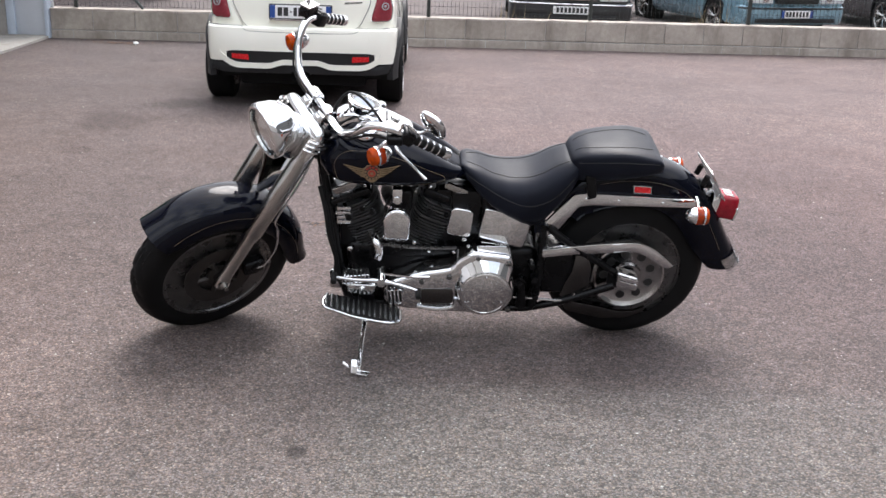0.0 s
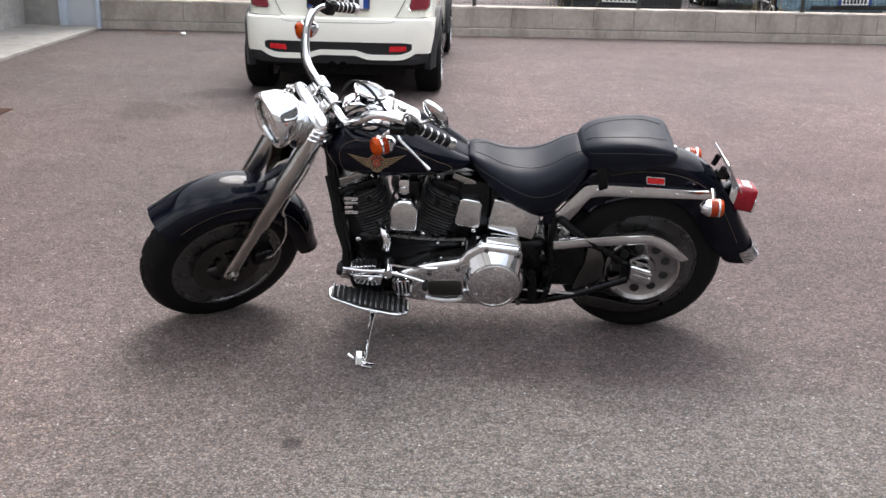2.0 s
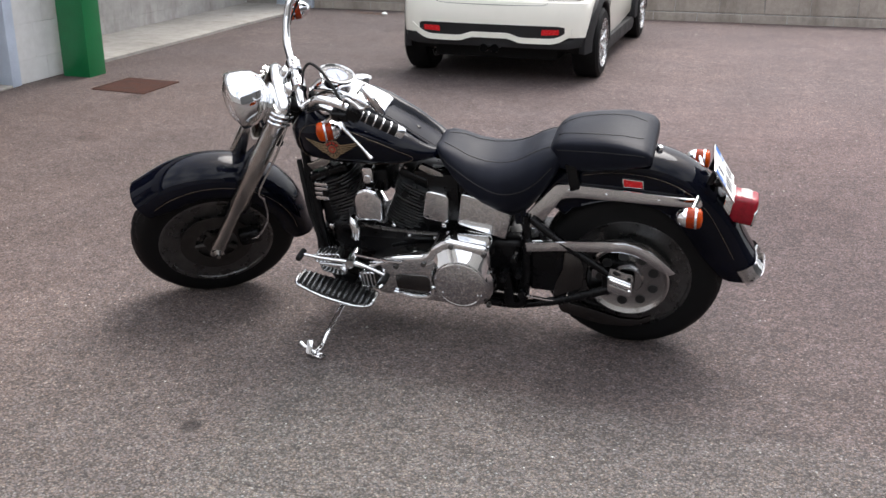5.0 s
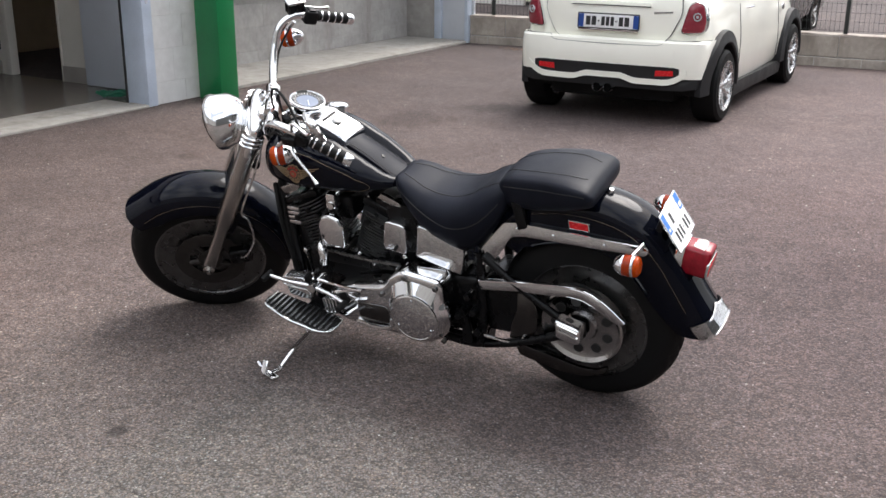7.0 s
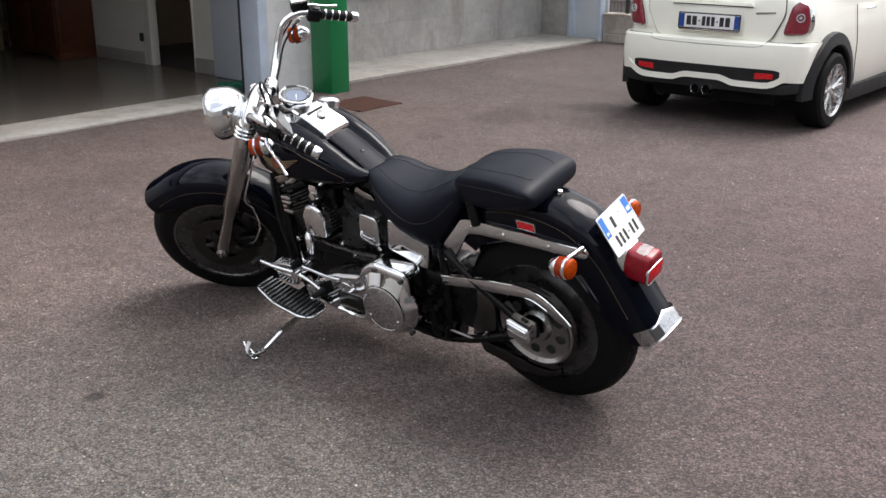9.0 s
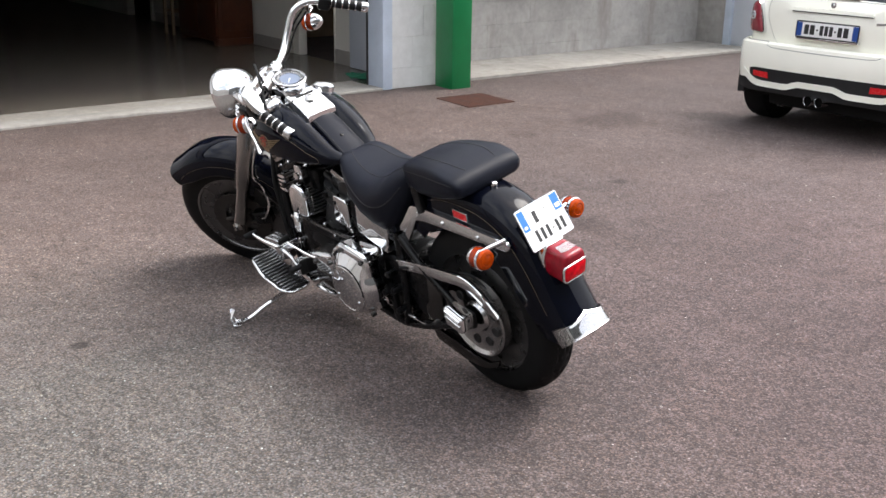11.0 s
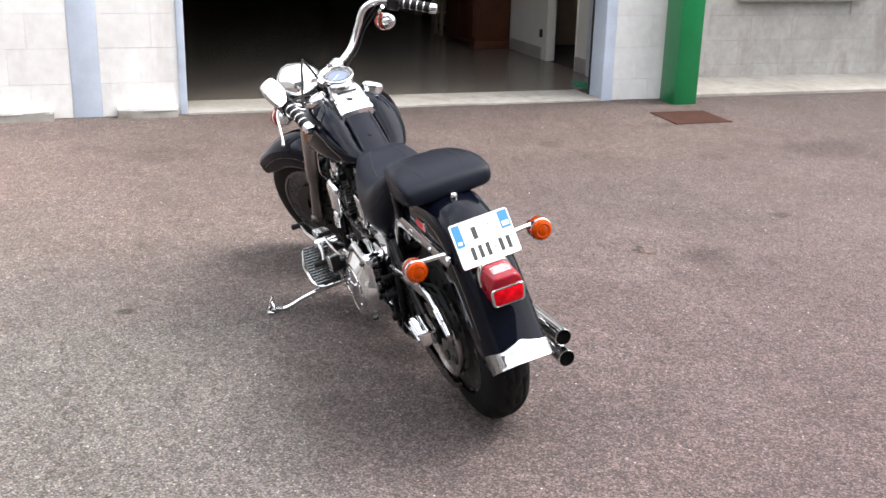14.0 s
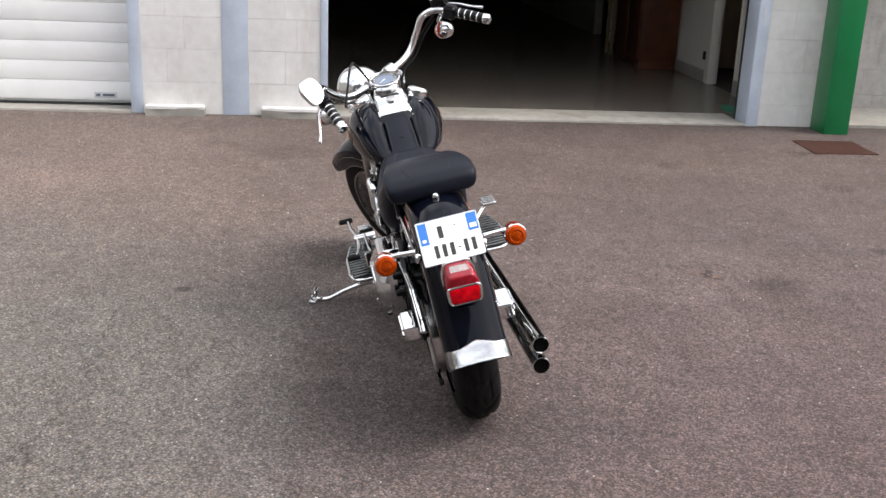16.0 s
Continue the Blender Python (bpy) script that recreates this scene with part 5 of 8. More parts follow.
def floorboard(s, front, rear):
    f, r = Vector(front), Vector(rear)
    ahead = (f - r)
    L = ahead.length
    ax = ahead.normalized()
    side = Vector((0, s, 0))
    up = ax.cross(side) * s
    up = up if up.z > 0 else -up
    m = Matrix(((ax.x, side.x, up.x, r.x), (ax.y, side.y, up.y, r.y), (ax.z, side.z, up.z, r.z), (0, 0, 0, 1)))
    out = round_poly([(0.0, -0.055), (0.0, 0.045), (0.05, 0.074), (L * 0.6, 0.074), (L, 0.040), (L + 0.005, -0.02), (L - 0.02, -0.055)], 0.03, 5)
    flip = Matrix(((1, 0, 0, 0), (0, 0, 1, 0), (0, 1, 0, 0), (0, 0, 0, 1)))
    board = bike_part("floorboard", plate(out, -0.014, 0.0, 0.005, 3), CHROME, "ribbed rider footboard with a chrome rim")
    board.data.transform(m @ flip)
    board.data.flip_normals()
    inset = [(0.012 + (L - 0.02) / L * x, y * 0.86) for x, y in out]
    pad = bike_part("pad", plate(inset, 0.0, 0.004, 0.001), RUBBER, "", False, board)
    pad.data.transform(m @ flip)
    x = 0.022
    while x < L - 0.02:
        w = 0.060 if x < L * 0.62 else 0.060 - 0.028 * (x - L * 0.62) / (L * 0.38)
        rib = bike_part("rib", block(x, x + 0.0105, -0.046, w, 0.003, 0.0085, 0.0018), BOARD_RIB, "", False, board)
        rib.data.transform(m)
        x += 0.0215
    br = bike_part("bracket", block(L * 0.35, L * 0.55, -0.12, -0.05, -0.03, -0.008, 0.006), BLACK_METAL, "", False, board)
    br.data.transform(m)
    return board


floorboard(1, (1.219, 0.268, 0.295), (0.904, 0.268, 0.228))
floorboard(-1, (1.216, -0.310, 0.288), (0.910, -0.310, 0.224))
shift = bike_part("shift_lever", join(tube([(1.168, 0.292, 0.420), (1.09, 0.285, 0.404), (1.0, 0.268, 0.388), (0.92, 0.270, 0.372), (0.842, 0.288, 0.356)], [0.007, 0.008, 0.011, 0.008, 0.007], 6, 12), lathe([(0.19, 0.02), (0.282, 0.018), (0.284, 0.0)], 18, (0.99, 0, 0.386))), CHROME, "chrome heel-and-toe shift lever")
bike_part("toe_peg", lathe([(0.27, 0.009), (0.272, 0.012), (0.325, 0.012), (0.33, 0.009)], 14, (1.172, 0, 0.421)), RUBBER, "", False, shift)
bike_part("heel_peg", lathe([(0.275, 0.009), (0.277, 0.012), (0.325, 0.012), (0.33, 0.009)], 14, (0.845, 0, 0.353)), RUBBER, "", False, shift)
bike_part("linkage", tube([(0.985, 0.235, 0.402), (0.86, 0.232, 0.385), (0.80, 0.225, 0.38)], 0.006, 3, 8), CHROME, "", False, shift)
# ribbed pads under the shift lever, black rubber between chrome ribs
for px, pz, hx, hz, rot, ribs in ((1.090, 0.383, 0.052, 0.016, 6, 6), (0.935, 0.303, 0.028, 0.031, 6, 3)):
    m = Matrix.Translation((px, 0.225, pz)) @ Matrix.Rotation(radians(rot), 4, "Y")
    pad = bike_part("shift_pad", block(-hx, hx, -0.034, 0.026, -hz, hz, 0.008, 3), RUBBER, "ribbed chrome and rubber pedal pad")
    pad.data.transform(m)
    step = 2 * (hx - 0.006) / ribs
    for k in range(ribs):
        x = -hx + 0.006 + step * (k + 0.5)
        rb = bike_part("pad_rib", block(x - step * 0.28, x + step * 0.28, -0.030, 0.031, -hz + 0.005, hz + 0.004, 0.003), CHROME, "", False, pad)
        rb.data.transform(m)
    rim = bike_part("pad_rim", tube([(a, 0.026, b) for a, b in round_poly([(-hx, -hz), (hx, -hz), (hx, hz), (-hx, hz)], 0.008)], 0.003, 1, 6, closed=True, smooth=False), CHROME, "", False, pad)
    rim.data.transform(m)
bike_part("shield_plate", plate(round_poly([(1.130, 0.364), (1.006, 0.360), (1.020, 0.316), (1.060, 0.312), (1.117, 0.322)], 0.010), 0.215, 0.256, 0.008, 3), CHROME)
inv = BIKE_M.inverted()
foot = inv @ Vector((-0.285, 3.646, 0.012))
toe = inv @ Vector((-0.345, 3.656, 0.028))
stand = bike_part("side_stand", tube([(1.05, 0.16, 0.165), (1.056, 0.236, 0.160), (1.066, 0.36, 0.142), (1.072, 0.455, 0.118), foot], [0.013, 0.012, 0.010, 0.010, 0.012], 6, 12), CHROME, "curved chrome side stand resting on the asphalt")
sp = bike_part("stand_foot", block(-0.045, 0.02, -0.014, 0.020, -0.006, 0.006, 0.004), CHROME, "", False, stand)
sp.data.transform(inv @ Matrix.Translation((-0.285, 3.643, 0.008)) @ Matrix.Rotation(radians(160), 4, "Z"))
bike_part("stand_peg", tube([foot, foot.lerp(toe, 0.6) + Vector((0, 0.01, 0.012)), toe + Vector((0, 0.005, 0.02))], 0.0065, 4, 8), CHROME, "", False, stand)
bike_part("stand_tab", block(-0.012, 0.012, -0.004, 0.004, -0.028, 0.026, 0.003), CHROME, "", False, stand).data.transform(inv @ Matrix.Translation((-0.300, 3.630, 0.04)) @ Matrix.Rotation(radians(-25), 4, "X"))

# ---- tank ----
def tank_section(x):
    xs = [1.225, 1.20, 1.15, 1.08, 1.0, 0.90, 0.80, 0.72, 0.675, 0.655]
    half = np.interp(x, xs[::-1], [0.095, 0.142, 0.178, 0.195, 0.197, 0.184, 0.158, 0.122, 0.090, 0.045][::-1])
    top = np.interp(x, xs[::-1], [0.880, 0.915, 0.950, 0.966, 0.961, 0.927, 0.872, 0.820, 0.795, 0.780][::-1])
    low = np.interp(x, xs[::-1], [0.790, 0.758, 0.740, 0.734, 0.730, 0.730, 0.736, 0.748, 0.756, 0.764][::-1])
    return float(half), float(top), float(low)


def tank():
    rings = []
    n = 56
    stations = [1.228, 1.222, 1.21, 1.19, 1.165, 1.13, 1.09, 1.05, 1.0, 0.95, 0.9, 0.85, 0.8, 0.76, 0.72, 0.69, 0.67, 0.658]
    for x in stations:
        half, top, low = tank_section(x)
        mid = low + (top - low) * 0.42
        ring = []
        for k in range(n):
            a = 2 * math.pi * k / n
            c, s = math.cos(a), math.sin(a)
            y = half * math.copysign(abs(c) ** 0.74, c)
            z = mid + ((top - mid) if s > 0 else (mid - low)) * math.copysign(abs(s) ** (0.86 if s > 0 else 0.62), s)
            if s > 0:
                z -= 0.052 * math.exp(-(y / 0.066) ** 4) * min(max((x - 0.66) / 0.08, 0), 1)
            ring.append(Vector((x, y, z)))
        rings.append(ring)
    return skin(rings)


def tank_side(x, z):
    """The tank's half width at a height."""
    half, top, low = tank_section(x)
    mid = low + (top - low) * 0.42
    if z >= mid:
        s = min(((z - mid) / (top - mid)), 1) ** (1 / 0.86)
    else:
        s = min(((mid - z) / (mid - low)), 1) ** (1 / 0.62)
    return half * max(1 - s * s, 0) ** 0.37


fuel = bike_part("fuel_tank", tank(), BLACK_PAINT, "glossy black teardrop fuel tank", angle=60)
for s in (1, -1):
    loop = [(1.165, 0.80), (1.172, 0.845), (1.145, 0.888), (1.085, 0.905), (1.0, 0.898), (0.90, 0.862), (0.80, 0.812), (0.752, 0.778), (0.79, 0.757), (0.90, 0.748), (1.03, 0.748), (1.12, 0.755), (1.15, 0.770)]
    pts = [q for q in spline([(x, 0, z) for x, z in loop], 6, True)]
    pts = [Vector((q.x, s * (tank_side(q.x, q.z) + 0.0008), q.z)) for q in pts]
    bike_part("pinstripe", tube(pts, 0.0008, 1, 5, closed=True, smooth=False), STRIPE, "thin gold pinstripe", False, fuel)
    # winged emblem, laid on the tank's curve
    def on_side(bm, lift):
        for v in bm.verts:
            v.co.y = s * (tank_side(v.co.x, v.co.z) + lift + (0.0014 if v.co.y > 0 else 0))
        return bm
    for d in (1, -1):
        for k in range(5):
            z0 = 0.842 - 0.0068 * k
            reach = 0.108 - 0.015 * k
            feather = plate([(1.031 + d * 0.026, z0), (1.031 + d * reach, z0 + 0.011 - 0.003 * k), (1.031 + d * (reach - 0.012), z0 + 0.006 - 0.003 * k), (1.031 + d * 0.026, z0 - 0.0042)][::d], 0, 0.001)
            bmesh.ops.subdivide_edges(feather, edges=feather.edges[:], cuts=3, use_grid_fill=True)
            bike_part("emblem_feather", on_side(feather, 0.0012), GOLD, "", False, fuel)
    scallop = [(1.031 + (0.034 + 0.0018 * math.cos(12 * a)) * math.cos(a), 0.826 + (0.034 + 0.0018 * math.cos(12 * a)) * math.sin(a)) for a in (2 * math.pi * q / 48 for q in range(48))]
    bike_part("emblem_disc", on_side(plate(scallop, 0, 0.001), 0.0016), GOLD, "", False, fuel)
    bike_part("emblem_field", on_side(plate(oval(1.031, 0.826, 0.030, 0.030, 24), 0, 0.001), 0.0030), INK, "", False, fuel)
    # unreadable lettering round the disc, as short bars
    for q in range(12):
        a = 2 * math.pi * (q + 0.5) / 12
        c, d = math.cos(a), math.sin(a)
        bar = [(1.031 + c * r - d * w, 0.826 + d * r + c * w) for r, w in ((0.020, -0.0036), (0.028, -0.0046), (0.028, 0.0046), (0.020, 0.0036))]
        bike_part("emblem_bar", on_side(plate(bar, 0, 0.001), 0.0044), EMBLEM_RED if q % 6 in (1, 2, 3, 4) and q < 6 else GOLD, "", False, fuel)
    bike_part("emblem_ring", on_side(plate(oval(1.031, 0.826, 0.016, 0.016, 24), 0, 0.001), 0.0044), GOLD, "", False, fuel)
    bike_part("emblem_boss", on_side(plate(oval(1.031, 0.826, 0.0135, 0.0135, 24), 0, 0.001), 0.0058), EMBLEM_RED, "", False, fuel)
    bike_part("emblem_star", on_side(plate([(1.031 + (0.010 if k % 2 else 0.004) * math.cos(radians(90 + 36 * k)), 0.826 + (0.010 if k % 2 else 0.004) * math.sin(radians(90 + 36 * k))) for k in range(10)], 0, 0.001), 0.0072), GOLD, "", False, fuel)
    bike_part("emblem_tab", on_side(plate([(1.050, 0.797), (1.012, 0.797), (1.018, 0.788), (1.031, 0.783), (1.044, 0.788)], 0, 0.001), 0.0014), GOLD, "", False, fuel)
    cap_o = Vector((1.056 if s > 0 else 1.022, 0.110 if s > 0 else -0.120, tank_section(1.03)[1] - 0.014))
    bike_part("fuel_cap", lathe([(-0.030, 0.042), (0.004, 0.042), (0.006, 0.045), (0.012, 0.045), (0.020, 0.040), (0.026, 0.028), (0.028, 0.0)], 36, cap_o, (0.05, s * 0.42, 1)), CHROME, "round chrome fuel cap", False, fuel)

# chrome dash with the speedometer
def dash():
    rings = []
    for x, half, zt in ((1.175, 0.030, 0.965), (1.165, 0.040, 0.983), (1.14, 0.046, 0.996), (1.10, 0.050, 1.000), (1.05, 0.056, 0.995), (1.0, 0.065, 0.982), (0.95, 0.066, 0.961), (0.915, 0.067, 0.943), (0.892, 0.068, 0.930), (0.880, 0.0675, 0.922), (0.875, 0.065, 0.915)):
        low = zt - 0.055
        ring = [Vector((x, y * half, low + (zt - low) * h)) for y, h in ((-1.04, 0), (-1.03, 0.55), (-1.0, 0.86), (-0.9, 0.97), (-0.5, 1.0), (0, 1.01), (0.5, 1.0), (0.9, 0.97), (1.0, 0.86), (1.03, 0.55), (1.04, 0))]
        rings.append(ring)
    return skin(rings)


dash_ob = bike_part("dash", dash(), CHROME, "chrome tank console", angle=30)
SP_O, SP_D = Vector((1.080, 0.0, 0.975)), Vector((-0.34, 0, 1)).normalized()
speedo = bike_part("speedometer", lathe([(-0.004, 0.044), (0.022, 0.054), (0.042, 0.062), (0.052, 0.067), (0.060, 0.066), (0.062, 0.061), (0.058, 0.0575), (-0.004, 0.040)], 44, SP_O, SP_D, closed=True), CHROME, "round chrome speedometer with a blue-grey dial", False, dash_ob)
bike_part("dial", lathe([(0.045, 0.058), (0.0535, 0.058), (0.0535, 0.0)], 44, SP_O, SP_D), DIAL, "", False, speedo)
bike_part("dial_ring", lathe([(0.0536, 0.041), (0.0545, 0.041), (0.0545, 0.0573), (0.0536, 0.0573)], 44, SP_O, SP_D, closed=True), INK, "", False, speedo)
side_v = Vector((0, 1, 0))
ahead_v = side_v.cross(SP_D).normalized()
for k in range(22):
    a = radians(-130 + 260 * k / 21)
    d = ahead_v * math.cos(a) + side_v * math.sin(a)
    t = d.cross(SP_D)
    c = SP_O + SP_D * 0.0552 + d * (0.0475 if k % 2 else 0.046)
    bike_part("dial_mark", skin([[c + d * 0.004 * i + t * 0.0009 * j for i, j in ((-1, -1), (1, -1), (1, 1), (-1, 1))], [c + SP_D * 0.0004 + d * 0.004 * i + t * 0.0009 * j for i, j in ((-1, -1), (1, -1), (1, 1), (-1, 1))]]), PLATE_WHITE, "", False, speedo)
bike_part("needle", tube([SP_O + SP_D * 0.056, SP_O + SP_D * 0.056 + ahead_v * -0.025 + side_v * 0.025], [0.002, 0.0006], 2, 6, smooth=False), PLATE_WHITE, "", False, speedo)
bike_part("ignition_switch", lathe([(0.0, 0.020), (0.008, 0.020), (0.010, 0.016), (0.012, 0.0)], 24, (0.945, 0, 0.958), (-0.5, 0, 1)), BRUSHED, "", False, dash_ob)
bike_part("indicator_slot", block(0.972, 0.981, -0.040, 0.040, 0.962, 0.9765, 0.001), INK, "", False, dash_ob)

# leather panel between dash and seat
rings = []
for x in np.linspace(0.90, 0.66, 14):
    half, top, low = tank_section(x)
    w = 0.052 + (0.9 - x) * 0.02
    rings.append([Vector((x, w * c, top - 0.021 + h)) for c, h in ((-1, -0.018), (-0.98, 0.0), (-0.5, 0.006), (0, 0.008), (0.5, 0.006), (0.98, 0.0), (1, -0.018))])
strap = bike_part("tank_panel", skin(rings), LEATHER, "black leather panel along the tank")
for s in (1, -1):
    bike_part("stitch", tube([(x, s * (0.046 + (0.9 - x) * 0.02), tank_section(x)[1] - 0.0138) for x in np.linspace(0.87, 0.67, 9)], 0.0014, 2, 5), SEAM, "", False, strap)
bike_part("snap", lathe([(0, 0.008), (0.003, 0.007), (0.004, 0.0)], 14, (0.765, 0, tank_section(0.765)[1] - 0.014), (-0.55, 0, 1)), BLACK_METAL, "", False, strap)

# ---- seats ----
def seat():
    rings = []
    data = ((0.688, 0.045, 0.800, 0.770), (0.678, 0.075, 0.808, 0.748), (0.655, 0.103, 0.812, 0.722), (0.61, 0.130, 0.803, 0.676), (0.56, 0.150, 0.782, 0.634), (0.50, 0.163, 0.771, 0.594), (0.44, 0.168, 0.772, 0.553),
            (0.40, 0.167, 0.781, 0.535), (0.36, 0.162, 0.798, 0.545), (0.32, 0.154, 0.824, 0.595), (0.28, 0.142, 0.842, 0.655), (0.245, 0.126, 0.850, 0.715), (0.222, 0.104, 0.844, 0.750), (0.212, 0.075, 0.83, 0.765))
    for x, half, top, low in data:
        ring = []
        n = 36
        for k in range(n):
            a = 2 * math.pi * k / n
            c, s = math.cos(a), math.sin(a)
            mid = max(low + 0.05, top - 0.115)
            mid = min(mid, top - 0.02)
            y = half * math.copysign(abs(c) ** 0.62, c)
            z = mid + ((top - mid) * abs(s) ** 0.8 if s > 0 else -(mid - low) * abs(s) ** 0.55)
            if s < 0:
                y *= 1 - 0.28 * abs(s) ** 1.5
            dip = 0.012 * (1 - (abs(y) / half) ** 2) if s > 0 else 0
            ring.append(Vector((x, y, z - dip)))
        rings.append(ring)
    return skin(rings)


solo = bike_part("rider_seat", seat(), LEATHER, "low black leather rider seat with stitched seams", angle=70)


for k in range(6):
    bike_part("stud", lathe([(0.0, 0.0045), (0.003, 0.004), (0.0042, 0.0)], 8, (0.372 - 0.014 * (k % 2), 0.128, 0.582 - 0.016 * (k // 2)), (0, 1, 0)), BLACK_METAL, "", False, solo)
bike_part("skirt_tab", plate(round_poly([(0.388, 0.60), (0.344, 0.60), (0.346, 0.535), (0.384, 0.532)], 0.008), 0.118, 0.128, 0.002), LEATHER, "", False, solo)


def pillion():
    rings = []
    data = ((0.268, 0.050, 0.816, 0.788), (0.262, 0.080, 0.836, 0.770), (0.246, 0.102, 0.856, 0.757), (0.215, 0.117, 0.874, 0.752), (0.17, 0.128, 0.885, 0.753), (0.10, 0.138, 0.893, 0.758), (0.04, 0.144, 0.896, 0.768), (-0.02, 0.152, 0.895, 0.780), (-0.06, 0.153, 0.887, 0.790),
            (-0.09, 0.153, 0.881, 0.797), (-0.112, 0.150, 0.873, 0.802), (-0.127, 0.145, 0.861, 0.808), (-0.134, 0.128, 0.848, 0.817))
    for x, half, top, low in data:
        x, tall = 0.026 + 0.90 * x, top - low
        side = [(0.0, 0.0), (0.55, 0.0), (0.80, 0.04), (0.92, 0.15), (0.975, 0.34), (1.0, 0.57), (1.0, 0.76), (0.985, 0.865), (0.955, 0.915), (0.90, 0.95), (0.70, 0.985), (0.35, 1.005), (0.0, 1.012)]
        right = [Vector((x, half * a, low + tall * b)) for a, b in side]
        rings.append(right + [Vector((q.x, -q.y, q.z)) for q in reversed(right[1:-1])])
    return skin(rings)


pill = bike_part("pillion_seat", pillion(), LEATHER, "rounded black leather pillion pad", angle=70)
for s in (1, -1):
    bike_part("seat_bracket", plate(round_poly([(0.205, 0.790), (0.165, 0.785), (0.150, 0.695), (0.185, 0.682)], 0.008), s * 0.102, s * 0.122, 0.004), BLACK_METAL, "", False, pill)
# stitched lines on both seats, laid on the leather from above or from the side
def draped(tree, pts, r, down=True):
    out = []
    for q in spline(pts, 6):
        if down:
            hit = tree.ray_cast(Vector((q.x, q.y, 1.2)), Vector((0, 0, -1)))[0]
        else:
            side = 1 if q.y > 0 else -1
            hit = tree.ray_cast(Vector((q.x, side * 0.5, q.z)), Vector((0, -side, 0)))[0]
        if hit is not None:
            out.append(hit)
    return tube(out, r, 1, 6, smooth=False)


solo_tree, pill_tree = BVHTree.FromBMesh(seat()), BVHTree.FromBMesh(pillion())
for s in (1, -1):
    bike_part("stitch", draped(solo_tree, [(0.66, s * 0.040, 0), (0.60, s * 0.062, 0), (0.52, s * 0.076, 0), (0.44, s * 0.084, 0), (0.36, s * 0.085, 0), (0.29, s * 0.080, 0), (0.23, s * 0.07, 0)], 0.0019), SEAM, "", False, solo)
    bike_part("piping", draped(solo_tree, [(0.668, s, 0.775), (0.60, s, 0.742), (0.52, s, 0.702), (0.44, s, 0.676), (0.37, s, 0.684), (0.31, s, 0.716), (0.25, s, 0.776)], 0.0022, False), SEAM, "", False, solo)
    bike_part("seam", draped(pill_tree, [(0.235, s, 0.838), (0.18, s, 0.848), (0.10, s, 0.856), (0.02, s, 0.860), (-0.04, s, 0.860), (-0.07, s, 0.856)], 0.0019, False), SEAM, "", False, pill)
    bike_part("stitch", draped(pill_tree, [(0.24, s * 0.042, 0), (0.17, s * 0.066, 0), (0.09, s * 0.078, 0), (0.02, s * 0.080, 0), (-0.03, s * 0.074, 0), (-0.055, s * 0.066, 0)], 0.0018), SEAM, "", False, pill)
for s in (1, -1):
    for i in range(3):
        for j in range(2):
            bike_part("rivet", lathe([(0, 0.0035), (0.002, 0.003), (0.003, 0)], 8, (0.40 - 0.012 * j, s * (0.142 - 0.004 * i), 0.605 - 0.012 * i), (0, s, -0.2)), BLACK_METAL, "", False, solo)
bike_part("seat_bolt", lathe([(0, 0.012), (0.012, 0.012), (0.018, 0.008), (0.020, 0.0)], 18, (-0.105, 0.0, 0.806), (-0.35, 0, 1)), CHROME, "", False, pill)

# ---- rear fender ----
FEND = [(0.33, 0.66), (0.285, 0.720), (0.22, 0.762), (0.13, 0.797), (0.03, 0.815), (-0.06, 0.815), (-0.14, 0.800), (-0.22, 0.765), (-0.29, 0.708), (-0.345, 0.640), (-0.39, 0.565), (-0.43, 0.490), (-0.466, 0.428), (-0.494, 0.388)]


def fender_rear():
    pts = spline([(x, 0, z) for x, z in FEND], 4)
    rings = []
    n = len(pts)
    for i, q in enumerate(pts):
        d = (pts[min(i + 1, n - 1)] - pts[max(i - 1, 0)]).normalized()
        inward = Vector((d.z, 0, -d.x))
        if inward.dot(HUB_R - q) < 0:
            inward = -inward
        t = i / (n - 1)
        depth = float(np.interp(t, [0, 0.15, 0.4, 0.6, 0.8, 0.93, 1.0], [0.15, 0.165, 0.175, 0.17, 0.155, 0.125, 0.06]))
        outer = [(depth, 0.097), (depth * 0.6, 0.1), (0.055, 0.098), (0.028, 0.087), (0.010, 0.062), (0.002, 0.03), (0, 0)]
        outer = outer + [(o, -y) for o, y in reversed(outer[:-1])]
        inner = [(o + 0.004, y * 0.955) for o, y in reversed(outer)]
        rings.append([q + inward * o + Vector((0, y, 0)) for o, y in outer + inner])
    return skin(rings), pts


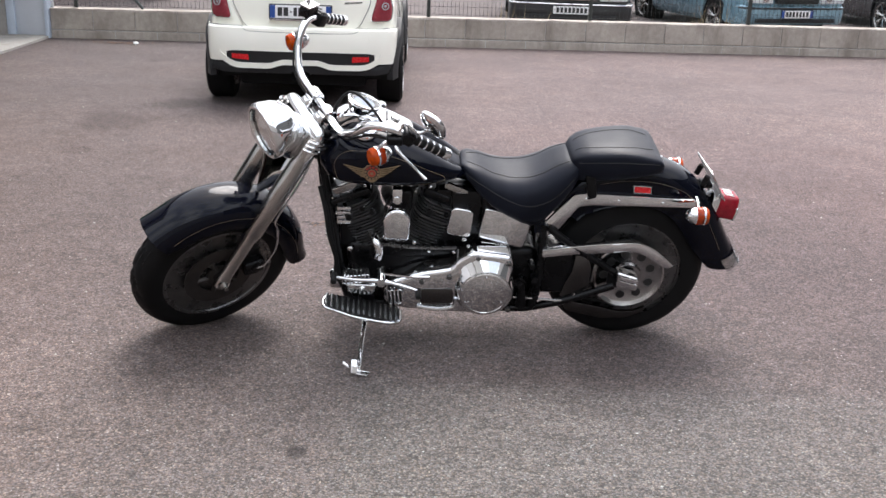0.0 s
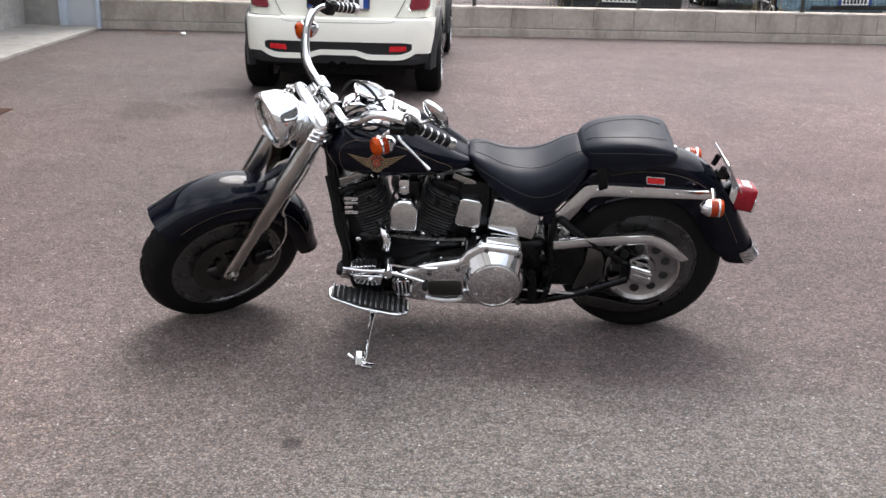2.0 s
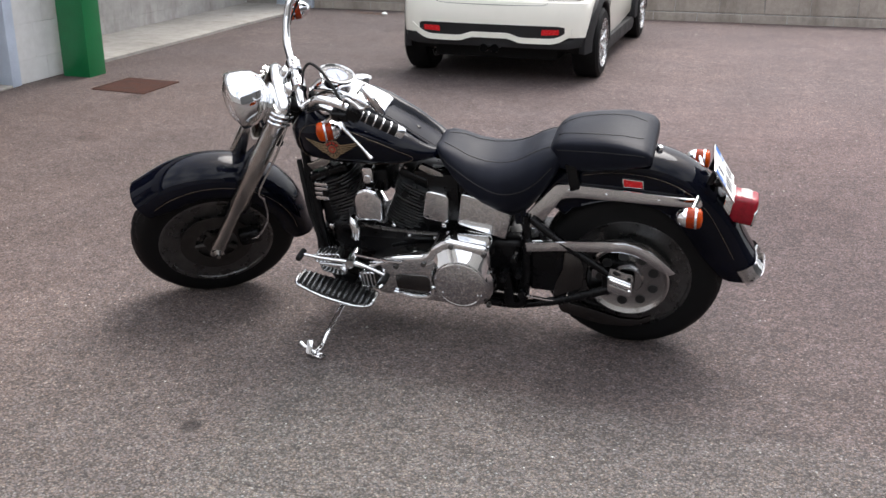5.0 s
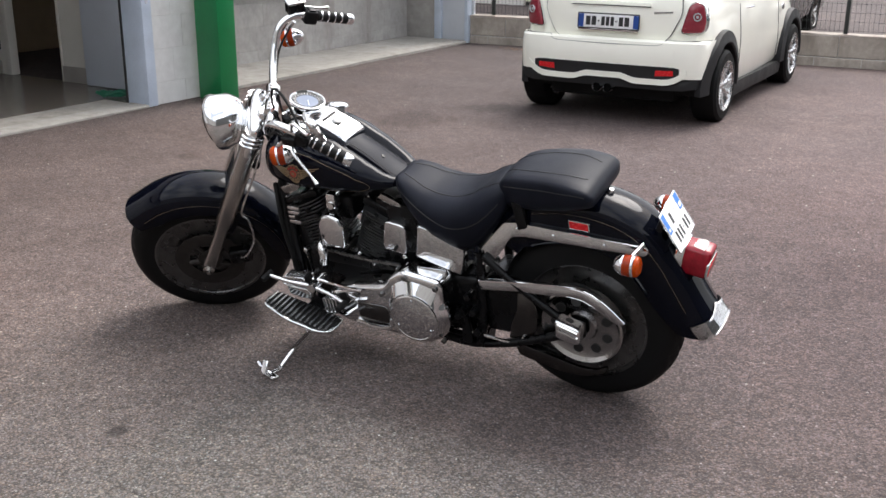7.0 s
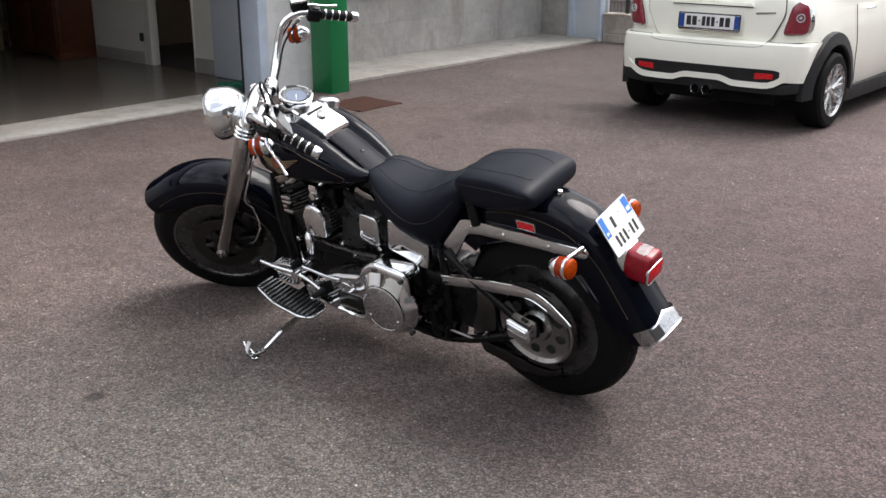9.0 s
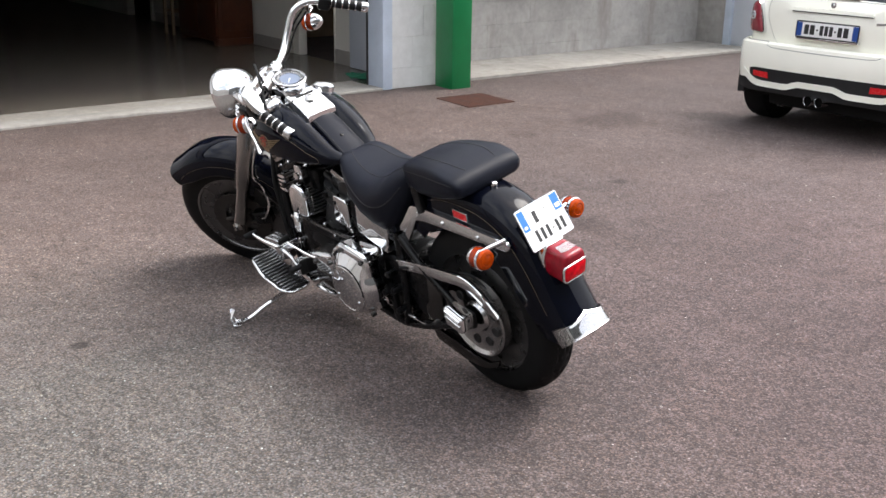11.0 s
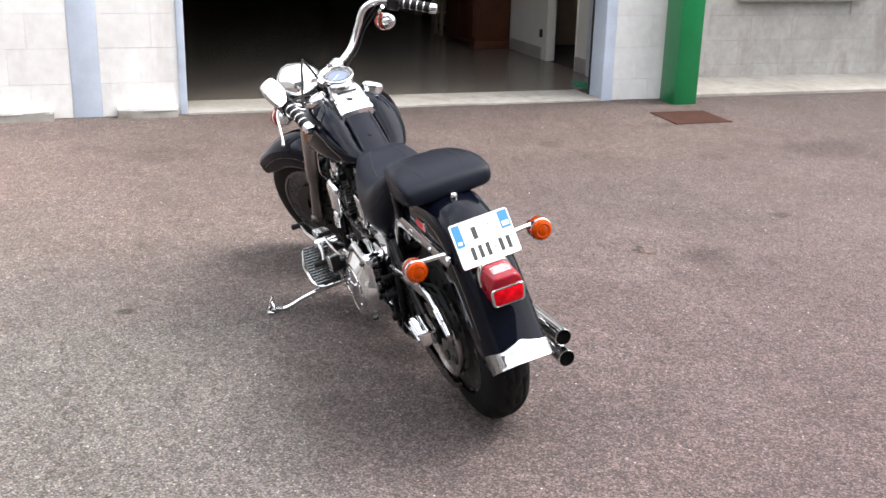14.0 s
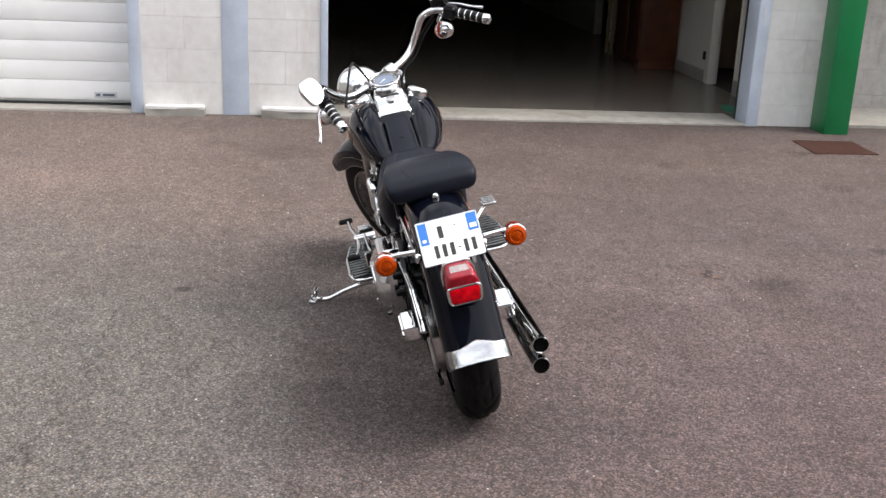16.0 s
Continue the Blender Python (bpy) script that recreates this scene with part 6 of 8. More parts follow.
rf_bm, rf_pts = fender_rear()
rear_fender = bike_part("rear_fender", rf_bm, BLACK_PAINT, "glossy black rear fender", angle=45)
for s in (1, -1):
    line = [(0.14, 0.742), (0.05, 0.758), (-0.06, 0.756), (-0.16, 0.732), (-0.24, 0.685), (-0.30, 0.615), (-0.345, 0.535), (-0.39, 0.45)]
    bike_part("pinstripe", tube([(x, s * 0.1005, z) for x, z in line], 0.0007, 5, 5), STRIPE, "", False, rear_fender)
    refl = bike_part("reflector_frame", plate(round_poly([(0.008, 0.742), (0.004, 0.709), (-0.068, 0.706), (-0.066, 0.738)], 0.004), s * 0.097, s * 0.105, 0.0015), CHROME, "", False, rear_fender)
    bike_part("reflector", plate(round_poly([(0.003, 0.738), (0.0, 0.713), (-0.064, 0.710), (-0.062, 0.734)], 0.003), s * 0.1045, s * 0.1065), RED_REFLECTOR, "red side reflector", False, rear_fender)
    strut = bike_part("fender_strut", plate(round_poly([(0.19, 0.708), (-0.262, 0.686), (-0.272, 0.668), (-0.258, 0.651), (0.165, 0.656), (0.215, 0.648), (0.300, 0.522), (0.345, 0.500), (0.372, 0.52), (0.36, 0.555), (0.238, 0.702)], 0.012), s * 0.100, s * 0.116, 0.004, 2), CHROME, "chrome fender strut")
    for x, z in ((0.19, 0.682), (0.06, 0.676), (-0.12, 0.669), (0.335, 0.525)):
        bike_part("bolt", lathe([(0.0, 0.008), (0.006, 0.008), (0.008, 0.0)], 10, (x, s * 0.116, z), (0, s, 0)), CHROME, "", False, strut)
    # rear indicators on chrome stalks
    io = Vector((-0.238, s * 0.212, 0.672))
    ind = bike_part("indicator", lathe([(-0.054, 0.0), (-0.052, 0.010), (-0.042, 0.023), (-0.026, 0.032), (-0.016, 0.0345), (-0.012, 0.033)], 28, io, (-1, 0, 0)), CHROME, "round chrome indicator with an amber lens")
    bike_part("barrel", lathe([(-0.016, 0.0338), (-0.014, 0.0352), (0.010, 0.0358), (0.012, 0.034)], 28, io, (-1, 0, 0)), AMBER_RED, "", False, ind)
    bike_part("lens", lathe([(0.012, 0.0345), (0.026, 0.034), (0.032, 0.031), (0.036, 0.022), (0.0345, 0.018), (0.037, 0.012), (0.038, 0.0)], 28, io, (-1, 0, 0)), AMBER, "", False, ind)
    bike_part("lens_ring", lathe([(0.010, 0.034), (0.012, 0.0372), (0.019, 0.0372), (0.021, 0.034)], 28, io, (-1, 0, 0), closed=True), CHROME, "", False, ind)
    bike_part("indicator_stalk", tube([(-0.250, s * 0.112, 0.690), (-0.247, s * 0.14, 0.692), (-0.236, s * 0.20, 0.690)], [0.011, 0.0085, 0.0085], 4, 10), CHROME, "", False, ind)


def fender_tip():
    """The pointed chrome end of the rear fender."""
    rings = []
    tail = rf_pts[-13:]
    m = len(tail)
    for i, q in enumerate(tail):
        d = (tail[min(i + 1, m - 1)] - tail[max(i - 1, 0)]).normalized()
        inward = Vector((d.z, 0, -d.x))
        if inward.dot(HUB_R - q) < 0:
            inward = -inward
        rings.append((q, inward, i / (m - 1)))
    bm = bmesh.new()
    cols = []
    angles = [k / 12 for k in range(-12, 13)]
    for a in angles:
        y = 0.1025 * math.copysign(1 - (1 - abs(a)) ** 1.7, a) if abs(a) < 1 else 0.1025 * a
        o = 0.07 * abs(a) ** 3.2 - 0.003
        # the upper edge dips to both sides of a centre point
        start = 0.57 + 0.11 * min(abs(a) / 0.40, 1) ** 0.7 - 0.10 * max(0, abs(a) - 0.5)
        col = []
        for k in range(7):
            t = start + (1.04 - start) * k / 6
            j = min(int(t * (m - 1)), m - 2)
            w = t * (m - 1) - j
            q, inn = rings[j][0].lerp(rings[j + 1][0], w), rings[j][1].lerp(rings[j + 1][1], min(w, 1))
            col.append(q + inn * o + Vector((0, y, 0)))
        cols.append(col)
    outer = skin(cols, closed=False, caps=False)
    bmesh.ops.solidify(outer, geom=outer.faces[:], thickness=0.003)
    return outer


bike_part("fender_tip", fender_tip(), CHROME, "pointed chrome fender tip", False, rear_fender, 60)

# tail light
tl = plate(round_poly([(-0.058, -0.052), (0.058, -0.052), (0.062, 0.02), (0.045, 0.062), (-0.045, 0.062), (-0.062, 0.02)], 0.018, 4), -0.05, 0.05, 0.014, 3)
TAIL_M = Matrix.Translation((-0.402, 0.003, 0.610)) @ Matrix.Rotation(radians(90), 4, "Z") @ Matrix.Rotation(radians(-10), 4, "X") @ Matrix.Diagonal((0.86, 0.92, 0.88, 1))
tail_light = bike_part("tail_light", tl, RED_BODY, "red tail light in a chrome surround")
tail_light.data.transform(TAIL_M)
cb = bike_part("tail_base", plate(round_poly([(-0.062, -0.056), (0.062, -0.056), (0.066, 0.02), (0.048, 0.068), (-0.048, 0.068), (-0.066, 0.02)], 0.018, 4), -0.075, -0.042, 0.004), CHROME, "", False, tail_light)
cb.data.transform(TAIL_M)
lf = bike_part("lens", plate(round_poly([(-0.052, -0.046), (0.052, -0.046), (0.057, 0.016), (-0.057, 0.016)], 0.016, 4), 0.040, 0.0525, 0.004, 2), RED_LENS, "bright red stop lens", False, tail_light)
lf.data.transform(TAIL_M)
lr = bike_part("lens_rim", tube([(x, 0.047, z) for x, z in round_poly([(-0.056, -0.05), (0.056, -0.05), (0.060, 0.018), (-0.060, 0.018)], 0.018, 4)], 0.0055, 1, 8, closed=True, smooth=False), CHROME, "", False, tail_light)
lr.data.transform(TAIL_M)
cw = bike_part("plate_lamp_window", plate(round_poly([(-0.036, -0.022), (0.036, -0.022), (0.032, 0.020), (-0.032, 0.020)], 0.008), -0.002, 0.002), CLEAR_LENS, "", False, tail_light)
cw.data.transform(TAIL_M @ Matrix.Translation((0, 0.0, 0.0615)) @ Matrix.Rotation(radians(90), 4, "X") @ Matrix.Diagonal((1, 1, 1, 1)))

# number plate on its bracket
pc = Vector((-0.330, 0.002, 0.735))
pr_ = Vector((0.01, -0.182, 0.0)).normalized()
pu = Vector((0.074, 0.0, 0.126)).normalized()
pn = pr_.cross(pu).normalized()
PLATE_M = Matrix(((pr_.x, pn.x, pu.x, pc.x), (pr_.y, pn.y, pu.y, pc.y), (pr_.z, pn.z, pu.z, pc.z), (0, 0, 0, 1)))
# y of the plate's own axes points backwards when negative x is seen from behind
sgn = 1 if pn.x < 0 else -1
npl = bike_part("number_plate", plate(round_poly([(-0.0955, -0.0675), (0.0955, -0.0675), (0.0955, 0.0675), (-0.0955, 0.0675)], 0.006), -0.0015, 0.0015), PLATE_WHITE, "white number plate with blue bands, its characters blanked")
npl.data.transform(PLATE_M)
marks = [(-0.093, -0.066, -0.004, 0.065, PLATE_BLUE), (0.062, 0.094, 0.010, 0.065, PLATE_BLUE), (-0.034, -0.018, 0.008, 0.046, INK), (0.020, 0.026, 0.037, 0.041, INK)]
marks += [(x - 0.0065, x + 0.0065, -0.052, -0.012, INK) for x in (-0.050, -0.025, 0.0, 0.044, 0.069)] + [(0.017, 0.027, -0.034, -0.030, INK), (-0.087, -0.074, 0.005, 0.014, PLATE_WHITE), (0.068, 0.090, 0.018, 0.032, PLATE_WHITE)]
for k, (x0, x1, z0, z1, mt) in enumerate(marks):
    lift = 0.0015 if k < 10 else 0.0022
    mk = bike_part("plate_bar", block(x0, x1, sgn * lift, sgn * (lift + 0.0007), z0, z1), mt, "", False, npl)
    mk.data.transform(PLATE_M)
pf = bike_part("plate_frame", tube([(x, 0, z) for x, z in round_poly([(-0.0965, -0.0685), (0.0965, -0.0685), (0.0965, 0.0685), (-0.0965, 0.0685)], 0.006)], 0.003, 1, 6, closed=True, smooth=False), CHROME, "", False, npl)
pf.data.transform(PLATE_M)
bike_part("plate_bracket", join(block(-0.335, -0.29, -0.03, 0.03, 0.695, 0.712, 0.003), tube([(-0.30, 0.05, 0.76), (-0.285, 0.05, 0.72)], 0.012, 1, 10, smooth=False), tube([(-0.30, -0.05, 0.76), (-0.285, -0.05, 0.72)], 0.012, 1, 10, smooth=False)), BLACK_METAL, "", False, npl)

# ---- swingarm, drive and axle ----
swing = bike_part("swingarm", tube([(0.37, 0.0, 0.33), (0.33, 0.0, 0.33)], 0.05, 1, 16, smooth=False), BLACK_METAL, "black triangular swingarm")
for s in (1, -1):
    bike_part("upper_arm", tube([(0.33, s * 0.118, 0.555), (0.22, s * 0.128, 0.475), (0.035, s * 0.132, 0.352)], 0.0145, 3, 12), BLACK_METAL, "", False, swing)
    bike_part("lower_arm", tube([(0.37, s * 0.12, 0.17), (0.22, s * 0.130, 0.215), (0.035, s * 0.134, 0.292)], 0.0165, 3, 12), BLACK_METAL, "", False, swing)
    bike_part("upright", tube([(0.345, s * 0.118, 0.57), (0.352, s * 0.12, 0.36), (0.375, s * 0.12, 0.17)], 0.0155, 3, 12), BLACK_METAL, "", False, swing)
    bike_part("axle_plate", plate(round_poly([(0.065, 0.370), (-0.05, 0.358), (-0.05, 0.295), (0.065, 0.278)], 0.015), s * 0.122, s * 0.136, 0.004), BLACK_METAL, "", False, swing)
    bike_part("axle_cover", add(plate(round_poly([(0.040, 0.392), (-0.052, 0.362), (-0.046, 0.300), (0.040, 0.318)], 0.014), s * 0.134, s * 0.196, 0.009, 3), join(*[tube([(0.030, s * 0.197, 0.376 - 0.020 * k), (-0.043, s * 0.197, 0.352 - 0.020 * k)], 0.0055, 1, 8, smooth=False) for k in range(2)])), CHROME, "ribbed chrome axle cover")
for x, z in ((0.37, 0.335), (0.385, 0.40), (0.36, 0.25), (0.43, 0.31)):
    bike_part("pivot_bolt", lathe([(0.13, 0.014), (0.175, 0.013), (0.178, 0.0)], 14, (x, 0, z)), BLACK_METAL, "", False, swing)
bike_part("shock", lathe([(0.0, 0.03), (0.26, 0.03)], 18, (0.62, 0.05, 0.155), (-1, 0, 0.05)), BLACK_METAL, "", False, swing)
bike_part("side_box", block(0.20, 0.345, -0.085, 0.118, 0.235, 0.455, 0.02, 3), BLACK_METAL, "", False, swing)
bike_part("vertical_lever", join(plate(round_poly([(0.43, 0.30), (0.405, 0.30), (0.39, 0.19), (0.415, 0.175), (0.435, 0.19)], 0.008), 0.13, 0.148, 0.003), lathe([(0.13, 0.022), (0.16, 0.02), (0.162, 0.0)], 18, (0.425, 0, 0.318))), BLACK_METAL, "", False, swing)


def pulley():
    bm = lathe([(0.084, 0.04), (0.084, 0.138), (0.080, 0.152), (0.112, 0.152), (0.116, 0.145), (0.108, 0.134), (0.104, 0.128), (0.100, 0.06), (0.112, 0.052), (0.112, 0.04)], 64, HUB_R)
    return bm


pul = bike_part("belt_pulley", pulley(), PULLEY, "round chrome belt pulley with drilled holes", False, rear_wheel)
# black discs on the uncut face paint the darkness of the drilled holes
for k in range(9):
    a = 2 * math.pi * k / 9
    bike_part("hole", lathe([(0.1035, 0.0), (0.1042, 0.0165), (0.106, 0.0175), (0.1035, 0.019)], 18, HUB_R + Vector((0.098 * math.cos(a), 0, 0.098 * math.sin(a)))), INK, "", False, pul)
bike_part("drive_belt", join(tube([(0.30, 0.096, 0.39), (0.02, 0.096, 0.482), (-0.06, 0.096, 0.470), (-0.12, 0.096, 0.425), (-0.153, 0.096, 0.34), (-0.13, 0.096, 0.24), (-0.06, 0.096, 0.185), (0.02, 0.096, 0.175), (0.30, 0.096, 0.25)], 0.006, 6, 8, flat=1.0)), RUBBER, "", False, swing)
guard = round_poly([(0.345, 0.464), (0.134, 0.492), (0.0, 0.502), (-0.06, 0.494), (-0.115, 0.466), (-0.16, 0.428), (-0.198, 0.392), (-0.176, 0.378), (-0.138, 0.396), (-0.09, 0.430), (-0.045, 0.453), (0.0, 0.459), (0.10, 0.449), (0.20, 0.444), (0.345, 0.424)], 0.01, 3)
bike_part("belt_guard", plate(guard, 0.122, 0.142, 0.004), CHROME, "curved chrome belt guard")
bike_part("guard_lip", tube([(x, 0.143, z) for x, z in ((0.345, 0.462), (0.134, 0.490), (0.0, 0.500), (-0.06, 0.492), (-0.115, 0.464), (-0.16, 0.426), (-0.193, 0.394))], 0.004, 6, 8), CHROME, "", False, swing)
bike_part("lower_belt_guard", plate(round_poly([(0.24, 0.205), (0.10, 0.175), (0.0, 0.150), (-0.07, 0.150), (-0.12, 0.175), (-0.11, 0.145), (-0.04, 0.115), (0.06, 0.112), (0.22, 0.150)], 0.012), 0.10, 0.116, 0.003), SHADED_CHROME, "polished lower belt guard")
bike_part("debris_guard", plate(round_poly([(0.205, 0.432), (0.150, 0.415), (0.132, 0.365), (0.138, 0.285), (0.168, 0.235), (0.252, 0.225), (0.238, 0.290), (0.212, 0.350)], 0.012), 0.119, 0.127, 0.003), SHADED_CHROME, "polished guard ahead of the rear pulley")
bike_part("brake_rod", tube([(0.47, 0.135, 0.232), (0.36, 0.137, 0.225), (0.25, 0.137, 0.215), (0.205, 0.135, 0.228), (0.19, 0.13, 0.245)], 0.0055, 5, 8), CHROME, "", False, swing)
bike_part("rear_caliper", block(-0.11, -0.03, -0.135, -0.08, 0.36, 0.45, 0.014, 3), CHROME, "", False, swing)
bike_part("rear_disc", lathe([(-0.076, 0.07), (-0.076, 0.146), (-0.082, 0.146), (-0.082, 0.07)], 48, HUB_R, closed=True), DISC, "", False, rear_wheel)

# ---- exhaust on the right ----
for pts in ([(1.02, -0.09, 0.60), (1.09, -0.155, 0.57), (1.10, -0.192, 0.43), (1.00, -0.212, 0.322), (0.80, -0.219, 0.287), (0.45, -0.225, 0.277), (0.10, -0.229, 0.272), (-0.227, -0.232, 0.268)],
            [(0.80, -0.09, 0.60), (0.78, -0.155, 0.54), (0.82, -0.192, 0.352), (0.72, -0.209, 0.242), (0.50, -0.213, 0.224), (0.20, -0.215, 0.218), (-0.264, -0.216, 0.211)]):
    ex = bike_part("exhaust_pipe", tube(pts, [0.020] * 3 + [0.023] + [0.029] * (len(pts) - 4), 8, 20), CHROME, "long chrome drag exhaust pipe")
    e = Vector(pts[-1])
    bike_part("pipe_mouth", lathe([(-0.005, 0.0292), (0.012, 0.0298), (0.013, 0.027), (-0.005, 0.0262)], 24, e, (-1, 0, -0.01), closed=True), CHROME, "", False, ex)
    bike_part("pipe_bore", lathe([(0.004, 0.0), (0.004, 0.0268), (0.006, 0.0268), (0.006, 0.0)], 24, e, (-1, 0, -0.01)), BORE_SHADE, "", False, ex)
bike_part("brake_pedal", join(tube([(0.95, -0.21, 0.272), (1.03, -0.27, 0.340), (1.09, -0.333, 0.38)], 0.009, 4, 10), block(1.05, 1.15, -0.373, -0.308, 0.375, 0.39, 0.006), *[block(1.058 + 0.018 * k, 1.066 + 0.018 * k, -0.368, -0.313, 0.388, 0.397, 0.002) for k in range(5)]), CHROME, "chrome rear brake pedal")
bike_part("cam_cover", lathe([(-0.10, 0.10), (-0.125, 0.095), (-0.135, 0.07), (-0.137, 0.0)], 32, (0.93, 0, 0.33)), CHROME, "", False, engine)

# ---- parked cars ----
CAR_WHITE = surface("ivory_car_paint", (0.925, 0.915, 0.815), 0.16, var=0.03, scale=2, fine=40, coat=0.6, rvar=0.05)
CAR_BLACK = surface("black_car_plastic", (0.016, 0.016, 0.017), 0.55, var=0.2, scale=9, fine=140, relief=0.1, spec=0.3)
CAR_GREY = surface("dark_grey_car_paint", (0.055, 0.06, 0.06), 0.2, 0.3, var=0.06, coat=0.5)
CAR_BLUE = surface("light_blue_car_paint", (0.20, 0.33, 0.40), 0.22, 0.35, var=0.05, coat=0.5)
CAR_DARK = surface("charcoal_car_paint", (0.022, 0.024, 0.028), 0.22, 0.2, var=0.06, coat=0.5)
CAR_GLASS = surface("dark_car_glass", (0.012, 0.014, 0.02), 0.03, var=0.05, spec=0.8)
UNDER = surface("dark_underbody", (0.012, 0.012, 0.012), 0.8, var=0.2, spec=0.1)
LIGHT_GLASS = surface("headlamp_glass", (0.62, 0.65, 0.68), 0.08, 0.3, var=0.1, scale=30, fine=140, relief=0.3)
DARK_RED_LENS = surface("dull_red_lens", (0.23, 0.022, 0.036), 0.18, var=0.12, scale=30, fine=160, coat=0.4)
GREY_BUMPER = surface("grey_bumper_plastic", (0.020, 0.021, 0.022), 0.42, var=0.1)
PLATE_BLUE2 = surface("blue_plate_edge", (0.010, 0.055, 0.26), 0.35, var=0.04)


def cut(ob, cutters):
    """Cuts solids out of a mesh for good."""
    tmp = []
    for bm in cutters:
        bmesh.ops.recalc_face_normals(bm, faces=bm.faces[:])
        me = bpy.data.meshes.new("cutter")
        bm.to_mesh(me)
        bm.free()
        c = new("cutter", me)
        c.parent = ob.parent
        tmp.append(c)
        md = ob.modifiers.new("cut", "BOOLEAN")
        md.operation, md.solver, md.object = "DIFFERENCE", "EXACT", c
    bpy.context.view_layer.update()
    me = bpy.data.meshes.new_from_object(ob.evaluated_get(bpy.context.evaluated_depsgraph_get()))
    ob.modifiers.clear()
    ob.data = me
    for c in tmp:
        bpy.data.objects.remove(c)
    me.set_sharp_from_angle(angle=radians(35))
    return ob


def hull(stations, n=None):
    """A car's shell: stations (y, [(half width, z), ...] from the sill up to the centre line); mirrored and closed."""
    rings = []
    for y, side in stations:
        right = [Vector((w, y, z)) for w, z in side]
        rings.append(right + [Vector((-q.x, q.y, q.z)) for q in reversed(right)])
    return skin(rings)


def smooth_stations(st, n=4):
    """Splines between stations along the car."""
    count = len(st[0][1])
    paths = [spline([(w, y, z) for y, side in st for w, z in [side[k]]], n) for k in range(count)]
    return [(paths[0][i].y, [(max(p[i].x, 0.0), p[i].z) for p in paths]) for i in range(len(paths[0]))]


def car_wheel(car, x, y, r, width, side, spokes, rim_mat):
    """One road wheel; side +1 faces +x."""
    o = Vector((x, y, r))
    prof = [(-width / 2, r * 0.66), (-width / 2, r * 0.9), (-width / 2 + 0.02, r * 0.985), (-width / 4, r), (width / 4, r), (width / 2 - 0.02, r * 0.985), (width / 2, r * 0.9), (width / 2, r * 0.66)]
    w = part("wheel", lathe(prof, 48, o, (side, 0, 0), closed=True), TYRE, car)
    part("rim", lathe([(-width / 2, r * 0.65), (width / 2 - 0.005, r * 0.655), (width / 2 + 0.004, r * 0.68), (width / 2 + 0.004, r * 0.70), (width / 2 - 0.01, r * 0.64), (0.02, r * 0.60), (0.0, r * 0.58)], 48, o, (side, 0, 0), closed=False), rim_mat, w)
    part("brake_drum", lathe([(0.0, 0.0), (0.01, r * 0.5), (0.02, r * 0.5), (0.02, 0.0)], 32, o, (side, 0, 0)), UNDER, w)
    part("hub", lathe([(0.02, r * 0.16), (width / 2 - 0.035, r * 0.15), (width / 2 - 0.025, r * 0.1), (width / 2 - 0.022, 0.0)], 24, o, (side, 0, 0)), rim_mat, w)
    for k in range(spokes):
        a = 2 * math.pi * k / spokes + 0.3
        for d in (-0.09, 0.09):
            pts = [o + Vector((side * (width / 2 - 0.04), r * q * math.cos(a + d * t), r * q * math.sin(a + d * t))) + Vector((side * e, 0, 0)) for q, t, e in ((0.13, 0.8, 0.0), (0.38, 1.0, 0.012), (0.655, 1.5, 0.022))]
            part("spoke", tube(pts, [r * 0.045, r * 0.038, r * 0.045], 3, 6), rim_mat, w)
    return w


def plate_bars(parent, m, w, h, bars, style):
    """A number plate with its characters blanked to bars; x across, z up, facing -y."""
    p = part("number_plate", block(-w / 2, w / 2, -0.004, 0.004, -h / 2, h / 2, 0.0015), PLATE_WHITE, parent, "white number plate, its characters blanked to bars", m)
    for x0, x1, z0, z1, mt in bars:
        part("plate_bar", block(x0, x1, -0.0052, -0.0042, z0, z1), mt, p, "", m)
    part("plate_frame", tube([(x, -0.003, z) for x, z in round_poly([(-w / 2 - 0.004, -h / 2 - 0.004), (w / 2 + 0.004, -h / 2 - 0.004), (w / 2 + 0.004, h / 2 + 0.004), (-w / 2 - 0.004, h / 2 + 0.004)], 0.008)], 0.005, 1, 6, closed=True, smooth=False), CAR_BLACK, p, "", m)
    return p


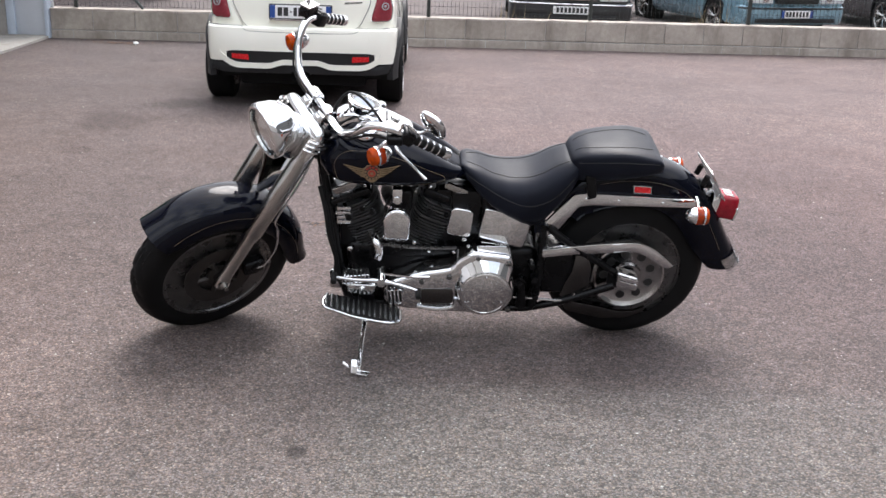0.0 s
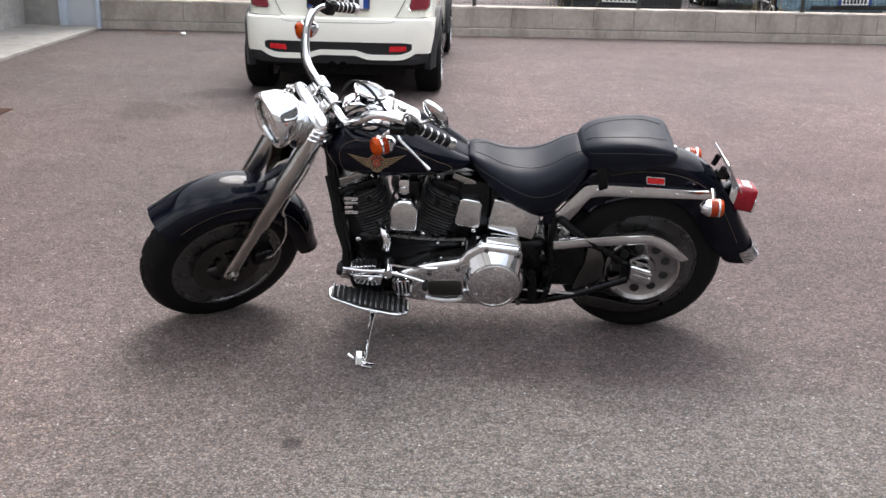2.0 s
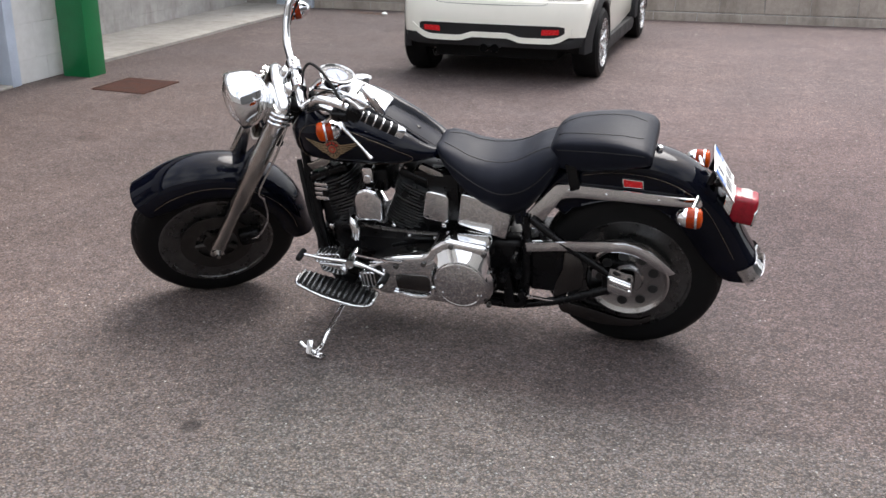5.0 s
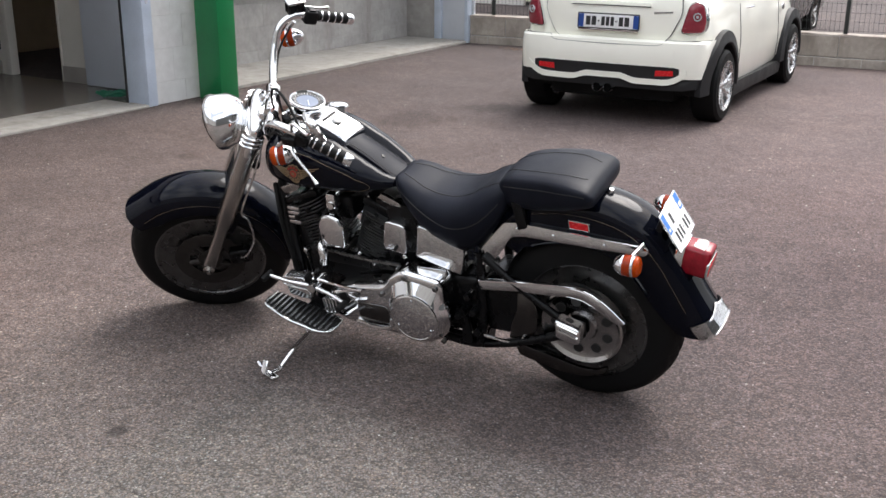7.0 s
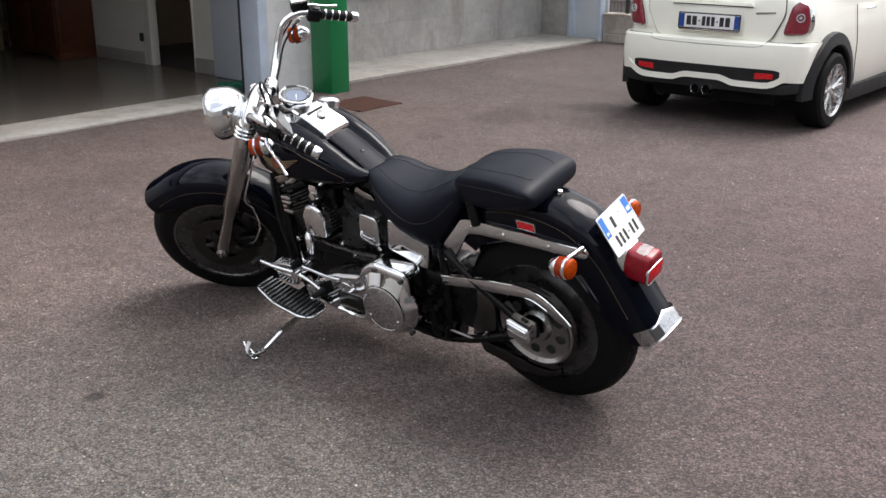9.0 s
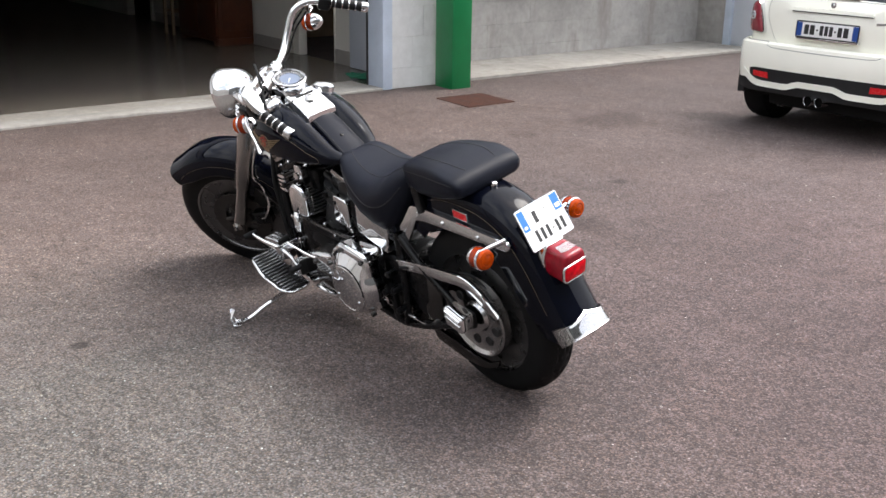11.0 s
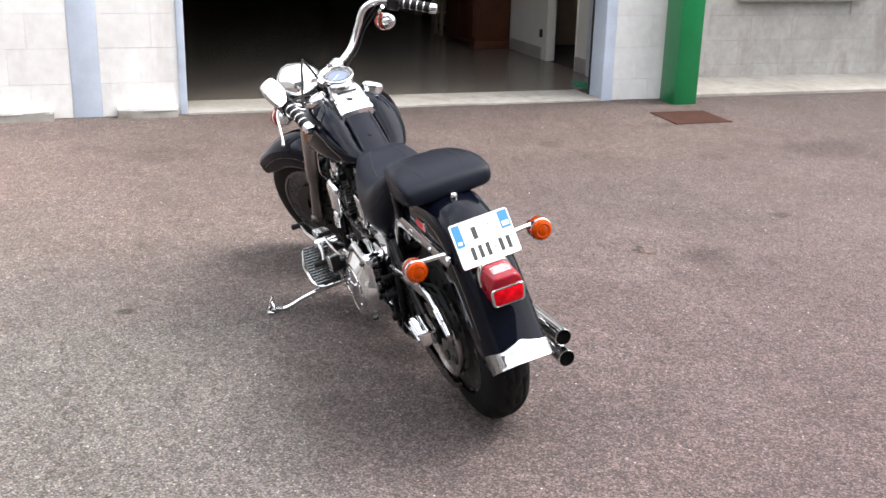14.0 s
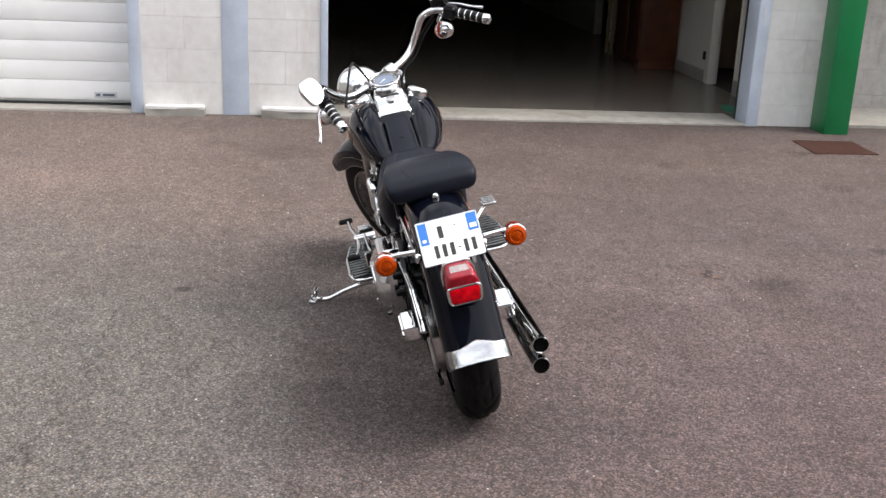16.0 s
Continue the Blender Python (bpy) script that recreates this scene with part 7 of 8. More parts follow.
def small_car():
    """The ivory hatchback; its own axes: x to its right, y ahead from the rear bumper, z up."""
    m = pose(-1.216, 8.955, 0, 0, 0, 1.2)
    car = thing("hatchback_car", "ivory hatchback car with black wheel arches parked nose to the wall", "car", m)
    # shell, from the tail forward
    def st(y, sill, w_low, w_mid, w_sh, z_sh, w_top, z_top, z_low=0.24):
        return (y, [(w_low * 0.92, z_low), (w_low, z_low + 0.10), (w_mid, 0.50), (w_mid + 0.004, 0.62), (w_sh, z_sh - 0.08), (w_sh * 0.975, z_sh), (w_sh * 0.88, z_sh + 0.03 if w_top > 0 else z_sh), (0.35, z_top), (0.0, z_top + 0.01)])
    stations = [st(0.160, 0, 0.60, 0.66, 0.62, 0.90, 1, 0.95, 0.40), st(0.178, 0, 0.70, 0.735, 0.70, 0.98, 1, 1.03, 0.38), st(0.235, 0, 0.77, 0.79, 0.748, 1.01, 1, 1.065, 0.36), st(0.35, 0, 0.80, 0.815, 0.772, 1.02, 1, 1.06, 0.30),
                st(0.62, 0, 0.815, 0.822, 0.79, 1.00, 1, 1.03), st(1.2, 0, 0.815, 0.818, 0.795, 0.97, 1, 1.0, 0.2), st(1.9, 0, 0.81, 0.816, 0.792, 0.95, 1, 0.98, 0.2), st(2.6, 0, 0.81, 0.82, 0.79, 0.93, 1, 0.98), st(3.1, 0, 0.80, 0.81, 0.765, 0.90, 1, 0.98),
                st(3.45, 0, 0.74, 0.76, 0.70, 0.82, 1, 0.92, 0.28), st(3.60, 0, 0.62, 0.65, 0.60, 0.72, 1, 0.8, 0.3), st(3.66, 0, 0.5, 0.55, 0.5, 0.66, 1, 0.72, 0.34)]
    body = part("body", hull(smooth_stations(stations, 4)), CAR_WHITE, car, angle=40)
    RW, FW, R = 0.575, 3.04, 0.298
    wells = []
    for y in (RW, FW):
        for s in (1, -1):
            wells.append(lathe([(0.52, 0.0), (0.52, 0.372), (0.98, 0.372), (0.95, 0.0)], 40, (0, y, R), (s, 0, 0)))
    cut(body, wells)
    # black lower skirt all round, cut by the same wells
    def low(y, w, z0, z1):
        return [Vector((w, y, z0)), Vector((w + 0.012, y, (z0 + z1) / 2)), Vector((w + 0.006, y, z1)), Vector((-w - 0.006, y, z1)), Vector((-w - 0.012, y, (z0 + z1) / 2)), Vector((-w, y, z0))]
    skirt = part("skirt", skin([low(y, w, a, b) for y, w, a, b in ((0.05, 0.52, 0.30, 0.365), (0.055, 0.66, 0.305, 0.375), (0.10, 0.755, 0.32, 0.40), (0.22, 0.81, 0.33, 0.47), (0.35, 0.828, 0.30, 0.46), (1.0, 0.826, 0.15, 0.27), (2.6, 0.826, 0.15, 0.27), (3.3, 0.80, 0.17, 0.33), (3.6, 0.66, 0.2, 0.34))]), CAR_BLACK, car)
    cut(skirt, [lathe([(0.52, 0.0), (0.52, 0.372), (0.98, 0.372), (0.95, 0.0)], 40, (0, y, R), (s, 0, 0)) for y in (RW, FW) for s in (1, -1)])
    part("floor_pan", block(-0.55, 0.55, 0.2, 3.5, 0.18, 0.5, 0.03), UNDER, car)
    for y in (RW, FW):
        for s in (1, -1):
            # wheel arch band and the dark well behind it
            ring = []
            for i in range(25):
                a = radians(-5 + 190 * i / 24)
                c, sn = math.cos(a), math.sin(a)
                ring.append([])
                for rr, xx in ((0.350, 0.74), (0.350, 0.856), (0.362, 0.868), (0.45, 0.852), (0.458, 0.82), (0.44, 0.74)):
                    yy = y + rr * c
                    # the band follows the tail's rounded corner
                    edge = float(np.interp(yy, [0.05, 0.10, 0.16, 0.24, 0.34], [0.735, 0.780, 0.814, 0.840, 0.868]))
                    ring[-1].append(Vector((s * min(xx, edge), yy, R + rr * sn)))
            part("wheel_arch", skin(ring), CAR_BLACK, car, "black plastic wheel arch")
            part("wheel_well", skin([[Vector((s * xx, y + rr * math.cos(radians(-8 + 196 * i / 24)), R + rr * math.sin(radians(-8 + 196 * i / 24)))) for rr, xx in ((0.37, 0.50), (0.37, 0.80), (0.365, 0.80), (0.364, 0.506), (0.02, 0.506), (0.02, 0.50))] for i in range(25)]), UNDER, car)
            car_wheel(car, s * 0.757, y, R, 0.226, s, 7, BRIGHT_RIM)
    # bumper: ivory shell with a deep black insert
    bp = []
    for x, y in ((-0.826, 0.30), (-0.808, 0.16), (-0.74, 0.065), (-0.58, 0.025), (-0.3, 0.005), (0, 0.0), (0.3, 0.005), (0.58, 0.025), (0.74, 0.065), (0.808, 0.16), (0.826, 0.30)):
        bp.append([Vector((x, y, z)) + Vector((0, d, 0)) for z, d in ((0.40, 0.012), (0.50, 0.0), (0.62, 0.0), (0.680, 0.012), (0.695, 0.05), (0.66, 0.12), (0.42, 0.12))])
    bumper = part("rear_bumper", skin([list(q) for q in zip(*[spline(list(c), 4) for c in zip(*bp)])]), CAR_WHITE, car, angle=50)
    cut(bumper, [lathe([(0.52, 0.0), (0.52, 0.40), (0.98, 0.40), (0.95, 0.0)], 40, (0, RW, R), (s, 0, 0)) for s in (1, -1)])
    def on_bumper(x, z, out):
        ax = abs(x)
        y = float(np.interp(ax, [0, 0.3, 0.58, 0.74, 0.815, 0.83], [0.0, 0.005, 0.025, 0.065, 0.16, 0.30])) + float(np.interp(z, [0.40, 0.50, 0.62, 0.68], [0.012, 0, 0, 0.012]))
        return Vector((x, y - out, z))
    def band(name, lower, upper, mat, out, xs, label=""):
        rings = [[on_bumper(x, lower(x), out), on_bumper(x, lower(x), -0.01), on_bumper(x, upper(x), -0.01), on_bumper(x, upper(x), out)] for x in xs]
        return part(name, skin(rings), mat, car, label)
    xs = [k * 0.05 for k in range(-14, 15)]
    insert_low = lambda x: 0.375 + (0.035 if abs(x) < 0.16 else 0.035 * max(0, 1 - (abs(x) - 0.16) / 0.1)) - 0.008 + 0.02 * max(0, (abs(x) - 0.58) / 0.15)
    band("bumper_insert", lambda x: insert_low(x) + 0.022 + 0.045 * max(0, (abs(x) - 0.50) / 0.155) ** 2, lambda x: 0.492 - 0.018 * max(0, (abs(x) - 0.56) / 0.095) ** 2, CAR_BLACK, 0.006, [x * 0.632 / 0.7 for x in xs], "black bumper insert")
    rise = lambda x: 0.075 * max(0, (abs(x) - 0.50) / 0.19) ** 2
    band("bumper_lip", lambda x: insert_low(x) - 0.022 + rise(x) * 0.8, lambda x: insert_low(x) + 0.024 + rise(x), CAR_WHITE, 0.018, [-0.69, -0.675] + [x for x in xs if abs(x) < 0.66] + [0.675, 0.69])
    for s in (1, -1):
        part("reflector", skin([[on_bumper(s * x, z, 0.009) + Vector((0, d, 0)) for x, z in ((0.44, 0.415), (0.585, 0.425), (0.585, 0.465), (0.445, 0.462))] for d in (0.004, -0.003)]), RED_REFLECTOR, car, "red bumper reflector")
        tip = part("exhaust_tip", lathe([(0.12, 0.036), (0.0, 0.038), (-0.005, 0.0365), (0.0, 0.033), (0.02, 0.032)], 28, (s * 0.048, 0.0, 0.292), (0, 1, 0)), CHROME, car, "round chrome exhaust tailpipe")
        part("bore", lathe([(0.004, 0.0), (0.004, 0.0325), (0.012, 0.0325), (0.012, 0.0)], 24, (s * 0.048, 0.0, 0.292), (0, 1, 0)), BORE_SHADE, tip)
    part("rear_diffuser", skin([low(y, w, a, b) for y, w, a, b in ((0.03, 0.40, 0.305, 0.385), (0.06, 0.48, 0.30, 0.38), (0.3, 0.52, 0.26, 0.36))]), CAR_BLACK, car)
    # tailgate: a raised panel with a dark shut line round it
    def tg(x, z, out):
        y = 0.105 + 0.055 * (abs(x) / 0.62) ** 3 + (0.03 * ((z - 0.85) / 0.2) ** 2 if z > 0.85 else 0.012 * ((0.85 - z) / 0.2))
        return Vector((x, y - out, z))
    outline = round_poly([(-0.44, 0.672), (0.44, 0.672), (0.50, 0.715), (0.59, 0.90), (0.575, 1.045), (-0.575, 1.045), (-0.59, 0.90), (-0.50, 0.715)], 0.05, 5)
    def panel(name, k, out, mat):
        rings = []
        for f in (0.0, 0.25, 0.5, 0.75, 0.92, 1.0):
            rings.append([tg(x * f * k, 0.85 + (z - 0.85) * f * k, out) for x, z in outline])
        rings.append([tg(x * k, 0.85 + (z - 0.85) * k, -0.05) for x, z in outline])
        return part(name, skin(rings[1:]), mat, car, angle=50)
    panel("tailgate_gap", 1.009, 0.0035, INK)
    gate = panel("tailgate", 1.0, 0.006, CAR_WHITE)
    part("gate_handle", skin([[tg(x, z, 0.028 if i else 0.008) for x, z in round_poly([(-0.35, 0.952), (0.35, 0.952), (0.34, 0.974), (-0.34, 0.974)], 0.008)] for i in (0, 1)]), CAR_WHITE, gate)
    # black strip paints the shade below the handle
    part("gate_handle_shade", skin([[tg(x, z, 0.0065 + 0.012 * i) for x, z in ((-0.34, 0.944), (0.34, 0.944), (0.34, 0.951), (-0.34, 0.951))] for i in (0, 1)]), INK, gate)
    part("round_badge", lathe([(-0.004, 0.0), (-0.004, 0.022), (-0.010, 0.022), (-0.012, 0.016), (-0.012, 0.0)], 24, tg(0.0, 1.012, 0.0), (0, 1, 0)), CHROME, gate, "plain round badge")
    part("model_badge", skin([[tg(x, z, 0.0065 + 0.003 * i) for x, z in ((0.37, 0.893), (0.52, 0.905), (0.52, 0.918), (0.37, 0.910))] for i in (0, 1)]), BRUSHED, gate, "plain silver badge strip")
    bars = [(-0.26, -0.215, -0.052, 0.052, PLATE_BLUE2), (0.215, 0.26, -0.052, 0.052, PLATE_BLUE2), (-0.195, -0.155, -0.036, 0.036, INK), (-0.145, -0.105, -0.036, 0.036, INK), (-0.09, -0.075, -0.006, 0.006, INK), (-0.06, -0.03, -0.036, 0.036, INK), (-0.02, 0.01, -0.036, 0.036, INK), (0.02, 0.05, -0.036, 0.036, INK), (0.062, 0.077, -0.006, 0.006, INK), (0.092, 0.128, -0.036, 0.036, INK), (0.14, 0.18, -0.036, 0.036, INK)]
    plate_bars(car, Matrix.Translation((0.0, 0.070, 0.822)) @ Matrix.Rotation(radians(-4), 4, "X"), 0.52, 0.11, bars, 0)
    part("plate_holder", block(-0.262, 0.262, 0.066, 0.11, 0.745, 0.765, 0.003), CHROME, car)
    # tail lights
    for s in (1, -1):
        shape = round_poly([(0.602, 0.762), (0.760, 0.768), (0.772, 0.86), (0.752, 0.965), (0.700, 0.992), (0.655, 0.965)], 0.035, 5)
        def tl(x, z, out):
            y = 0.138 + 1.1 * max(0, x - 0.60) ** 1.6 + 0.05 * max(0, z - 0.9)
            return Vector((s * x, y - out, z))
        cxz = (0.695, 0.87)
        def ringed(k, out):
            return [tl(cxz[0] + (x - cxz[0]) * k, cxz[1] + (z - cxz[1]) * k, out) for x, z in shape]
        lamp = part("tail_lamp", skin([ringed(1.16, -0.05), ringed(1.16, 0.010), ringed(1.12, 0.020), ringed(1.05, 0.020)]), CHROME, car, "red tail lamp with a chrome rim")
        part("lens", skin([ringed(1.06, 0.0), ringed(1.06, 0.021), ringed(0.95, 0.028), ringed(0.6, 0.034), ringed(0.2, 0.036)]), DARK_RED_LENS, lamp)
        part("lamp_ring", lathe([(-0.034, 0.024), (-0.042, 0.025), (-0.042, 0.032), (-0.034, 0.033)], 28, tl(0.703, 0.885, 0.0), (-0.45 * s, 1, 0), closed=True), LIGHT_GLASS, lamp)
        part("lamp_centre", lathe([(-0.034, 0.0), (-0.034, 0.012), (-0.040, 0.010), (-0.042, 0.0)], 20, tl(0.703, 0.885, 0.0), (-0.45 * s, 1, 0)), LIGHT_GLASS, lamp)
    part("tow_cover", skin([[on_bumper(x, z, 0.0015 * i) for x, z in round_poly([(0.52, 0.575), (0.59, 0.575), (0.59, 0.625), (0.52, 0.625)], 0.01)] for i in (0, 1)]), CAR_WHITE, car)
    part("body_seam", tube([(0.70, 0.105, 0.700), (0.77, 0.17, 0.700), (0.812, 0.28, 0.698)], 0.002, 4, 5), INK, car)
    part("body_seam", tube([(-0.70, 0.105, 0.700), (-0.77, 0.17, 0.700), (-0.812, 0.28, 0.698)], 0.002, 4, 5), INK, car)
    def seam(pts, r=0.0024):
        return part("bumper_seam", tube([on_bumper(x, z, -0.038 * max(0, (z - 0.68) / 0.015) + 0.001) for x, z in pts], r, 3, 5), INK, car)
    seam([(-0.50, 0.695), (-0.485, 0.676), (-0.46, 0.663), (-0.40, 0.656), (-0.2, 0.653), (0.0, 0.652), (0.2, 0.653), (0.40, 0.656), (0.46, 0.663), (0.485, 0.676), (0.50, 0.695)])
    for s in (1, -1):
        seam([(s * 0.50, 0.696), (s * 0.60, 0.696), (s * 0.70, 0.696), (s * 0.76, 0.696)], 0.003)
    # greenhouse and roof
    cab = smooth_stations([(0.20, [(0.66, 1.03), (0.60, 1.06), (0.0, 1.065)]), (0.33, [(0.70, 1.03), (0.62, 1.28), (0.0, 1.30)]), (0.50, [(0.73, 1.01), (0.61, 1.37), (0.0, 1.395)]), (1.2, [(0.755, 0.98), (0.61, 1.385), (0.0, 1.41)]), (1.9, [(0.755, 0.96), (0.60, 1.36), (0.0, 1.385)]), (2.35, [(0.74, 0.95), (0.66, 1.10), (0.0, 1.12)]), (2.55, [(0.72, 0.94), (0.68, 0.97), (0.0, 0.98)])], 4)
    part("glasshouse", hull(cab), CAR_GLASS, car, "dark tinted windows")
    roof_st = smooth_stations([(0.30, [(0.645, 1.30), (0.60, 1.315), (0.0, 1.335)]), (0.55, [(0.645, 1.365), (0.60, 1.39), (0.0, 1.415)]), (1.2, [(0.645, 1.38), (0.60, 1.405), (0.0, 1.43)]), (1.85, [(0.635, 1.355), (0.59, 1.38), (0.0, 1.405)])], 3)
    part("roof", hull(roof_st), CAR_WHITE, car)
    for s in (1, -1):
        part("waist_trim", tube([(s * 0.655, 0.245, 1.045), (s * 0.745, 0.42, 1.035), (s * 0.785, 0.9, 1.005), (s * 0.785, 1.6, 0.985), (s * 0.775, 2.4, 0.965)], 0.010, 5, 8), CHROME, car, "chrome waist line")
    part("brake_light", block(-0.17, 0.17, 0.168, 0.20, 1.062, 1.082, 0.004), DARK_RED_LENS, car, "high red brake light")
    for s in (1, -1):
        part("door_handle", tube([(s * 0.808, 1.28, 0.885), (s * 0.838, 1.31, 0.89), (s * 0.838, 1.40, 0.89), (s * 0.808, 1.43, 0.885)], 0.009, 4, 8), CHROME, car, "chrome door handle")
        part("door_seam", tube([(s * 0.822, 1.12, 0.30), (s * 0.826, 1.10, 0.5), (s * 0.824, 1.10, 0.66), (s * 0.80, 1.08, 0.93)], 0.003, 4, 5), INK, car)
        part("door_seam", tube([(s * 0.822, 2.45, 0.30), (s * 0.826, 2.50, 0.55), (s * 0.80, 2.48, 0.9)], 0.003, 4, 5), INK, car)
        part("side_scuttle", plate(oval(2.62, 0.80, 0.05, 0.03, 16, 3), s * 0.812, s * 0.826, 0.003), CHROME, car).data.transform(Matrix(((0, 1, 0, 0), (1, 0, 0, 0), (0, 0, 1, 0), (0, 0, 0, 1))))
        mir = part("door_mirror", block(-0.07, 0.07, -0.06, 0.06, -0.05, 0.05, 0.03, 3), CAR_BLACK, car, "", Matrix.Translation((s * 0.90, 2.12, 1.03)))
        part("mirror_cap", block(-0.072, 0.072, 0.0, 0.066, -0.052, 0.052, 0.03, 3), CHROME, mir, "", Matrix.Translation((s * 0.90, 2.125, 1.03)))
    return car


BRIGHT_RIM = surface("bright_alloy_rim", (0.66, 0.66, 0.66), 0.22, 0.9, var=0.08, scale=20, fine=120)
small_car()


def saloon(name, label, m, paint, length, width, nose, lamp, chrome_grille, plate_bars_list, bumper_mat):
    """A parked car seen from its front; own axes: x to its left as seen from ahead, y from the front bumper back, z up."""
    car = thing(name, label, "car", m, group="cars parked beyond the fence")
    h = width / 2
    def st(y, k, z_low, z_sh, z_top):
        w = h * k
        return (y, [(w * 0.9, z_low), (w * 0.97, z_low + 0.08), (w, 0.48), (w, 0.6), (w * 0.985, z_sh - 0.07), (w * 0.93, z_sh), (w * 0.55, z_top), (0.0, z_top + 0.01)])
    L = length
    stations = [st(0.06, 0.86, 0.30, nose - 0.06, nose - 0.05), st(0.10, 0.93, 0.27, nose, nose + 0.01), st(0.35, 0.985, 0.24, nose + 0.06, nose + 0.10), st(0.9, 1.0, 0.22, nose + 0.10, nose + 0.16), st(1.4, 1.0, 0.22, nose + 0.15, nose + 0.2), st(2.6, 1.0, 0.22, nose + 0.17, nose + 0.2), st(L - 0.6, 0.99, 0.24, nose + 0.17, nose + 0.2), st(L - 0.15, 0.95, 0.28, nose + 0.13, nose + 0.16), st(L, 0.88, 0.36, nose + 0.0, nose + 0.02)]
    body = part("body", hull(smooth_stations(stations, 3)), paint, car)
    R = 0.30
    ys = (0.86, L - 0.95)
    cut(body, [lathe([(h - 0.26, 0.0), (h - 0.26, 0.35), (h + 0.2, 0.35), (h + 0.2, 0.0)], 36, (0, y, R), (s, 0, 0)) for y in ys for s in (1, -1)])
    part("floor_pan", block(-h * 0.62, h * 0.62, 0.25, L - 0.3, 0.2, 0.5, 0.03), UNDER, car)
    for y in ys:
        for s in (1, -1):
            part("wheel_well", lathe([(h - 0.28, 0.0), (h - 0.28, 0.348), (h - 0.03, 0.348), (h - 0.03, 0.342), (h - 0.275, 0.34), (h - 0.275, 0.0)], 32, (0, y, R), (s, 0, 0)), UNDER, car)
            car_wheel(car, s * (h - 0.115), y, R, 0.19, s, 6, BRUSHED)
    cab = smooth_stations([(1.15, [(h * 0.90, nose + 0.17), (h * 0.86, nose + 0.20), (0.0, nose + 0.21)]), (1.75, [(h * 0.93, nose + 0.17), (h * 0.72, 1.36), (0.0, 1.40)]), (2.8, [(h * 0.93, nose + 0.17), (h * 0.72, 1.38), (0.0, 1.42)]), (L - 0.95, [(h * 0.93, nose + 0.17), (h * 0.70, 1.30), (0.0, 1.34)]), (L - 0.45, [(h * 0.86, nose + 0.17), (h * 0.82, nose + 0.2), (0.0, nose + 0.21)])], 4)
    part("glasshouse", hull(cab), CAR_GLASS, car)
    part("roof", hull(smooth_stations([(1.75, [(h * 0.735, 1.365), (h * 0.65, 1.40), (0.0, 1.425)]), (2.8, [(h * 0.735, 1.385), (h * 0.65, 1.42), (0.0, 1.445)]), (L - 1.0, [(h * 0.71, 1.31), (h * 0.62, 1.345), (0.0, 1.37)])], 3)), paint, car)
    # bumper
    rows = []
    for x, y in ((-1.0, 0.42), (-0.985, 0.16), (-0.90, 0.05), (-0.6, 0.01), (0, -0.01), (0.6, 0.01), (0.90, 0.05), (0.985, 0.16), (1.0, 0.42)):
        rows.append([Vector((x * h * 1.01, y + d, z)) for z, d in ((0.27, 0.05), (0.33, 0.01), (0.45, -0.005), (0.52, 0.0), (0.545, 0.05), (0.50, 0.14), (0.30, 0.14))])
    bum = part("bumper", skin([list(q) for q in zip(*[spline(list(c), 3) for c in zip(*rows)])]), bumper_mat, car, angle=50)
    part("bumper_strip", tube([(x * h * 1.015, y - 0.004, 0.505) for x, y in ((-0.985, 0.16), (-0.90, 0.05), (-0.6, 0.01), (0, -0.01), (0.6, 0.01), (0.90, 0.05), (0.985, 0.16))], 0.014, 4, 8), CHROME if chrome_grille else CAR_BLACK, bum)
    part("lower_grille", block(-h * 0.75, h * 0.75, -0.004, 0.05, 0.30, 0.36, 0.008), CAR_BLACK, bum)
    for s in (1, -1):
        lamp_ob = part("headlamp", plate(round_poly([(s * h * 0.45, nose - 0.19), (s * h * 0.90, nose - 0.18), (s * h * 0.93, nose - 0.03), (s * h * 0.47, nose - 0.05)] if s > 0 else [(s * h * 0.45, nose - 0.19), (s * h * 0.47, nose - 0.05), (s * h * 0.93, nose - 0.03), (s * h * 0.90, nose - 0.18)], 0.025), 0.015, 0.12, 0.012, 3), LIGHT_GLASS, car, "clear glass headlamp")
        part("lamp_bowl", lathe([(0.0, 0.0), (0.0, 0.05), (0.012, 0.052), (0.012, 0.0)], 24, (s * h * 0.60, 0.012, nose - 0.115), (0, -1, 0)), CHROME, lamp_ob)
    gr = part("grille", plate(round_poly([(-h * 0.40, nose - 0.19), (h * 0.40, nose - 0.19), (h * 0.42, nose - 0.02), (-h * 0.42, nose - 0.02)], 0.02), 0.0, 0.10, 0.006), CAR_BLACK, car)
    for k in range(6):
        part("slat", block(-h * 0.39, h * 0.39, -0.006, 0.012, nose - 0.178 + 0.026 * k, nose - 0.170 + 0.026 * k), CHROME if chrome_grille else CAR_BLACK, gr)
    if chrome_grille:
        part("grille_bar", block(-0.008, 0.008, -0.010, 0.012, nose - 0.185, nose - 0.02, 0.003), CHROME, gr)
    plate_bars(car, Matrix.Translation((0.0, -0.022, 0.425)), 0.52, 0.11, plate_bars_list, 1)
    for s in (1, -1):
        part("door_mirror", block(-0.08, 0.08, -0.05, 0.05, -0.05, 0.05, 0.025, 3), paint, car, "", Matrix.Translation((s * (h + 0.07), 1.55, nose + 0.25)))
        part("door_seam", tube([(s * h * 1.001, 1.35, 0.3), (s * h * 1.002, 1.35, 0.6), (s * h * 0.99, 1.33, nose + 0.1)], 0.003, 3, 5), INK, car)
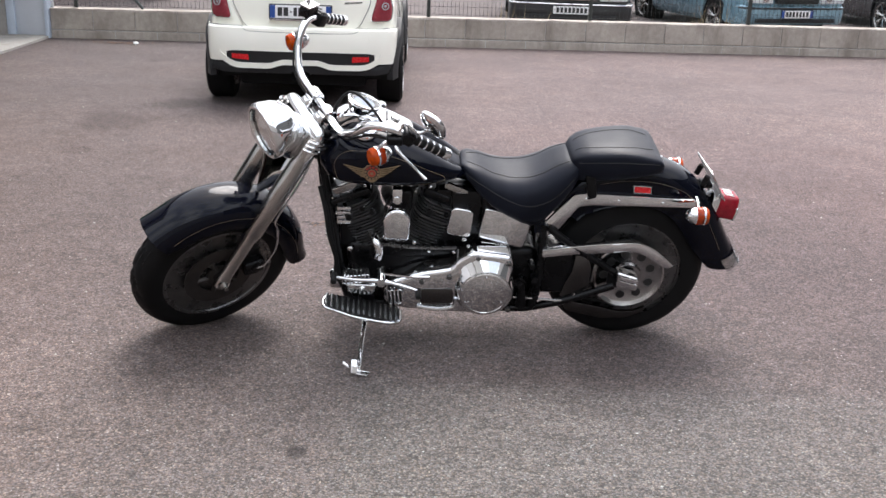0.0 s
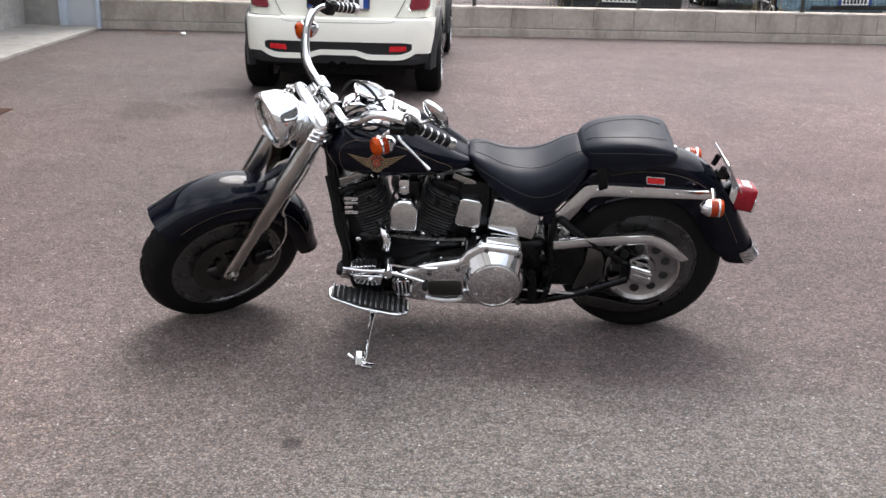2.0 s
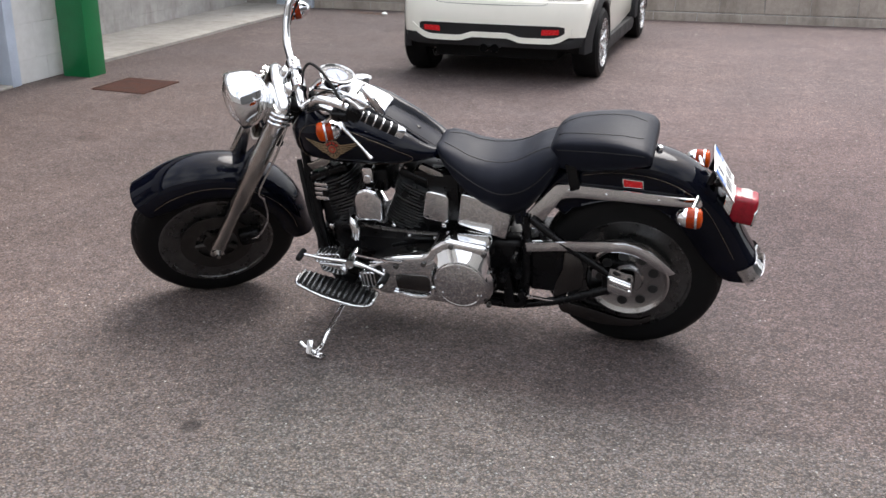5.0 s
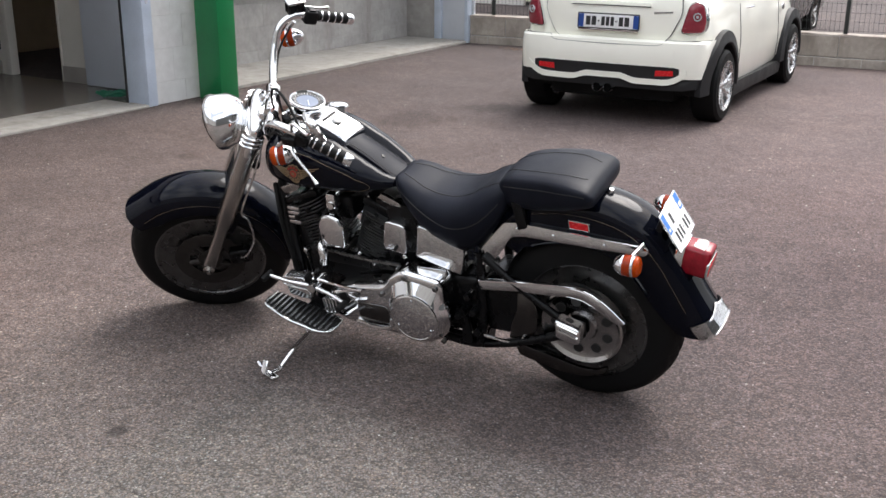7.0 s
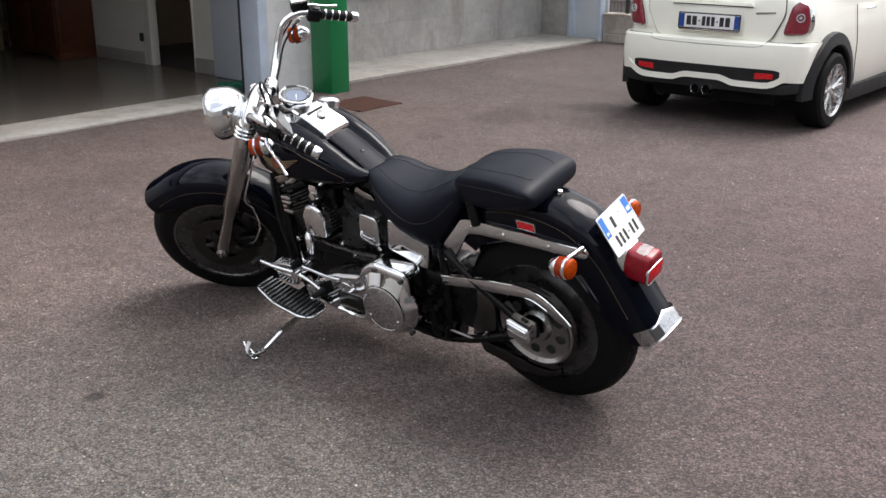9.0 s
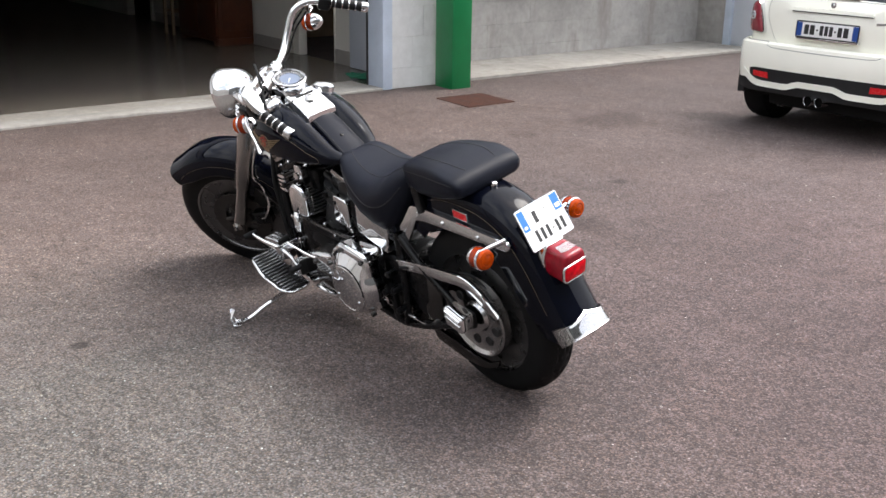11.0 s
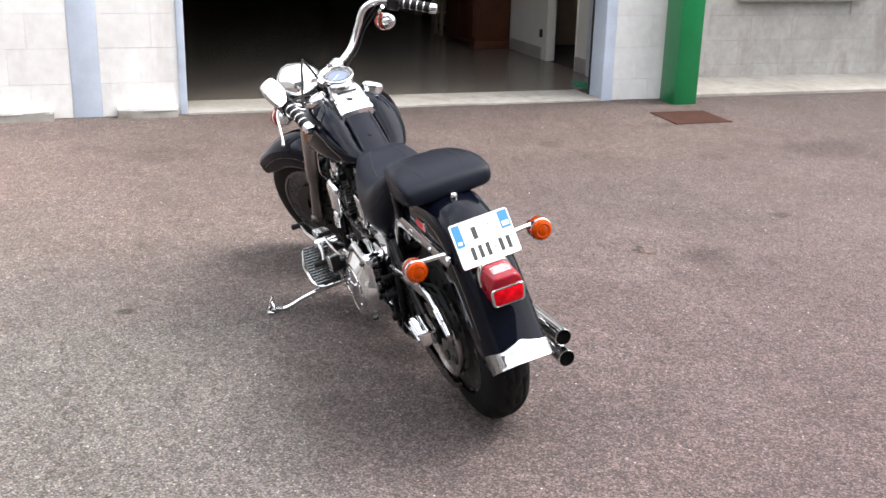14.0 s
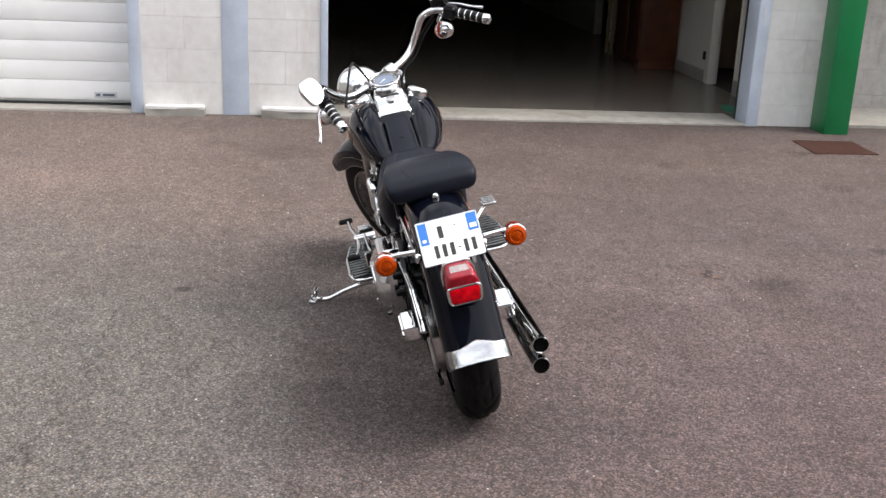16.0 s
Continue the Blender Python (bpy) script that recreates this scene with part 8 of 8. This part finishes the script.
        part("door_handle", block(-0.01, 0.01, -0.08, 0.08, -0.015, 0.015, 0.006), CAR_BLACK, car, "", Matrix.Translation((s * h * 1.0, 2.3, nose + 0.07)))
    return car


bars_old = [(-0.21 + 0.056 * k, -0.175 + 0.056 * k, -0.036, 0.036, INK) for k in range(8)]
bars_new = [(-0.26, -0.215, -0.052, 0.052, PLATE_BLUE2), (0.215, 0.26, -0.052, 0.052, PLATE_BLUE2)] + [(-0.19 + 0.056 * k, -0.155 + 0.056 * k, -0.036, 0.036, INK) for k in range(7)]
saloon("saloon_car", "dark grey old saloon with chrome bumper strip beyond the fence", pose(1.80, 15.05, -0.05, 0, 0, -2), CAR_GREY, 4.7, 1.74, 0.74, 0, True, bars_old, GREY_BUMPER)
saloon("blue_car", "light blue family car parked beyond the fence", pose(5.15, 15.55, -0.05, 0, 0, 16), CAR_BLUE, 4.2, 1.75, 0.76, 0, False, bars_new, CAR_BLUE)
saloon("black_car", "charcoal car parked beyond the fence", pose(8.0, 16.4, -0.05, 0, 0, 8), CAR_DARK, 4.2, 1.74, 0.76, 0, False, bars_new, CAR_DARK)
saloon("grey_car", "dark grey car parked beyond the fence near the ivory hatchback", pose(-2.27, 14.25, -0.05, 0, 0, 0), CAR_DARK, 4.2, 1.78, 0.78, 0, False, bars_new, CAR_DARK)

# ---- litter and weeds ----
paper = thing("paper_scrap", "crumpled white paper scrap lying on the asphalt", "litter")
bm = bmesh.new()
bmesh.ops.create_icosphere(bm, subdivisions=2, radius=0.035)
for v in bm.verts:
    v.co *= 1 + 0.35 * noise.noise(v.co * 40)
    v.co.z = v.co.z * 0.55 + 0.02
part("paper", bm, LITTER, paper, m=Matrix.Translation((-3.72, 12.76, 0)), angle=20)
random.seed(11)


def scatter(name, mat, label, category, spots, size, lift=0.0):
    verts, faces = [], []
    for x, y in spots:
        a, s = random.uniform(0, 6.28), size * random.uniform(0.5, 1.3)
        tilt = random.uniform(0.2, 1.0) * s * 0.6
        c, d = math.cos(a) * s, math.sin(a) * s
        n = len(verts)
        verts += [(x - c, y - d, 0.006), (x + d * 0.5, y - c * 0.5, 0.006 + lift * random.random()), (x + c, y + d, 0.008 + tilt + lift), (x - d * 0.5, y + c * 0.5, 0.006 + tilt * 0.5)]
        faces.append((n, n + 1, n + 2, n + 3))
    me = bpy.data.meshes.new(name)
    me.from_pydata(verts, [], faces)
    me.materials.append(mat)
    return tagged(link(name, me), label, category, kind="stuff")


spots = [(-3.95 + random.gauss(0, 0.16), 12.82 + random.gauss(0, 0.05)) for _ in range(160)]
spots += [(random.uniform(-4.7, 9), 0) for _ in range(140)]
spots += [(-0.65 + random.gauss(0, 0.05), 5.60 + random.gauss(0, 0.035)) for _ in range(9)]
spots = [(x, y if y else 13.10 + 0.068 * (x + 4.88) - abs(random.gauss(0, 0.09)) - 0.02) for x, y in spots]
scatter("dry_leaves", DRY_LEAF, "dry brown leaves and grit along the low wall's foot", "leaves", spots, 0.016)
stones = [(random.uniform(-4, 6), random.uniform(0.5, 12.5)) for _ in range(420)]
verts, faces = [], []
for x, y in stones:
    r = random.uniform(0.003, 0.008)
    n = len(verts)
    verts += [(x - r, y, 0.0), (x, y - r, 0.0), (x + r, y, 0.0), (x, y + r * 0.8, 0.0), (x + r * 0.2, y, r * 0.9)]
    faces += [(n, n + 1, n + 4), (n + 1, n + 2, n + 4), (n + 2, n + 3, n + 4), (n + 3, n, n + 4)]
me = bpy.data.meshes.new("loose_gravel")
me.from_pydata(verts, [], faces)
me.materials.append(SLAB)
tagged(link("loose_gravel", me), "loose pale gravel scattered over the asphalt", "gravel", kind="stuff")
# dry stalks and weeds behind the fence
verts, faces = [], []
for cx, cy, count, tall in ((0.9, 13.9, 26, 0.55), (3.6, 14.1, 30, 0.6), (-3.0, 14.0, 24, 0.35), (6.6, 14.4, 30, 0.6), (2.4, 13.95, 16, 0.4)):
    for _ in range(count):
        x, y, hgt = cx + random.gauss(0, 0.22), cy + random.gauss(0, 0.1), tall * random.uniform(0.5, 1.2)
        dx, dy = random.gauss(0, 0.18) * hgt, random.gauss(0, 0.12) * hgt
        n = len(verts)
        w = 0.005
        verts += [(x - w, y, 0), (x + w, y, 0), (x + dx * 0.4 + w * 0.7, y + dy * 0.4, hgt * 0.55), (x + dx * 0.4 - w * 0.7, y + dy * 0.4, hgt * 0.55), (x + dx, y + dy, hgt)]
        faces += [(n, n + 1, n + 2, n + 3), (n + 3, n + 2, n + 4)]
me = bpy.data.meshes.new("dry_weeds")
me.from_pydata(verts, [], faces)
me.materials.append(surface("dry_straw", (0.30, 0.24, 0.14), 0.8, var=0.3, scale=20))
tagged(link("dry_weeds", me), "dry straw-coloured weeds growing behind the low wall", "weeds", kind="stuff")

# ---- wall blocks ----
random.seed(21)
Z_PIER = [0.0, 0.27, 0.55, 0.82, 1.09, 1.36, 1.63, 1.9, 2.17]
block_courses(wall_side, WHITE_BLOCK, FACE, 7.53, 8.22, [0.0, 0.195, 0.49, 0.78, 1.03, 1.28, 1.53, 1.78, 2.03, 2.28], 0.51, 0.26)
block_courses(wall_pier, WHITE_BLOCK, FACE, 2.10, 2.77, Z_PIER, 0.51, 0.30)
block_courses(wall_pier, WHITE_BLOCK, FACE, 2.99, 3.60, Z_PIER, 0.51, 0.20)
block_courses(wall_recess, GREY_BLOCK, RECESS, 8.22, 13.10, [0.03, 0.165, 0.42, 0.68, 0.93, 1.18, 1.43, 1.68, 1.93, 2.18], 0.51, 0.26, hole=(9.47, 10.86, 0.83, 2.15))
# the low wall's blocks run along its own x axis
made = {}
turn = Matrix.Rotation(radians(-90), 4, "Z")
for row, (za, zb, off) in enumerate(((0.105, 0.345, 0.0), (-0.12, 0.100, 0.25))):
    x = -off
    while x < 15.9:
        a, b = max(x, 0.0), min(x + 0.517, 16.0)
        x += 0.517
        key = (round(b - a, 3), row)
        if key not in made:
            w, hh = (b - a) / 2 - 0.004, (zb - za) / 2 - 0.003
            bm = block(-w, w, 0.0, 0.014, -hh, hh)
            bmesh.ops.bevel(bm, geom=[e for e in bm.edges if all(v.co.y < 1e-6 for v in e.verts)], offset=0.005, segments=1, affect="EDGES")
            bmesh.ops.recalc_face_normals(bm, faces=bm.faces[:])
            made[key] = bpy.data.meshes.new("block")
            bm.to_mesh(made[key])
            bm.free()
            made[key].materials.append(LOW_BLOCK)
        ob = link("block", made[key], low_wall)
        ob.location = ((a + b) / 2, -0.001 + random.uniform(-0.002, 0.002) - (0.004 if row else 0), (za + zb) / 2)
